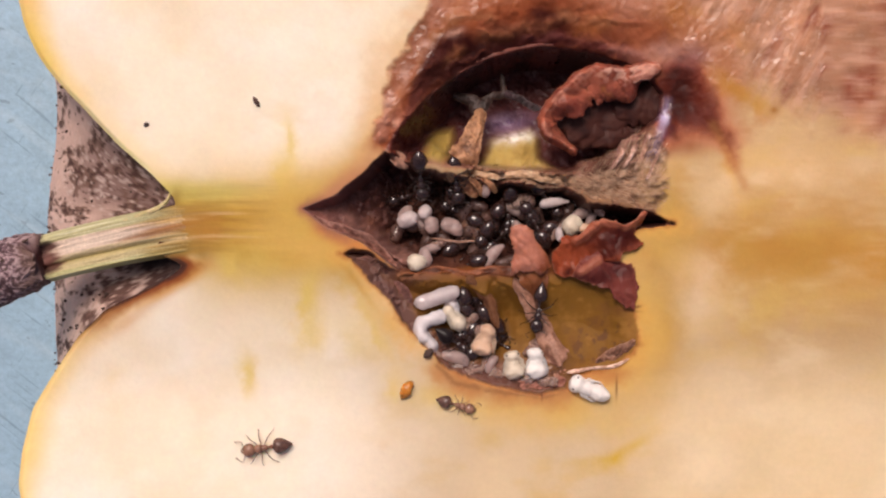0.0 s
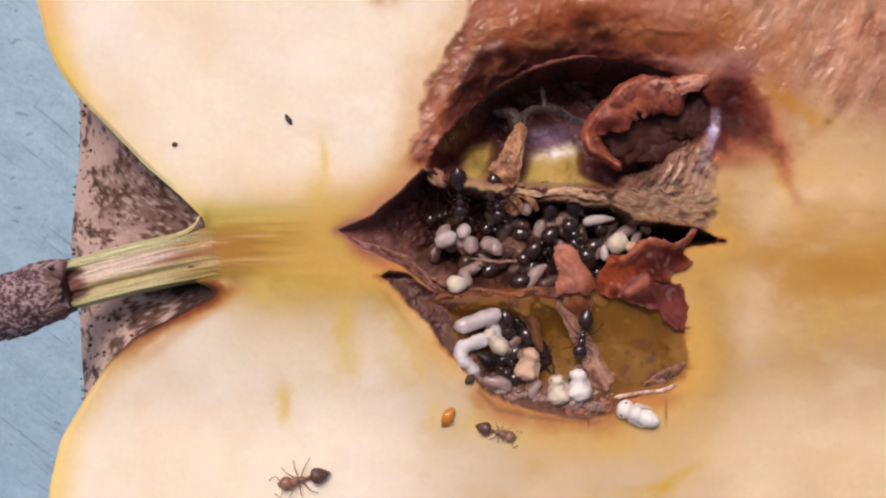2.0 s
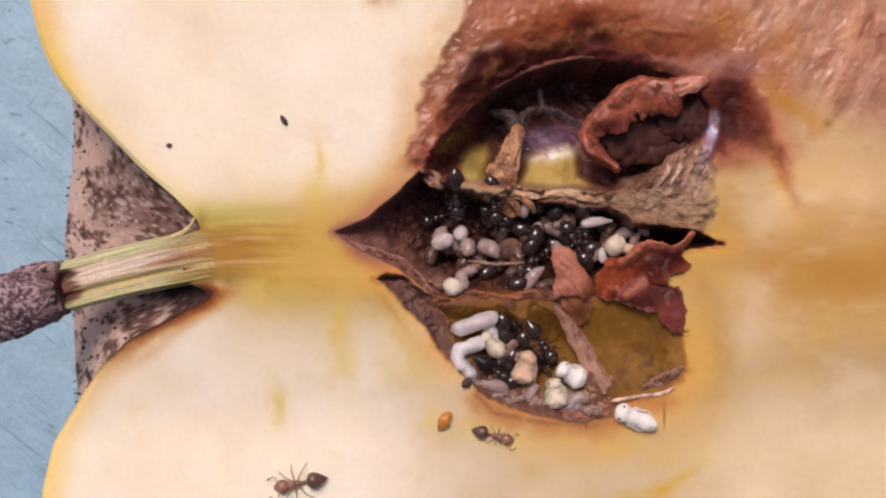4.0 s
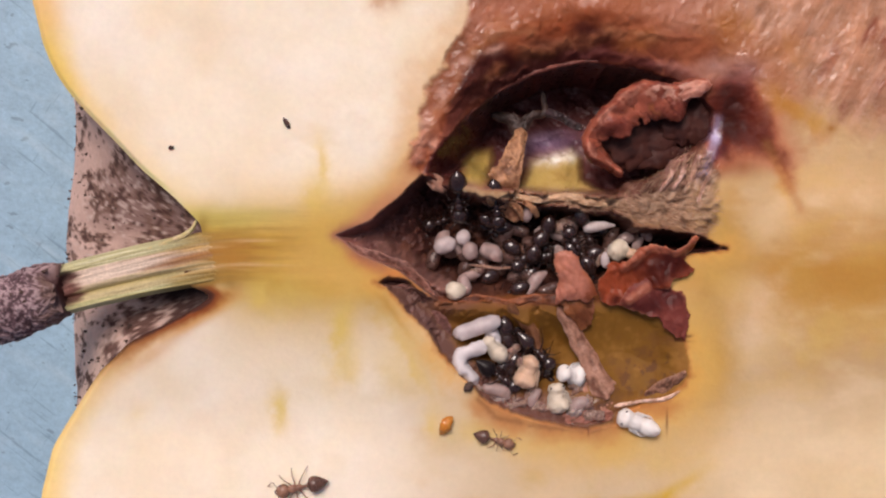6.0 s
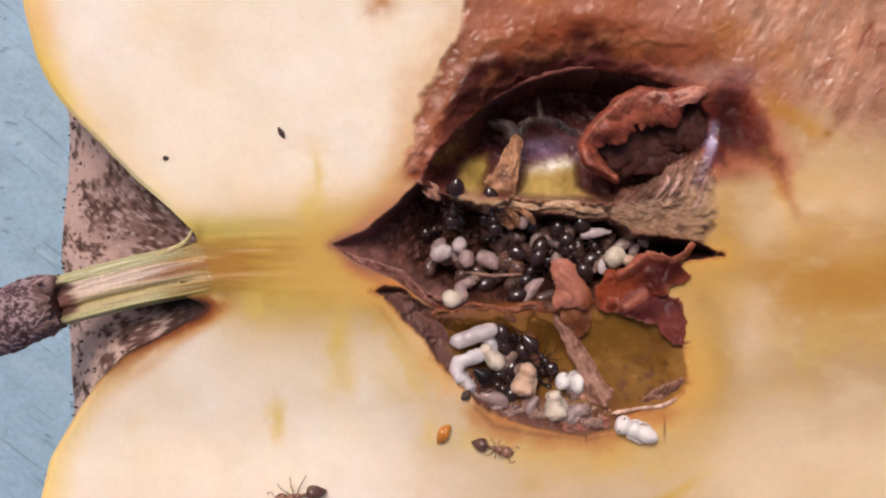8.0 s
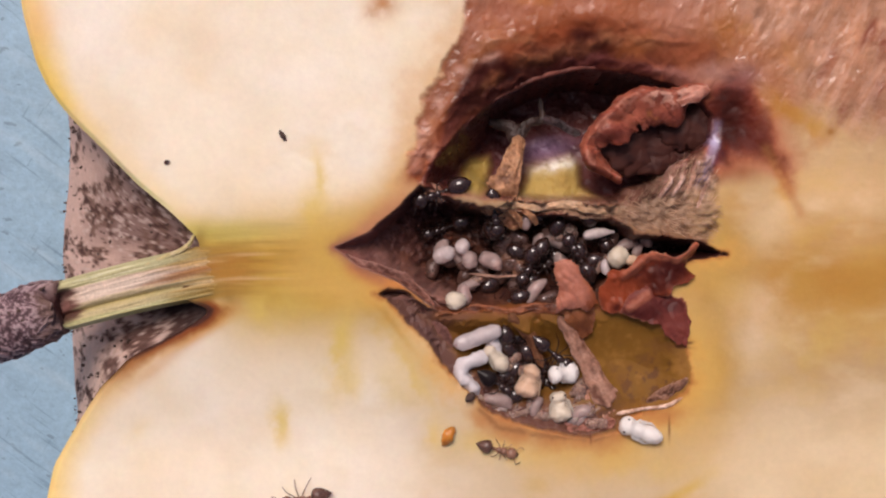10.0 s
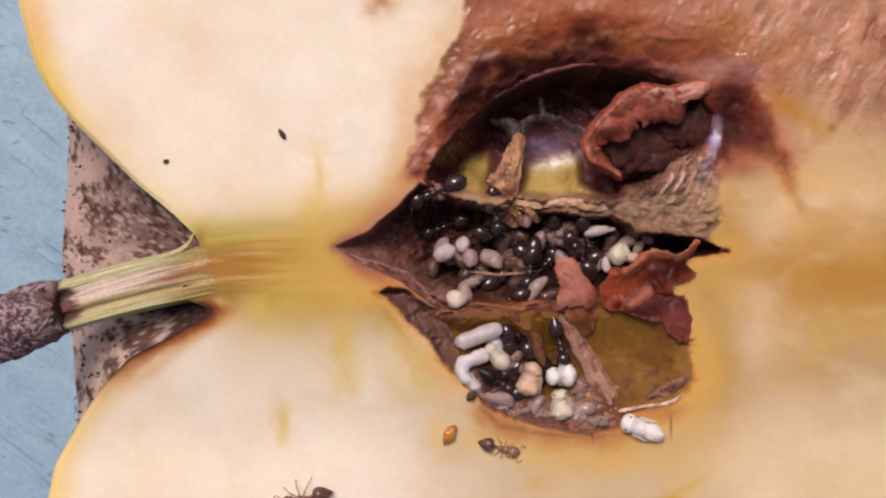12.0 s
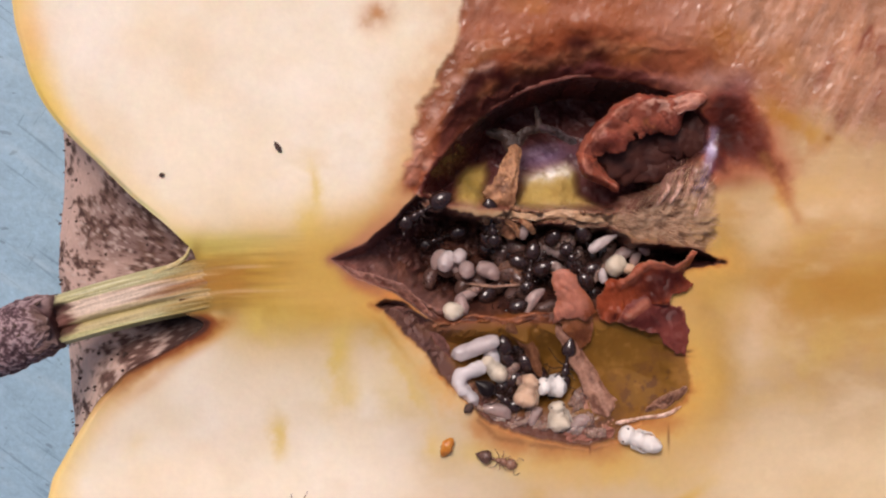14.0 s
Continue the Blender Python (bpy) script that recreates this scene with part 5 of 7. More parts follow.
ribbon("core_thread", [(5.57, 5.78, -2.4), (4.91, 6.34, -2.6), (3.88, 6.65, -2.9)], [1.0, 0.7, 0.5], 0.12, (0.022, 0.015, 0.012), (0.06, 0.042, 0.036), "dark thread of dried core tissue", 72, 0.08)
ribbon("core_thread", [(5.57, 5.78, -2.4), (6.16, 6.53, -2.6), (6.95, 6.78, -2.8), (6.82, 8.02, -3.0)], [0.9, 0.5, 0.42, 0.3], 0.12, (0.022, 0.015, 0.012), (0.07, 0.048, 0.04), "dark thread of dried core tissue", 73, 0.08)
ribbon("core_thread", [(6.95, 6.78, -2.8), (7.89, 6.53, -3.0), (9.14, 5.85, -3.0)], [0.5, 0.45, 0.5], 0.12, (0.022, 0.017, 0.017), (0.075, 0.055, 0.06), "dark thread of dried core tissue", 74, 0.08)
ribbon("chamber_edge", [(-0.08, 3.21, -0.5), (1.39, 5.27, -0.6), (2.82, 6.77, -0.65), (4.29, 7.83, -0.75), (6.32, 8.83, -0.8), (9.13, 9.43, -0.9), (11.64, 9.09, -1.0)], [0.40, 0.3, 0.32, 0.28, 0.3, 0.25, 0.2], 0.2, (0.07, 0.022, 0.017), (0.19, 0.07, 0.05), "torn brown edge of the seed chamber", 75, 0.06, 110)
ribbon("chamber_rib", [(7.53, -4.23, -0.45), (8.54, -5.83, -0.7), (9.49, -7.56, -0.75), (10.25, -9.39, -0.55)], [0.55, 0.95, 1.25, 1.5], 0.22, (0.15, 0.075, 0.048), (0.42, 0.27, 0.19), "brown dried rib in the seed chamber", 76, 0.10)
ribbon("chamber_rib", [(4.77, -4.10, -0.5), (5.96, -5.42, -0.9), (6.66, -7.24, -1.1)], [0.7, 0.8, 0.4], 0.25, (0.09, 0.04, 0.02), (0.20, 0.105, 0.05), "brown dried rib in the seed chamber", 77, 0.08)
ribbon("dried_roll", [(12.3, -9.10, -0.2), (13.2, -8.75, -0.08), (13.95, -8.35, 0.0), (14.55, -7.75, 0.02)], [0.35, 0.8, 0.75, 0.25], 0.12, (0.10, 0.05, 0.03), (0.36, 0.22, 0.145), "brown shred of dried tissue at the chamber's edge", 78, 0.09, 80, 16, 0.7, None, 0.04, 0.15)
ribbon("dried_thread", [(10.6, -9.72, -0.1), (12.0, -9.45, 0.0), (13.3, -9.30, 0.05), (14.25, -8.85, 0.05)], [0.25, 0.2, 0.22, 0.12], 0.08, (0.42, 0.27, 0.17), (0.85, 0.72, 0.60), "silvery thread of dried tissue", 68, 0.05, 80, 8, 0.5)
ribbon("septum", [(1.17, -4.28, -0.9), (2.89, -3.85, -0.7), (4.77, -4.01, -0.6), (6.34, -3.79, -0.5), (7.91, -3.98, -0.5)], [0.3, 0.55, 0.4, 0.6, 0.8], 0.15, (0.08, 0.028, 0.014), (0.27, 0.11, 0.048), "orange brown torn membrane between the chambers", 79, 0.12, 100)
ribbon("membrane", [(-4.42, -0.78, -0.15), (-2.89, -1.59, -0.3), (-1.11, -2.34, -0.45), (0.64, -3.85, -0.7)], [0.55, 0.85, 0.9, 0.5], 0.12, (0.15, 0.07, 0.052), (0.41, 0.245, 0.19), "pinkish brown membrane along the hollow", 80, 0.09, 100, 16, 0.7, None, 0.0, 0.6)
ribbon("membrane", [(-1.49, -3.16, -0.7), (-0.08, -4.25, -0.8), (1.01, -5.82, -0.9), (2.11, -7.71, -0.9)], [0.6, 1.3, 1.2, 0.5], 0.12, (0.06, 0.026, 0.022), (0.19, 0.10, 0.08), "mauve brown membrane along the chamber wall", 81, 0.12, 100, 16, 0.9, None, 0.05, 0.35)
ribbon("membrane", [(0.32, 2.90, -0.8), (0.76, 2.59, -1.0), (1.32, 2.22, -1.3)], [0.6, 0.75, 0.4], 0.12, (0.20, 0.10, 0.06), (0.42, 0.27, 0.19), "tan torn shred at the chamber's edge", 82, 0.10)
ribbon("membrane", [(2.89, 1.91, -1.5), (4.45, 1.53, -1.5), (5.70, 0.75, -1.9)], [0.5, 1.3, 0.8], 0.3, (0.22, 0.11, 0.06), (0.46, 0.28, 0.15), "orange brown torn shred at the chamber's edge", 83, 0.2)
ribbon("membrane", [(2.58, -1.97, -2.4), (4.14, -2.16, -2.3), (6.02, -2.10, -2.4)], [0.15, 0.2, 0.15], 0.15, (0.30, 0.2, 0.15), (0.40, 0.28, 0.2), "thin brown fibre in the hollow", 84, 0.03)


ribbon("torn_fold", [(13.2, 7.30, -0.35), (14.2, 7.62, -0.1), (15.1, 7.88, -0.1), (16.0, 8.12, -0.35)], [0.5, 0.95, 0.85, 0.25], 0.2, (0.40, 0.17, 0.115), (0.62, 0.37, 0.28), "pinkish tan fold above the collar", 89, 0.10, 70, 16, 0.9, TORN, 0.05)


def sheet(X, Y, keep, top, thick):
    """A closed sheet over the kept part of a grid: vertices (upper side, then lower side) and faces."""
    index = -np.ones(X.shape, int)
    index[keep] = np.arange(keep.sum())
    n = int(keep.sum())
    verts = np.vstack([np.stack([X[keep], Y[keep], top[keep]], 1), np.stack([X[keep], Y[keep], (top - thick)[keep]], 1)])
    faces, rims = [], {}
    q = np.stack([index[:-1, :-1], index[:-1, 1:], index[1:, 1:], index[1:, :-1]], -1).reshape(-1, 4)
    for f in q[(q >= 0).all(1)].tolist():
        faces += [tuple(f), tuple(k + n for k in reversed(f))]
        for a, b in zip(f, f[1:] + f[:1]):
            if (b, a) in rims:
                del rims[(b, a)]
            else:
                rims[(a, b)] = 1
    faces += [(b, a, a + n, b + n) for a, b in rims]
    return verts, faces, n


BURROW_RIM = [10.98, 3.30, 10.12, 3.72, 9.40, 4.30, 9.02, 5.02, 9.52, 5.95, 10.18, 6.63, 11.10, 7.53, 12.18, 8.12, 12.98, 8.05, 13.72, 7.84, 14.74, 8.18, 15.76, 8.20]


def rot_collar():
    """The ragged collar of rotten flesh round a burrow: a sheet that rises to a torn outer rim and slopes inwards."""
    X, Y = np.meshgrid(np.arange(8.0, 16.6, 0.05), np.arange(2.6, 9.2, 0.05))
    n1, n2, n3 = fbm(X, Y, 1.3, 91, 3), fbm(X, Y, 0.45, 92, 3), fbm(X, Y, 0.18, 93, 2)
    swell = fbm(X, Y, 1.3, 91, 2)
    d, along = near_line(X + 0.12 * n1 + 0.06 * n2, Y + 0.12 * n1 - 0.06 * n2, BURROW_RIM)
    hole = BURROW_RIM + [16.9, 6.9, 16.3, 5.0, 14.6, 3.9, 12.6, 3.4]
    within = inside(X + 0.12 * n1 + 0.06 * n2, Y + 0.12 * n1 - 0.06 * n2, hole) > 0
    reach = np.interp(along, [0, 0.1, 0.3, 0.5, 0.62, 0.75, 0.88, 1.0], [0.35, 0.7, 0.95, 1.5, 2.2, 1.9, 1.2, 0.6]) * (1 + 0.10 * n2 + 0.30 * n1)
    share = np.where(within, d / reach, d / 0.34)
    keep = share < 1
    crease = np.abs(fbm(X * 0.6 + Y * 0.8, (Y * 0.6 - X * 0.8) * 0.5, 0.7, 94, 3))
    crest = np.interp(along, [0, 0.2, 0.5, 0.8, 1], [-0.9, -0.3, 0.1, 0.05, -0.3])
    top = crest - np.where(within, 0.75 * share ** 1.1, 0.7 * share ** 2) + 0.26 * swell + 0.15 * crease + 0.012 * n2
    verts, faces, n = sheet(X, Y, keep, top, 0.10 + 0.25 * step(1.0, 0.4, share))
    # light put into the colour: crest paler as if lit, inner slope darker
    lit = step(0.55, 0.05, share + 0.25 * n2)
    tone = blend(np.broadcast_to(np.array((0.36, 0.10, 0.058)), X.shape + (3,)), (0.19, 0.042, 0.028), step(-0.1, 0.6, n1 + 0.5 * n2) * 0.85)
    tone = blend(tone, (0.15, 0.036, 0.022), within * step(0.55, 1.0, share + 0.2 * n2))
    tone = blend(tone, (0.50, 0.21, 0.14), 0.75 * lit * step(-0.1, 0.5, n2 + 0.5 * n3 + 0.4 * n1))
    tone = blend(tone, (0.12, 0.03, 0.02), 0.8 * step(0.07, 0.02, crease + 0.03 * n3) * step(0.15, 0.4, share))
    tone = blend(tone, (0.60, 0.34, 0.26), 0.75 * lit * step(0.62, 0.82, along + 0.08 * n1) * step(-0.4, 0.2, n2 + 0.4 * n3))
    tone = blend(tone, (0.36, 0.13, 0.045), 0.7 * blot(X, Y, 12.6, 6.9, 1.3, 0.7, 10) * step(-0.3, 0.4, n2))[keep]
    tone = np.concatenate([np.vstack([tone, tone]), np.full((2 * n, 1), 0.85)], 1)
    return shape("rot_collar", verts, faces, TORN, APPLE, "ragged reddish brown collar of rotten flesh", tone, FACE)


rot_collar()
DARK_ROT = material("dark_rot", (0.075, 0.025, 0.018), rough=0.5, vary=0.4, grain=0.3, bump=0.05, fine=0.3, dark=(0.036, 0.013, 0.011), patch=0.6, shine=0.2)
for cx, cy, cz, rx, ry, rz, turn, seed in ((12.15, 5.15, -1.9, 2.3, 1.35, 0.5, 14, 1), (15.15, 6.2, -1.7, 1.6, 1.3, 0.5, 20, 2), (13.6, 4.2, -1.9, 1.9, 0.7, 0.4, 12, 3)):
    v, f = lump((0, 0, 0), (rx, ry, rz), 40, 48)
    v = v * (1 + 0.30 * fbm3(v[:, 0], v[:, 1], v[:, 2], 1.1, 96 + seed) + 0.12 * fbm3(v[:, 0], v[:, 1], v[:, 2], 0.4, 98 + seed, 3) - 0.25 * np.clip(0.12 - np.abs(fbm3(v[:, 0], v[:, 1], v[:, 2], 1.3, 104 + seed, 2)), 0, 1) / 0.12)[:, None]
    c, s = math.cos(radians(turn)), math.sin(radians(turn))
    v = np.stack([cx + v[:, 0] * c - v[:, 1] * s, cy + v[:, 0] * s + v[:, 1] * c, cz + v[:, 2]], 1)
    shape("rot_lump", v, f, DARK_ROT, APPLE, "dark brown lump of rotten core", None, FACE)


def shred(way, widths, dark_tone, light_tone, seed):
    ribbon("dried_shred", way, widths, 0.12, dark_tone, light_tone, "tan fibrous shred of dried core tissue", seed, 0.08, 90, 14, 0.45, None, 0.02)


shred([(4.76, 2.0, -1.25), (6.49, 1.75, -1.2), (8.21, 1.85, -1.15), (9.78, 1.55, -1.05), (11.35, 1.60, -0.95)], [0.3, 0.4, 0.45, 0.5, 0.4], (0.42, 0.30, 0.17), (0.60, 0.47, 0.30), 136)
for k, (x, y, dx, dy, wide) in enumerate(((3.4, 1.8, 0.9, -0.7, 0.3), (4.7, 1.75, 1.0, -1.2, 0.45), (5.6, 1.65, 0.9, -0.9, 0.4))):
    shred([(x, y, -1.0), (x + 0.5 * dx + 0.15, y + 0.5 * dy, -1.25), (x + dx, y + dy, -1.8)], [0.7 * wide, wide, 0.5 * wide], (0.20, 0.10, 0.05), (0.52, 0.32, 0.17), 180 + 7 * k)

for k, way in enumerate((((14.15, 4.6), (13.8, 3.3), (13.2, 2.2)), ((14.8, 4.7), (14.5, 3.5), (13.9, 2.3)), ((15.4, 4.2), (15.05, 3.1), (14.6, 2.1)), ((15.95, 3.4), (15.6, 2.5), (15.2, 1.6)))):
    shred([(x, y, ground(x, y) + 0.12) for x, y in way], [0.16, 0.26, 0.14], (0.40, 0.26, 0.18), (0.78, 0.62, 0.52), 240 + 7 * k)


def mat_fibres():
    """Fine dry hairs of core tissue, matted over the ledge above the crevice and hanging from it."""
    rng = random.Random(31)
    ways = []
    while len(ways) < 620:
        x, y = rng.uniform(4.2, 16.2), rng.uniform(-0.3, 4.3)
        if float(inside(np.array([x]), np.array([y]), MAT)[0]) > 0.22:
            ways.append((x, y, rng.gauss(-12, 14) if y < 2.0 else rng.gauss(62, 14), rng.uniform(0.4, 1.2), 0.0))
    for _ in range(90):
        x = rng.uniform(3.0, 15.2)
        y = float(np.interp(x, [3.0, 5.4, 7.9, 10.6, 12.0, 14.2, 15.4], [1.75, 1.55, 1.45, 1.05, 0.35, 0.1, -0.2]))
        ways.append((x, y + 0.25, rng.gauss(-60, 40), rng.uniform(0.25, 0.6), 0.4))
    starts = np.array([(x, y) for x, y, *_ in ways])
    level = hollow(starts[:, 0], starts[:, 1])[0]
    rows = []
    for (x, y, turn, long, drop), z in zip(ways, level):
        c, s = math.cos(radians(turn)), math.sin(radians(turn))
        bend, u = rng.uniform(-0.3, 0.3), np.linspace(-0.5, 0.5, 6) if drop == 0 else np.linspace(0, 1, 6)
        rows.append(np.stack([x + long * (u * c - bend * u * u * s), y + long * (u * s + bend * u * u * c), np.full(6, z) - drop * u], 1))
    rows = np.array(rows)
    for k in range(len(rows)):
        if ways[k][4] == 0:
            rows[k, :, 2] = np.maximum(rows[k, :, 2] - 0.25, hollow(rows[k, :, 0], rows[k, :, 1])[0]) + 0.012
    verts, faces, tone = [], [], []
    for line in rows:
        thin = rng.uniform(0.010, 0.020)
        v, f = tube(line, [0.4 * thin, thin, thin, thin, 0.8 * thin, 0.3 * thin], 5)
        faces += [tuple(i + len(verts) for i in q) for q in f]
        verts += v.tolist()
        shade = rng.uniform(0.6, 1.0) * (1 - 0.6 * float(blot(line[2, 0], line[2, 1], 12.3, 3.0, 2.5, 1.2, 20)))
        tone += [(0.58 * shade, 0.345 * shade, 0.215 * shade, 1.0)] * len(v)
    return shape("fibre_mat", verts, faces, TISSUE, APPLE, "fine tan matted fibres of dried core tissue", tone, FACE)


mat_fibres()
shred([(4.30, -1.66, -2.7), (5.24, -1.28, -2.6), (5.77, -2.22, -2.6)], [0.6, 1.2, 0.8], (0.09, 0.045, 0.026), (0.20, 0.11, 0.065), 139)
shred([(9.05, -8.44, -1.0), (9.56, -9.14, -0.8), (10.38, -9.96, -0.5)], [0.5, 0.9, 0.8], (0.26, 0.12, 0.075), (0.56, 0.34, 0.24), 140)
shred([(5.72, -9.95, -0.8), (7.14, -10.20, -0.7), (9.18, -10.46, -0.5), (10.60, -10.15, -0.4)], [0.5, 0.8, 0.8, 0.5], (0.20, 0.085, 0.06), (0.44, 0.24, 0.18), 141)


# ---- loose flakes of rotten flesh ----
def flake(corners, z, crest, rise, warm, deep, shade, label, seed, tilt=(0.0, 0.0), pale=(0.46, 0.15, 0.085), broad=0.55):
    """A torn flake: a thin ragged sheet, crumpled, raised along a paler crest, darker round some places (x, y, size)."""
    pts = np.array(corners, float).reshape(-1, 2)
    mid = pts.mean(0)
    lo, hi = pts.min(0) - 0.25, pts.max(0) + 0.25
    d = 0.045
    X, Y = np.meshgrid(np.arange(lo[0], hi[0], d), np.arange(lo[1], hi[1], d))
    edge = inside(X, Y, pts) + 0.04 + 0.07 * fbm(X, Y, 0.7, seed) + 0.09 * fbm(X, Y, 0.25, seed + 1)
    keep = edge > 0
    ridge = np.exp(-(near_line(X, Y, crest)[0] / broad) ** 2)
    fold = fbm(X * 0.9 + Y * 0.5, (Y * 0.9 - X * 0.5) * 0.5, 0.8, seed + 3, 3)
    top = z + tilt[0] * (X - mid[0]) + tilt[1] * (Y - mid[1]) + rise * ridge + 0.22 * fbm(X, Y, 1.5, seed + 2, 2) + 0.18 * np.abs(fold) + 0.012 * fbm(X, Y, 0.22, seed + 7, 3)
    thick = 0.05 + 0.24 * step(0, 0.35, edge)
    verts, faces, n = sheet(X, Y, keep, top, thick)
    n1, n2 = fbm(X, Y, 0.9, seed + 4), fbm(X, Y, 0.3, seed + 5)
    tone = blend(np.broadcast_to(np.array(warm), X.shape + (3,)), deep, 0.7 * step(-0.1, 0.6, n1 + 0.3 * n2))
    for cx, cy, r in shade:
        tone = blend(tone, deep, 0.95 * blot(X + 0.25 * n1, Y + 0.25 * n1, cx, cy, r, 0.75 * r, 20))
    tone = blend(tone, pale, 0.72 * np.clip(1.15 * ridge + 0.35 * n2 + 0.2 * n1, 0, 1) * step(0.25, 0.6, ridge + 0.15 * n2))
    tone = blend(tone, (0.42, 0.17, 0.10), 0.5 * step(0.16, 0.02, edge) * step(-0.1, 0.4, n1))[keep]
    tone = np.concatenate([np.vstack([tone, tone]), np.full((2 * n, 1), 0.9)], 1)
    ob = shape("rotten_flake", verts - (mid[0], mid[1], z), faces, TORN, None, "", tone)
    ob.matrix_world = pose(mid[0] * MM, mid[1] * MM, (FACE + z) * MM)
    return tagged(ob, label, "apple flake", "flakes of rotten flesh")


flake([7.46, -3.80, 8.23, -3.70, 9.43, -3.64, 9.45, -4.53, 9.33, -5.24, 8.85, -5.60, 8.38, -5.15, 7.83, -4.51],
      -0.35, [7.7, -3.9, 9.3, -3.8], 0.1, (0.22, 0.075, 0.028), (0.10, 0.03, 0.013), [(8.8, -5.0, 0.9)],
      "dark orange brown scrap of rotten apple below a salmon flake", 161, (0.0, 0.12), (0.27, 0.10, 0.045), 0.3)
flake([7.20, -1.40, 7.47, -1.10, 8.10, -1.15, 8.42, -1.50, 8.81, -2.14, 9.40, -2.87, 9.59, -3.55, 9.30, -3.80, 8.98, -3.95, 8.60, -3.82, 8.23, -3.95, 7.80, -3.88, 7.30, -4.05, 7.28, -3.47, 7.42, -2.76, 7.30, -1.96],
      0.0, [7.75, -1.5, 8.1, -2.4, 8.5, -3.1, 7.6, -3.6], 0.35, (0.30, 0.085, 0.035), (0.15, 0.035, 0.014), [(9.0, -3.7, 0.7), (7.5, -2.6, 0.35)],
      "salmon brown torn flake of rotten apple standing in the hollow", 101, (0.0, 0.06), (0.50, 0.20, 0.14), 0.85)
flake([9.87, -3.94, 9.63, -2.79, 10.24, -1.85, 11.19, -1.63, 12.00, -0.92, 12.79, -0.78, 13.74, -1.03, 14.38, -0.80, 14.79, -0.25, 15.10, -0.22, 14.94, -0.84, 14.22, -1.62, 15.01, -2.16, 14.44, -2.47, 13.73, -2.66, 13.49, -3.25, 12.45, -3.23, 11.82, -3.38, 11.09, -3.96, 10.38, -4.15],
      0.22, [11.1, -2.0, 11.7, -1.5, 12.4, -0.9, 13.1, -0.9, 13.9, -1.1, 14.9, -0.4], 0.4, (0.28, 0.055, 0.020), (0.06, 0.010, 0.007), [(12.9, -2.0, 1.9), (14.1, -1.8, 1.3), (13.4, -1.6, 1.0), (12.6, -2.9, 0.8), (10.6, -3.9, 0.5)],
      "large jagged red-brown flake of rotten apple across the hollow", 111, (0.02, 0.03), (0.44, 0.14, 0.08), 0.34)
flake([10.85, -4.11, 11.05, -3.45, 11.50, -3.05, 12.20, -2.72, 12.77, -2.95, 13.49, -3.0, 13.96, -3.30, 14.33, -3.30, 14.55, -4.14, 14.75, -4.62, 14.59, -5.41, 14.44, -6.02, 13.87, -5.80, 13.23, -5.31, 13.08, -4.83, 12.44, -4.75, 11.65, -4.45],
      0.14, [11.3, -3.8, 11.8, -3.45, 12.3, -3.1], 0.2, (0.17, 0.040, 0.030), (0.075, 0.014, 0.012), [(12.0, -4.1, 0.8), (12.8, -4.0, 0.8), (13.6, -3.7, 0.6)],
      "dusky red ragged flake of rotten apple on the yellow flesh", 121, (0.02, 0.0), (0.36, 0.12, 0.07), 0.3)


# ---- ants ----
def leg_points(side, k, reach=1.0):
    x0 = (0.62, 0.42, 0.22)[k]
    ways = ((0.75, 0.95), (0.05, 1.25), (-0.85, 1.15))[k]
    y = side
    return [(x0, 0.12 * y, 0.36), (x0 + 0.16 * ways[0] * reach, (0.12 + 0.22 * ways[1]) * y, 0.40), (x0 + 0.52 * ways[0] * reach, (0.12 + 0.58 * ways[1] * reach) * y, 0.62),
            (x0 + 0.80 * ways[0] * reach, (0.12 + 0.80 * ways[1] * reach) * y, 0.30), (x0 + 1.0 * ways[0] * reach, (0.12 + 0.95 * ways[1] * reach) * y, 0.04),
            (x0 + 1.15 * ways[0] * reach, (0.12 + 1.05 * ways[1] * reach) * y, 0.02)]


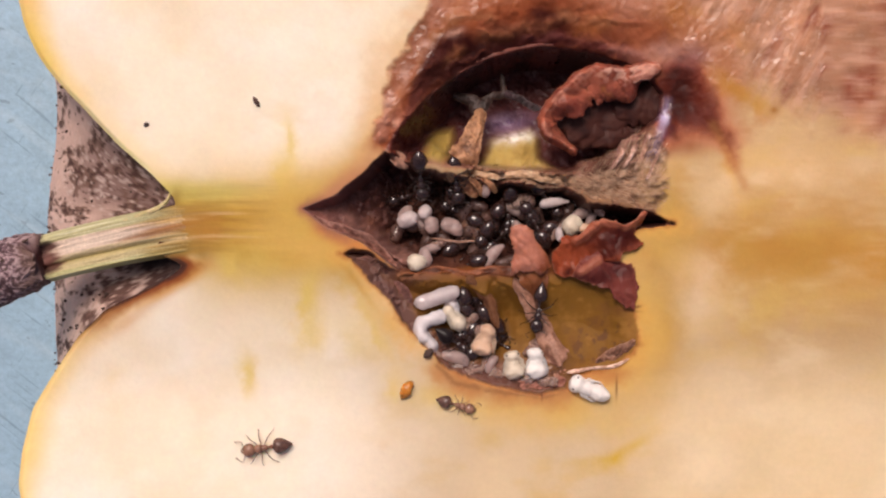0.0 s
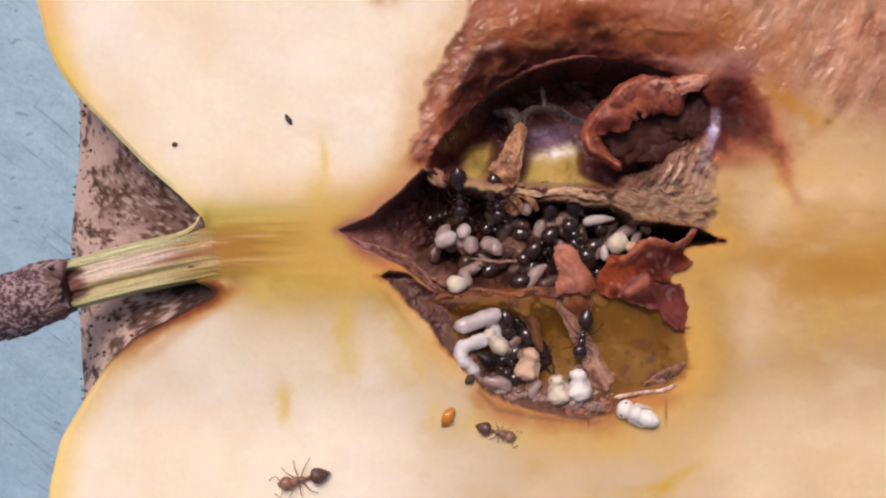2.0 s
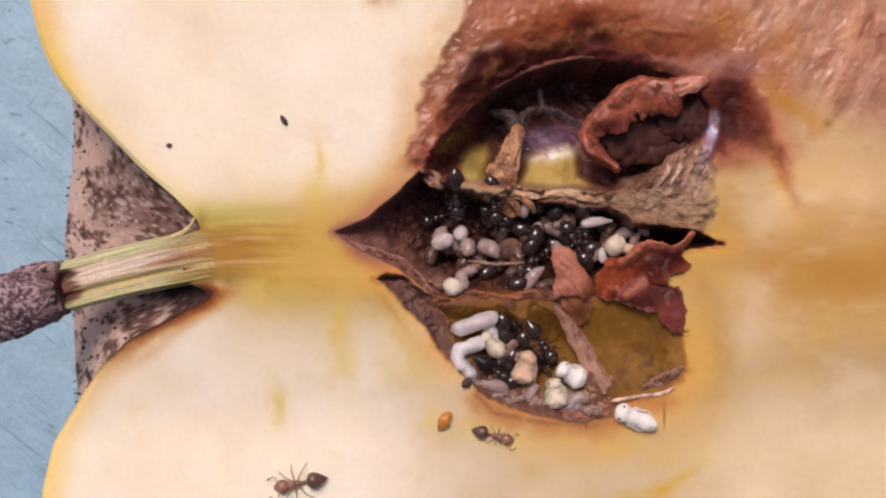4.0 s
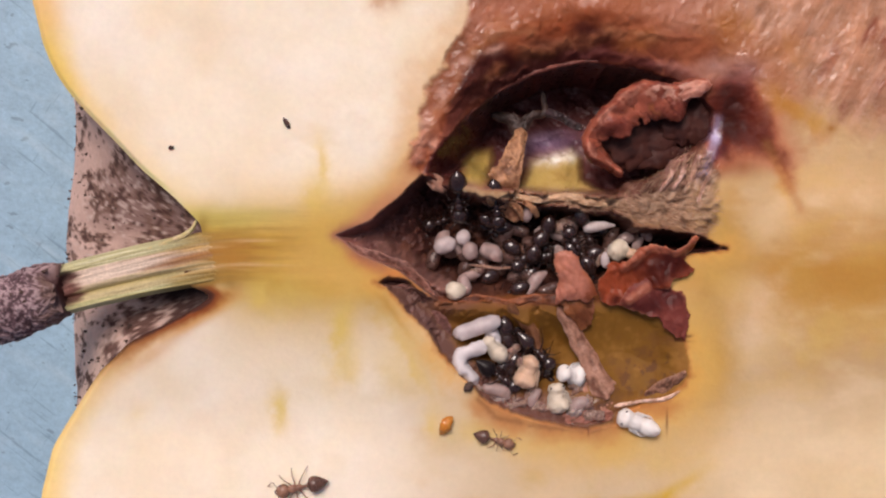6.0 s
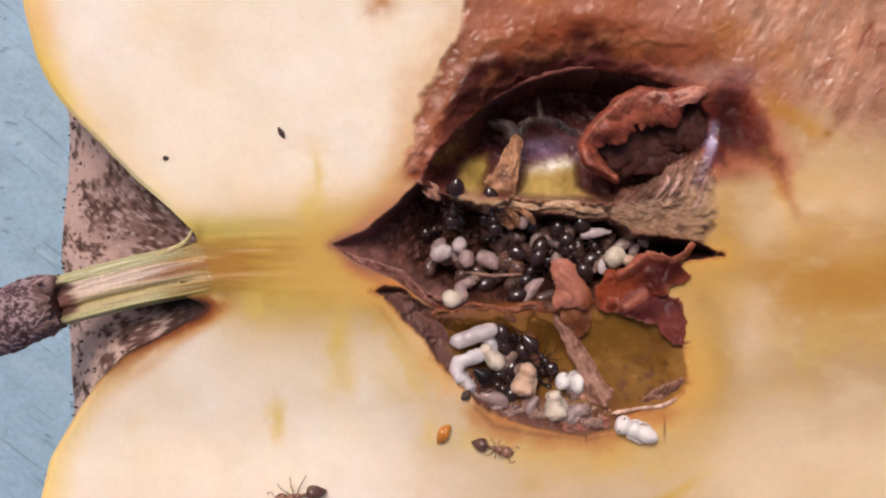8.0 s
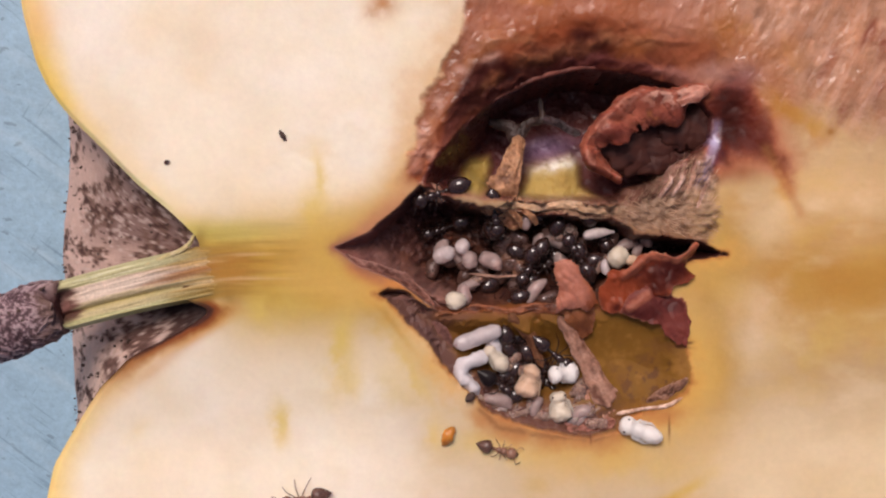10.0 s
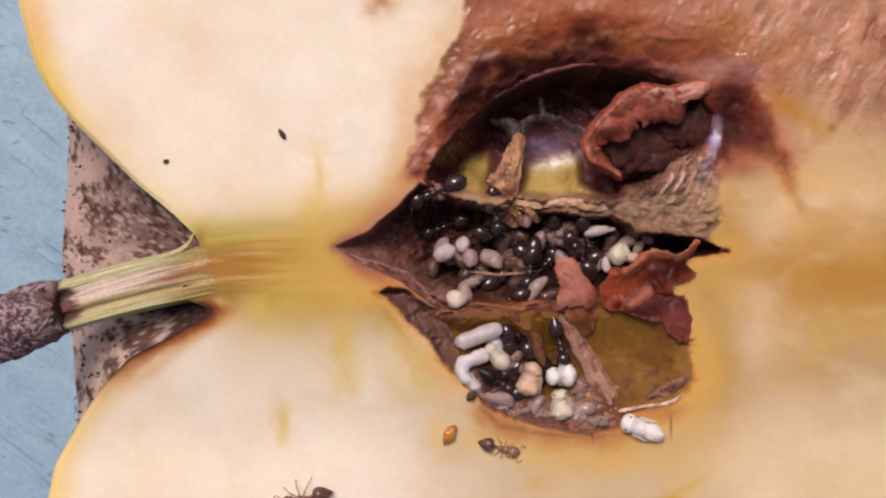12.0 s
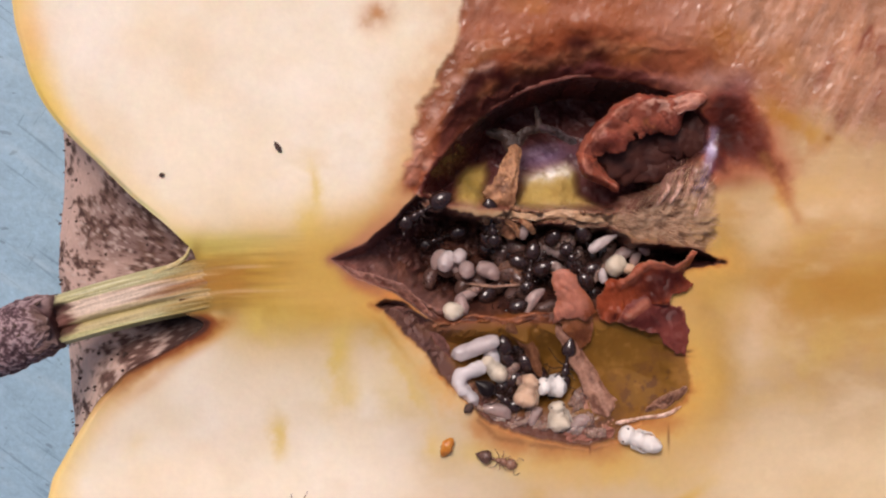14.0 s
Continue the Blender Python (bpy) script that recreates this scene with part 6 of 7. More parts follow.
def ant(name, shell, gaster_shell, legs_out=1.0, label="", group="", lift_tail=0.0, legs=None, stout=1.0):
    """One worker ant, 3.1 mm long, facing +x, its feet at z = 0."""
    base = tagged(new(name), label, "ant", group)
    head = shape("head", *lump((1.18, 0, 0.44), (0.42, 0.43, 0.33), 14, 18), shell, base)
    shape("mandible", *tube([(1.50, 0.14, 0.36), (1.64, 0.10, 0.33), (1.70, 0.02, 0.31)], [0.07, 0.06, 0.03], 6), shell, head)
    shape("mandible", *tube([(1.50, -0.14, 0.36), (1.64, -0.10, 0.33), (1.70, -0.02, 0.31)], [0.07, 0.06, 0.03], 6), shell, head)
    for y in (1, -1):
        shape("eye", *lump((1.24, 0.33 * y, 0.58), (0.09, 0.07, 0.07), 6, 8), EYE, head)
        shape("antenna", *tube(curve([(1.40, 0.12 * y, 0.55), (1.52, 0.45 * y, 0.72), (1.62, 0.66 * y, 0.70), (1.84, 0.60 * y, 0.45), (2.02, 0.50 * y, 0.25)], 14), np.interp(np.linspace(0, 1, 14), [0, 0.5, 0.75, 1], [0.024, 0.022, 0.026, 0.04]), 6), legs or LEG, base)
    shape("thorax", *join(lump((0.60, 0, 0.46), (0.30, 0.25 * stout, 0.25), 10, 14), lump((0.26, 0, 0.42), (0.28, 0.19 * stout, 0.20), 10, 14)), shell, base)
    shape("waist", *join(lump((-0.02, 0, 0.36), (0.14, 0.10, 0.12), 8, 10), lump((-0.22, 0, 0.40), (0.13, 0.13, 0.13), 8, 10)), shell, base)
    u = np.linspace(0, 1, 22)
    r = np.interp(u, [0, 0.03, 0.10, 0.22, 0.36, 0.55, 0.75, 0.90, 1], [0.02, 0.20, 0.36, 0.45, 0.46, 0.39, 0.25, 0.11, 0.01] if legs_out > 0.5 else [0.02, 0.20, 0.34, 0.44, 0.48, 0.47, 0.38, 0.23, 0.02]) * (1 + 0.012 * np.cos(u * 40))
    r = np.convolve(np.pad(r, 1, mode="edge"), (0.25, 0.5, 0.25), "valid") * stout
    v, f = tube(np.stack([-0.30 - 1.28 * u, np.zeros(22), 0.48 + 0 * u], 1), r, 20, 0.88)
    v[:, 2] += lift_tail * np.clip(-0.3 - v[:, 0], 0, 2)
    shape("gaster", v, f, gaster_shell, base, "glossy dark pointed abdomen")
    for y in (1, -1):
        for k in range(3):
            shape("leg", *tube(curve(leg_points(y, k, legs_out), 16), np.interp(np.linspace(0, 1, 16), [0, 0.25, 0.5, 0.8, 1], [0.042, 0.036, 0.026, 0.018, 0.013]), 6), legs or LEG, base)
    return base


def at(x, y, z, turn=0.0, pitch=0.0, lean=0.0):
    """A pose in millimetres over the cut face: turn about z, pitch nose down, lean to one side."""
    return Matrix.Translation((x * MM, y * MM, (FACE + z) * MM)) @ Euler((radians(lean), radians(pitch), radians(turn)), "XYZ").to_matrix().to_4x4()


WALKER = ant("ant", BROWN_SHELL, DARK_BROWN_SHELL, 0.92, "brown ant with a pointed abdomen walking on the cut flesh", "ants on the flesh", 0.0, BROWN_LEG, 1.1)
EDGE_ANT = ant("ant", BROWN_SHELL, DARK_BROWN_SHELL, 0.6, "small brown ant feeding at the edge of the hollow", "ants on the flesh", 0.0, BROWN_LEG, 1.15)
NURSE = ant("ant", CHITIN, CHITIN, 0.85, "dark glossy ant carrying a white pupa in the seed chamber", "ants in the hollow", 0.0, CHITIN)
CLIMBER = ant("ant", CHITIN, CHITIN, 0.5, "dark glossy ant at the upper edge of the hollow", "ants in the hollow", 0.0, CHITIN)
CROWD = ant("ant", CHITIN, CHITIN, 0.45, "dark glossy ant in the crowded hollow", "ants in the hollow", 0.0, CHITIN)
BLACK_TAIL = ant("ant", CHITIN, BLACK_SHELL, 0.7, "ant with a jet black pointed abdomen among the larvae", "ants in the hollow", 0.0, CHITIN)


def tail_at(x, y, z, turn, pitch=0.0, lean=0.0):
    """A pose for an ant whose abdomen is at x, y, z."""
    m = at(0, 0, 0, turn, pitch, lean)
    off = m.to_3x3() @ Vector((-0.95 * MM, 0, 0.45 * MM))
    m.translation = Vector((x * MM, y * MM, (FACE + z) * MM)) - off
    return m


CROWD_SPOTS = [
    (3.92, 2.28, -0.55, -80, 30), (2.32, 0.97, -3.2, 200, 10), (3.76, 0.60, -2.3, -30, 20), (4.55, 0.60, -2.6, 20, 0), (5.39, -0.66, -2.6, 150, 15),
    (6.77, -0.41, -2.3, 240, 0), (6.52, -1.34, -2.2, 230, 20), (7.65, 0.60, -2.2, 250, 25), (8.59, -0.97, -2.0, -60, 10), (9.35, -1.97, -1.6, 120, 0),
]
CROWD_SPOTS += [
    (3.80, -2.66, -2.4, 30, 25), (5.52, -3.29, -1.5, 200, 10), (9.15, 0.97, -1.9, 300, 15), (10.25, -0.03, -2.9, 20, 10), (4.61, -5.36, -1.0, -80, 10), (4.96, -8.03, -1.4, 95, 0), (5.34, -6.68, -1.7, -60, 5), (6.09, -5.42, -1.6, -110, 5), (5.25, -8.56, -1.7, 20, 5), (6.66, -7.18, -1.5, 130, 5), (5.56, -5.83, -2.0, 60, 5), (4.75, -6.15, -1.2, -70, 15), (5.85, -6.45, -1.3, 110, 5), (5.15, -7.35, -1.3, -120, 10), (4.45, -7.75, -1.3, 30, 5), (6.3, -7.9, -1.6, -30, 5),
    (6.18, -2.54, -2.9, 45, 5), (9.79, -1.28, -2.0, 200, 10),
]
CROWD.scale = (0.68, 0.68, 0.68)
crowd = [CROWD]
for k, spot in enumerate(CROWD_SPOTS):
    m = tail_at(*spot)
    if k == 0:
        CROWD.matrix_world = m
    else:
        crowd.append(copy_thing(CROWD, m))
BLACK_TAIL.matrix_world = tail_at(3.42, -7.55, -0.2, -35, 14)
for smaller, size in ((WALKER, 0.92), (EDGE_ANT, 0.74), (NURSE, 0.95), (CLIMBER, 1.12)):
    smaller.scale = (size, size, size)


# ---- brood: pupae and larvae ----
def pupa(skin, label, size=1.0, legs=True, eyes=True, long=1.0, wide=0.62, tail=0.66):
    """A naked ant pupa, 2.3 mm long, lying along x, its belly down: head, body and folded legs."""
    base = tagged(new("pupa"), label, "ant pupa", "ant brood")
    k = size
    u = np.linspace(-1.28, 1.22, 40)
    r = np.zeros(40)
    for cx, rx, ry in ((-0.60, 0.70, tail), (0.14, 0.50, 0.46), (0.76, 0.48, 0.54)):
        r = np.maximum(r, ry * np.sqrt(np.clip(1 - ((u - cx) / rx) ** 2, 0, 1)))
    r = np.convolve(np.pad(r, 2, mode="edge"), np.ones(5) / 5, "valid")
    r[0], r[-1] = 0.04, 0.04
    line = np.stack([u * k * long, 0.10 * k * (1 - long) * 3 * np.cos(u * 1.3), np.full(40, 0.52 * k) - 0.02 * k * np.cos(u * 2)], 1)
    v, f = tube(line, r * k, 24)
    v = v * (1 + (0.06 + 0.20 * (1 - long)) * fbm3(v[:, 0], v[:, 1], v[:, 2] + 7 * k, 0.6, int(k * 100), 3))[:, None]
    v = v * (1 + 0.035 * fbm3(v[:, 0], v[:, 1], v[:, 2], 0.2, 5 + int(k * 100), 2))[:, None]
    body = shape("body", v, f, skin, base)
    head = body
    if eyes:
        for y in (1, -1):
            shape("eye", *lump((0.86 * k * long, 0.36 * k * y, 0.86 * k), (0.07 * k, 0.06 * k, 0.05 * k), 6, 8), EYE, head)
    if legs:
        for y in (1, -1):
            for j in range(3):
                shape("folded_leg", *tube(curve([(0.40 * k - 0.17 * j * k, 0.34 * y * k, 0.70 * k), (0.22 * k - 0.2 * j * k, 0.54 * y * k, 0.62 * k), (-0.1 * k - 0.24 * j * k, (wide + 0.05 * j) * y * k, 0.42 * k), (-0.55 * k - 0.2 * j * k, (wide - 0.06 - 0.06 * j) * y * k, 0.26 * k)], 10), [0.055 * k] * 6 + [0.04 * k] * 4, 6), skin, base)
    return base


def larva(skin, label, length=1.4, width=0.5, bend=0.0, rings=0.012, taper=0.35, blunt=2.2):
    """A legless larva, banded and a little curved, lying along x."""
    u = np.linspace(-1, 1, 34)
    line = np.stack([u * length / 2, bend * (1 - u * u), np.full(34, width * 0.95)], 1)
    r = width * (1 - np.abs(u) ** blunt) ** 0.5 * (1 + rings * np.cos(u * 26)) * (1 - taper * (u + 1) / 2) + 0.02
    base = tagged(new("larva"), label, "ant larva", "ant brood")
    v, f = tube(line, r, 18)
    v = v * (1 + 0.16 * fbm3(v[:, 0] + length * 9, v[:, 1], v[:, 2], 0.6, int(length * 50)))[:, None]
    shape("body", v, f, skin, base)
    return base


def grub(points, widths, label):
    """A soft larva bent along points, in rounded lobes."""
    base = tagged(new("larva"), label, "ant larva", "ant brood")
    line = curve(points, 44)
    r = np.interp(np.linspace(0, 1, 44), np.linspace(0, 1, len(widths)), widths) * np.sqrt(np.clip(np.minimum(np.arange(44), 43 - np.arange(44)) / 5, 0.02, 1))
    v, f = tube(line, r, 18)
    bulge = fbm3(v[:, 0], v[:, 1], v[:, 2], 0.55, 150, 3)
    mid = np.repeat(line, 18, axis=0)
    v[:len(mid)] += (v[:len(mid)] - mid) * 0.28 * bulge[:len(mid), None]
    v[:, 2] += 0.03 * bulge
    shape("body", v, f, WHITE_GRUB, base, "", None, FACE)
    return base


def lay(ob, x, y, z, turn, pitch=0.0, lean=0.0):
    ob.matrix_world = at(x, y, z, turn, pitch, lean)
    return ob


lay(pupa(PUPA, "plump white pupa with dark eyes at the hollow's edge", 1.02, wide=0.44, tail=0.47), 11.86, -10.60, -0.26, 157)
CARRIED = pupa(PUPA, "white pupa carried by a dark ant", 0.92, True, True, 0.8)
lay(pupa(TAN, "tan pupa with dark eyes in the seed chamber", 0.98, True, True, 0.74), 5.90, -7.95, -1.0, 70)
lay(pupa(CREAM, "cream pupa with folded legs in the seed chamber", 0.96, True, True, 0.74), 7.55, -9.30, -0.9, 100)
lay(pupa(CREAM, "pale yellow pupa among larvae in the seed chamber", 0.7, True, False), 4.02, -6.61, -0.95, 130)
CAPSULE = lay(larva(CLEAR, "clear glassy capsule-shaped larva in the seed chamber", 2.6, 0.45, 0.0, 0.0, 0.0, 5.0), 2.95, -5.45, -1.0, 17)
v, f = lump((0.1, 0, 0.43), (0.82, 0.17, 0.16), 14, 14, 0, 0.5, 9)
shape("gut", v, f, MILKY, CAPSULE, "milky core seen through the clear skin")
grub([(3.71, -6.23, -0.75), (2.95, -6.64, -0.5), (2.20, -6.98, -0.4), (2.14, -7.55, -0.45), (2.58, -8.05, -0.5), (3.08, -8.68, -0.7)], [0.34, 0.42, 0.43, 0.45, 0.43, 0.28], "white larva curled into a hook at the chamber wall")
grub([(3.89, -5.51, -1.1), (3.93, -5.98, -0.95), (3.96, -6.48, -0.9)], [0.28, 0.36, 0.36], "stubby white larva in the seed chamber")
lay(larva(WAXY, "greyish waxy larva on the chamber floor", 1.6, 0.42, 0.2), 4.15, -9.12, -1.0, -20)
lay(larva(WAXY, "greyish waxy larva on the chamber floor", 1.5, 0.40, 0.2), 8.87, -9.83, -1.0, 15)
lay(larva(WAXY, "greyish waxy larva on the chamber floor", 1.2, 0.36, 0.2), 6.35, -9.44, -1.1, 60)
BROOD = lay(larva(MILKY, "milky white rounded larva in the hollow", 1.25, 0.48, 0.05, 0.0, 0.1), 1.26, -0.91, -2.6, 20)
lay(larva(MILKY, "milky white rounded larva in the hollow", 0.95, 0.42, 0.0, 0.0, 0.1), 2.32, -0.41, -2.5, 60)
lay(larva(WAXY, "pinkish grey waxy larva in the hollow", 1.0, 0.47, 0.0, 0.0, 0.1), 2.70, -1.19, -2.5, 100)
lay(larva(WAXY, "pinkish grey waxy larva in the hollow", 1.5, 0.52, 0.1), 3.89, -1.38, -2.8, -30)
lay(larva(CREAM, "cream round larva in the hollow", 1.1, 0.55, 0.0, 0.0, 0.0), 1.82, -3.41, -1.3, 70)
lay(larva(WAXY, "small waxy larva in the hollow", 1.3, 0.30, 0.15), 2.64, -2.78, -2.2, 20)
lay(larva(WAXY, "curled waxy larva by the torn membrane", 1.2, 0.36, 0.25), 6.14, 1.03, -2.1, 70)
PALE_LARVA = lay(larva(MILKY, "pale pointed larva in the hollow", 1.8, 0.38, 0.1, 0.01, 0.6), 9.97, 0.16, -2.3, 8)
lay(larva(CREAM, "round pale yellow larva half hidden behind a flake", 1.25, 0.56, 0.0, 0.0, 0.0), 11.04, -1.10, -2.1, 40)
lay(larva(WAXY, "small waxy larva by the flake", 0.9, 0.30, 0.1), 12.30, -0.78, -2.2, 60)
lay(larva(WAXY, "small waxy larva by the flake", 0.8, 0.28, 0.0), 12.68, -0.28, -2.2, 150)
lay(larva(MILKY, "small milky larva by the flake", 0.9, 0.28, 0.1), 10.35, -1.66, -1.6, 100)
lay(larva(TAN, "small tan larva by the flake", 0.8, 0.34, 0.0), 11.80, -1.28, -1.8, 10)
lay(larva(WAXY, "waxy larva beside the flake", 1.3, 0.38, 0.1), 11.73, -0.50, -2.6, 20)
lay(larva(WAXY, "pale waxy larva beside the flake", 1.8, 0.42, 0.2), 6.40, -3.10, -2.0, 50)
lay(larva(DUSKY, "dusky larva in the dark of the hollow", 1.5, 0.42, 0.2), 8.37, -0.28, -3.2, 140)
lay(larva(DUSKY, "dusky larva in the dark of the hollow", 1.5, 0.42, 0.2), 4.77, -0.19, -3.5, 50)


def brood_mass():
    """More larvae packed between the ants."""
    rng = random.Random(12)
    kinds = [larva(WAXY, "brownish translucent larva packed among the ants", 1.3, 0.40, 0.12), larva(MILKY, "milky larva packed among the ants", 1.0, 0.36, 0.1),
             larva(DUSKY, "dusky brown larva packed among the ants", 1.5, 0.42, 0.2), larva(DUSKY, "dusky brown larva packed among the ants", 1.1, 0.44, 0.1)]
    spots = []
    while len(spots) < 30:
        x, y = rng.uniform(0.70, 13.19), rng.uniform(-3.63, 1.46)
        if float(inside(np.array([x]), np.array([y]), MIDDLE)[0]) > 0.7 and not (x < 3.50 and y > -0.40) and all(math.hypot(x - a, y - b) > 0.62 for a, b in spots):
            spots.append((x, y))
    for k, (x, y) in enumerate(spots):
        m = at(x, y, max(-3.2, ground(x, y) + rng.uniform(0.0, 0.35)), rng.uniform(0, 360), rng.uniform(-25, 25), rng.uniform(-20, 20))
        kind = (2, 3, 2, 3, 2, 0)[k % 6]
        if k < 4:
            kinds[k].matrix_world = m
        else:
            copy_thing(kinds[kind], m)


brood_mass()


def shed_skin(x, y, z, radii, turn, skin, seed, label="crumpled translucent shed skin on the chamber floor"):
    """A small crumpled sac."""
    v, f = lump((0, 0, 0), radii, 20, 24)
    v = v * (1 + 0.55 * fbm3(v[:, 0], v[:, 1], v[:, 2], 0.5, seed, 3) + 0.25 * fbm3(v[:, 0], v[:, 1], v[:, 2], 0.18, seed + 1, 2))[:, None]
    ob = tagged(shape("shed_skin", v, f, skin), label, "shed skin", "ant brood")
    return lay(ob, x, y, z, turn)


SHED = material("shed_skin", (0.46, 0.31, 0.25), shine=0.4, rough=0.25, vary=0.35, grain=0.2, bump=0.02, scatter=0.4, scatter_mm=0.5, fine=0.15, transmission=0.3, ior=1.15, dark=(0.22, 0.12, 0.10), patch=0.5)
PALE_SHED = material("pale_shed_skin", (0.62, 0.50, 0.45), shine=0.4, rough=0.22, vary=0.3, grain=0.2, bump=0.02, scatter=0.4, scatter_mm=0.5, fine=0.15, transmission=0.3, ior=1.15, dark=(0.40, 0.27, 0.24), patch=0.5)
for k, (x, y, z, a, b, turn, pale) in enumerate(((3.6, -9.0, -0.75, 0.75, 0.32, -35, 0), (4.5, -9.35, -0.8, 0.7, 0.38, -20, 1), (5.3, -9.75, -0.7, 0.6, 0.35, 10, 0), (5.9, -9.3, -0.9, 0.55, 0.35, 70, 0), (6.5, -9.9, -0.65, 0.6, 0.32, -10, 0),
                                                 (8.4, -10.1, -0.6, 0.6, 0.4, 20, 1), (9.1, -9.7, -0.6, 0.55, 0.42, 60, 0), (9.7, -10.3, -0.45, 0.5, 0.35, 0, 0), (8.7, -8.6, -0.95, 0.65, 0.5, 80, 0), (2.7, -2.6, -2.0, 0.7, 0.35, 25, 0),
                                                 (10.2, -1.5, -2.0, 0.6, 0.45, 30, 0), (8.2, 0.3, -2.4, 0.6, 0.4, 10, 0), (5.6, -7.4, -1.0, 0.5, 0.4, 50, 0), (3.9, -5.9, -1.1, 0.5, 0.4, 90, 1), (4.95, -6.9, -1.1, 0.45, 0.4, 40, 0))):
    shed_skin(x, y, z, (a, b, 0.3), turn, PALE_SHED if pale else SHED, 300 + 5 * k, "crumpled pale shed skin among the brood" if pale else "crumpled brownish shed skin among the brood")


# ---- specks ----
def speck(name, skin, x, y, radii, turn, label, category, seed):
    v, f = lump((0, 0, radii[2] * 0.8), radii, 10, 12, 0.2, 0.5, seed)
    ob = shape(name, v, f, skin)
    ob.matrix_world = at(x, y, ground(x, y), turn)
    return tagged(ob, label, category)


speck("amber_grain", AMBER, 1.29, -10.75, (0.52, 0.34, 0.28), 58, "shiny amber orange grain on the flesh", "insect egg", 5)
speck("dirt_speck", SOIL, -7.51, 5.79, (0.30, 0.14, 0.11), -58, "small dark speck of dirt on the flesh", "dirt", 6)
speck("dirt_speck", SOIL, -13.81, 4.41, (0.14, 0.12, 0.10), 20, "tiny dark speck of dirt on the flesh", "dirt", 7)
speck("dirt_speck", SOIL, 2.52, -8.65, (0.30, 0.22, 0.25), 40, "small brown crumb at the hollow's edge", "dirt", 8)


def crumbs():
    """Soil crumbs on the stem's bark and in the stem bowl."""
    rng = random.Random(4)
    verts, faces = [], []

    def crumb(p, r):
        n = len(verts)
        v, f = lump((0, 0, 0), (r * rng.uniform(0.8, 1.3), r, r * rng.uniform(0.7, 1.1)), 5, 7, 0, 1.4, rng.randrange(90))
        verts.extend((v + p).tolist())
        faces.extend([tuple(i + n for i in q) for q in f])

    for _ in range(120):
        a = rng.uniform(0.03, 0.97) * math.pi
        r = rng.uniform(1.5, 14.0) ** 1.0
        lobe = np.interp(r, RADII, SHOULDER_UP if a < math.pi / 2 else SHOULDER_LOW)
        dip = float(bed_share(a, r))
        x = lobe * (1 - dip) + np.interp(r, RADII, SHOULDER_BED) * dip
        crumb(np.array([x - 0.06, AXIS + r * math.cos(a), -r * math.sin(a) - 0.02]), rng.choice((0.035, 0.045, 0.06, 0.09)))
    for _ in range(70):
        f = rng.random()
        a = rng.uniform(0, 2 * math.pi)
        p = np.array([-25.09, -5.19, -0.1]) * (1 - f) + np.array([-19.58, -3.36, 0.05]) * f
        crumb(p + 1.72 * np.array([0.29 * math.cos(a), 0.95 * math.cos(a), math.sin(a)]), rng.choice((0.05, 0.06, 0.08, 0.11)))
    ob = shape("soil_crumbs", verts, faces, SOIL, None, "", None, FACE)
    return tagged(ob, "dark soil crumbs on the stem and in the stem bowl", "soil", kind="stuff")


crumbs()


# ---- what moves ----
def wiggle(ob, pivot, seed, size):
    """Small turns of a feeler about its root."""
    rng = random.Random(seed)
    there, back_again = Matrix.Translation(Vector(pivot) * MM), Matrix.Translation(Vector(pivot) * -MM)
    walk(ob, [(0.5 * k, there @ Euler([radians(rng.uniform(-size, size)) for _ in range(3)]).to_matrix().to_4x4() @ back_again) for k in range(29)])


def fidget(ob, seed, reach, turn):
    """An ant that shifts about one place."""
    rng = random.Random(seed)
    home = ob.matrix_basis.copy()
    rows = []
    for k in range(15):
        off = Matrix.Translation([rng.uniform(-reach, reach) * MM for _ in range(2)] + [0])
        rows.append((1.0 * k, off @ home @ pose(0, 0, 0, 0, 0, rng.uniform(-turn, turn))))
    walk(ob, rows)


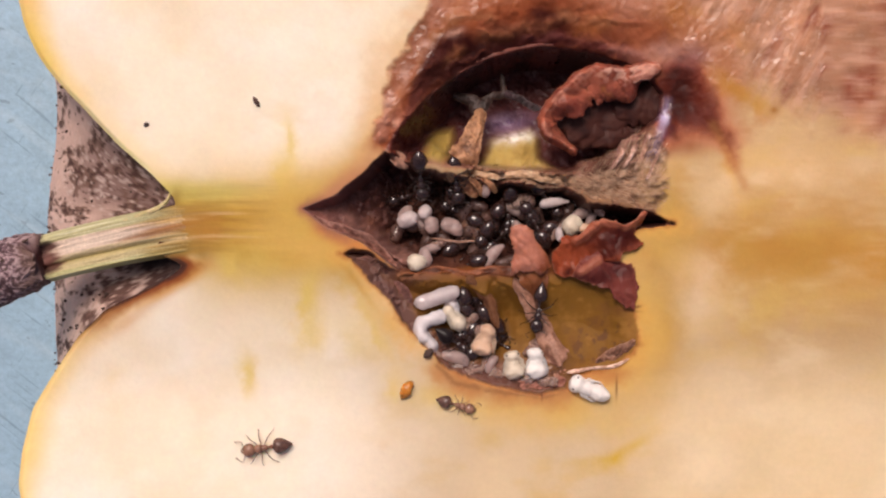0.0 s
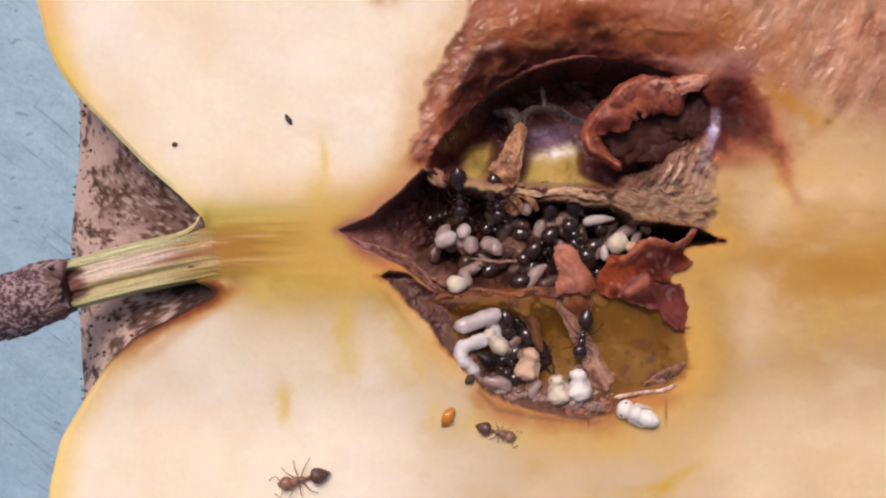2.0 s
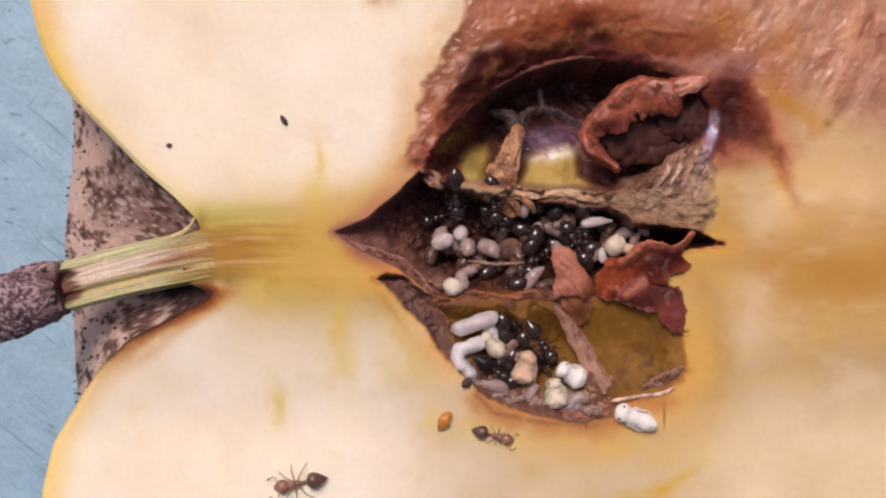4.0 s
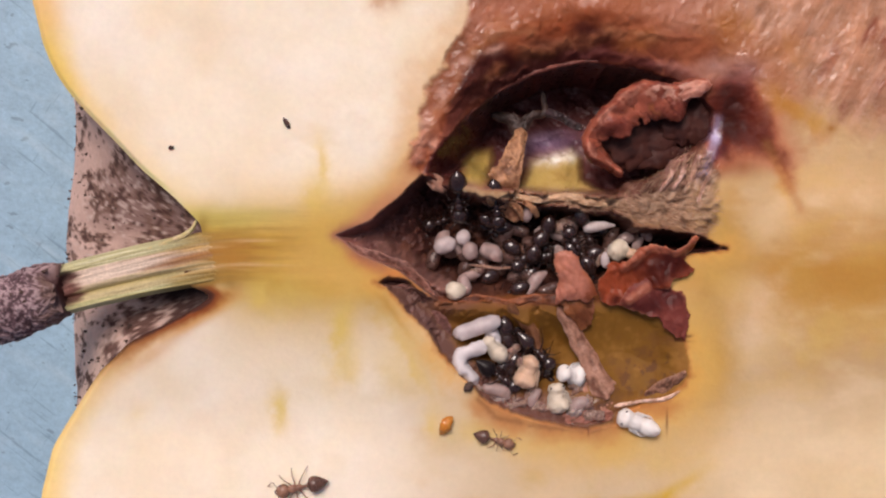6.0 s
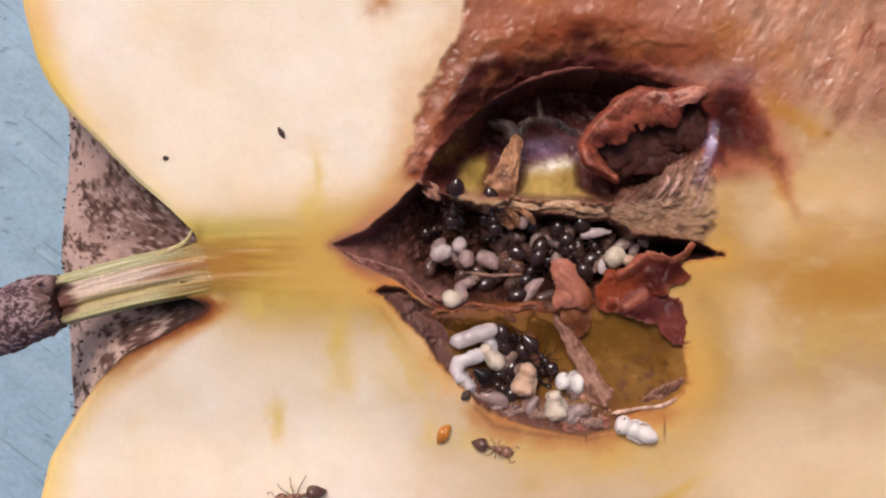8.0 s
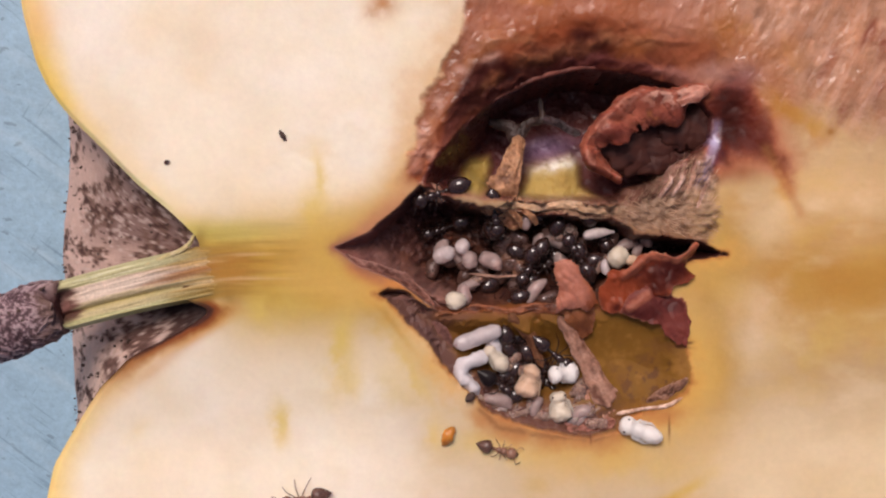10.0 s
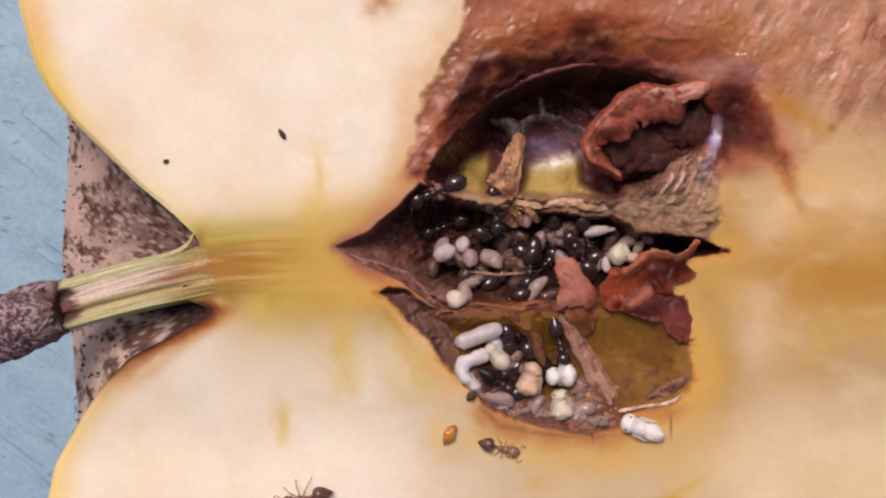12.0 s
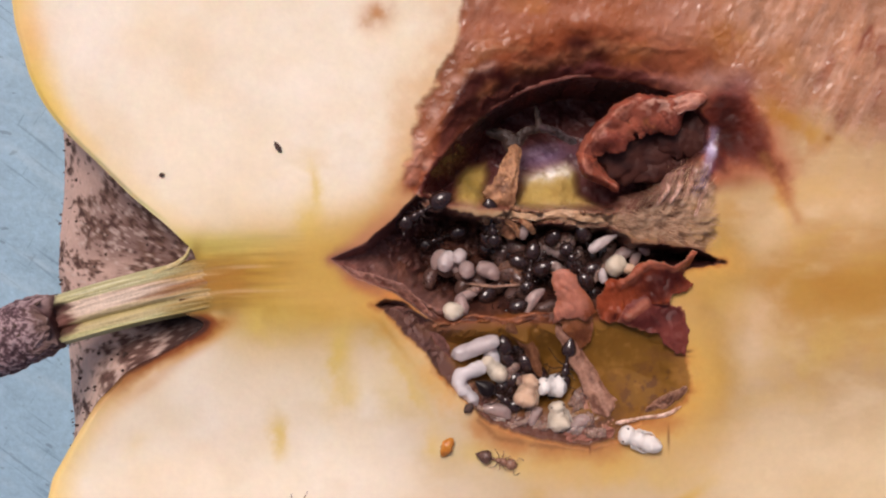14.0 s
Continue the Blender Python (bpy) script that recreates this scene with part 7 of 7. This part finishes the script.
def motions():
    # the ant with the pupa turns in the lower chamber
    walk(NURSE, [
        (0, tail_at(9.06, -4.98, 0.10, -96, 10)),
        (0.5, tail_at(9.03, -4.96, 0.10, -97, 10)),
        (1.0, tail_at(9.17, -5.18, 0.10, -97, 10)),
        (1.5, tail_at(9.03, -5.21, 0.10, -98, 10)),
        (2.0, tail_at(9.04, -5.14, 0.10, -99, 10)),
        (2.5, tail_at(8.22, -4.89, 0.10, -83, 10)),
        (3.0, tail_at(6.40, -5.34, -0.55, -57, 10)),
        (5.5, tail_at(5.98, -5.83, -0.55, -55, 10)),
        (6.0, tail_at(5.65, -6.05, -0.55, -45, 10)),
        (6.5, tail_at(5.68, -5.86, -0.55, -50, 10)),
        (7.0, tail_at(5.74, -5.86, -0.55, -50, 10)),
        (7.5, tail_at(6.03, -5.91, -0.55, -49, 10)),
        (8.0, tail_at(6.07, -5.78, -0.55, -50, 10)),
        (10.5, tail_at(6.52, -5.74, -0.55, -40, 10)),
        (11.0, tail_at(6.57, -5.76, -0.55, -44, 10)),
        (11.5, tail_at(6.91, -5.31, -0.55, -58, 10)),
        (12.0, tail_at(7.27, -4.93, -0.55, -76, 10)),
        (12.5, tail_at(7.79, -4.90, -0.55, -80, 10)),
        (13.0, tail_at(7.75, -5.37, -0.55, -81, 10)),
        (13.5, tail_at(7.94, -5.53, -0.55, -88, 10)),
        (14.0, tail_at(8.22, -5.43, -0.55, -99, 10)),
    ])
    walk(CARRIED, [
        (0, at(8.87, -9.22, -0.85, 95)),
        (0.5, at(8.77, -9.09, -0.85, 95)),
        (1, at(8.80, -9.17, -0.85, 92)),
        (1.5, at(8.62, -9.14, -0.85, 92)),
        (2, at(8.73, -9.06, -0.85, 95)),
        (2.5, at(8.57, -9.04, -0.85, 105)),
        (3, at(8.40, -8.68, -0.85, 125)),
        (5.5, at(8.29, -8.03, -1.2, 165, -32)),
        (6, at(8.09, -7.96, -1.2, 170, -32)),
        (6.5, at(8.02, -8.18, -1.2, 175, -32)),
        (7, at(7.99, -8.13, -1.2, 170, -32)),
        (7.5, at(8.05, -8.10, -1.2, 160, -32)),
        (8, at(8.17, -7.99, -1.2, 170, -32)),
        (10.5, at(7.45, -7.48, -1.2, 185, -32)),
        (11, at(7.53, -7.51, -1.2, 180, -32)),
        (12, at(7.33, -7.73, -1.2, 178, -32)),
        (12.5, at(7.13, -7.44, -1.2, 175, -32)),
        (13, at(7.05, -7.53, -1.2, 175, -32)),
        (14, at(6.95, -7.63, -1.2, 175, -32)),
    ])
    # two ants on the flesh
    walk(WALKER, [
        (0, tail_at(-5.72, -13.96, 0.36, -171)),
        (0.5, tail_at(-5.81, -13.97, 0.36, -169)),
        (1.0, tail_at(-5.67, -14.03, 0.36, -167)),
        (1.5, tail_at(-5.72, -13.90, 0.36, -165)),
        (3.0, tail_at(-5.63, -13.95, 0.36, -169)),
        (6.5, tail_at(-5.61, -13.90, 0.36, -167)),
        (8.0, tail_at(-5.58, -13.89, 0.36, -168)),
        (11.0, tail_at(-5.58, -13.82, 0.36, -167)),
        (14.0, tail_at(-5.69, -13.90, 0.36, -167)),
    ])
    walk(EDGE_ANT, [
        (0, tail_at(3.20, -11.33, 0.30, -16)),
        (1.5, tail_at(3.05, -11.27, 0.30, -19)),
        (3.0, tail_at(3.00, -11.30, 0.30, -16)),
        (14.0, tail_at(3.05, -11.22, 0.30, -18)),
    ])
    # the ant at the upper edge turns outwards
    walk(CLIMBER, [
        (0, tail_at(1.90, 2.46, -0.35, -84, 38)),
        (3.0, tail_at(1.90, 2.54, -0.35, -84, 38)),
        (6.5, tail_at(1.89, 2.60, -0.35, -86, 38)),
        (8.0, tail_at(2.00, 2.69, -0.35, -96, 38)),
        (10.5, tail_at(1.89, 2.92, -0.50, -166, 12)),
        (11.0, tail_at(1.83, 2.93, -0.50, -165, 12)),
        (12.5, tail_at(1.68, 2.92, -0.50, -154, 12)),
        (14.0, tail_at(1.19, 2.71, -0.50, -150, 12)),
    ])
    # a larva is tipped over
    walk(BROOD, [(0.0, at(1.26, -0.91, -2.6, 20)), (12.2, at(1.26, -0.91, -2.6, 22)), (13.0, at(1.55, -0.77, -2.6, 58)), (14.0, at(1.60, -0.69, -2.6, 56))])
    walk(PALE_LARVA, [(0.0, at(9.97, 0.16, -2.3, 8)), (12.2, at(9.97, 0.16, -2.3, 8)), (13.0, at(10.07, 0.05, -1.9, 26)), (14.0, at(10.30, 0.12, -1.9, 30))])
    for k in (2, 3, 4, 5, 6, 7, 8, 12, 13, 18):
        fidget(crowd[k], 200 + k, 0.35, 22)
    for owner, seed in ((WALKER, 31), (NURSE, 33), (CLIMBER, 35)):
        feelers = [o for o in owner.children if o.name.startswith("antenna")]
        for k, feeler in enumerate(feelers):
            wiggle(feeler, (1.40, 0.12 * (1 - 2 * k), 0.55), seed + k, 14)


motions()
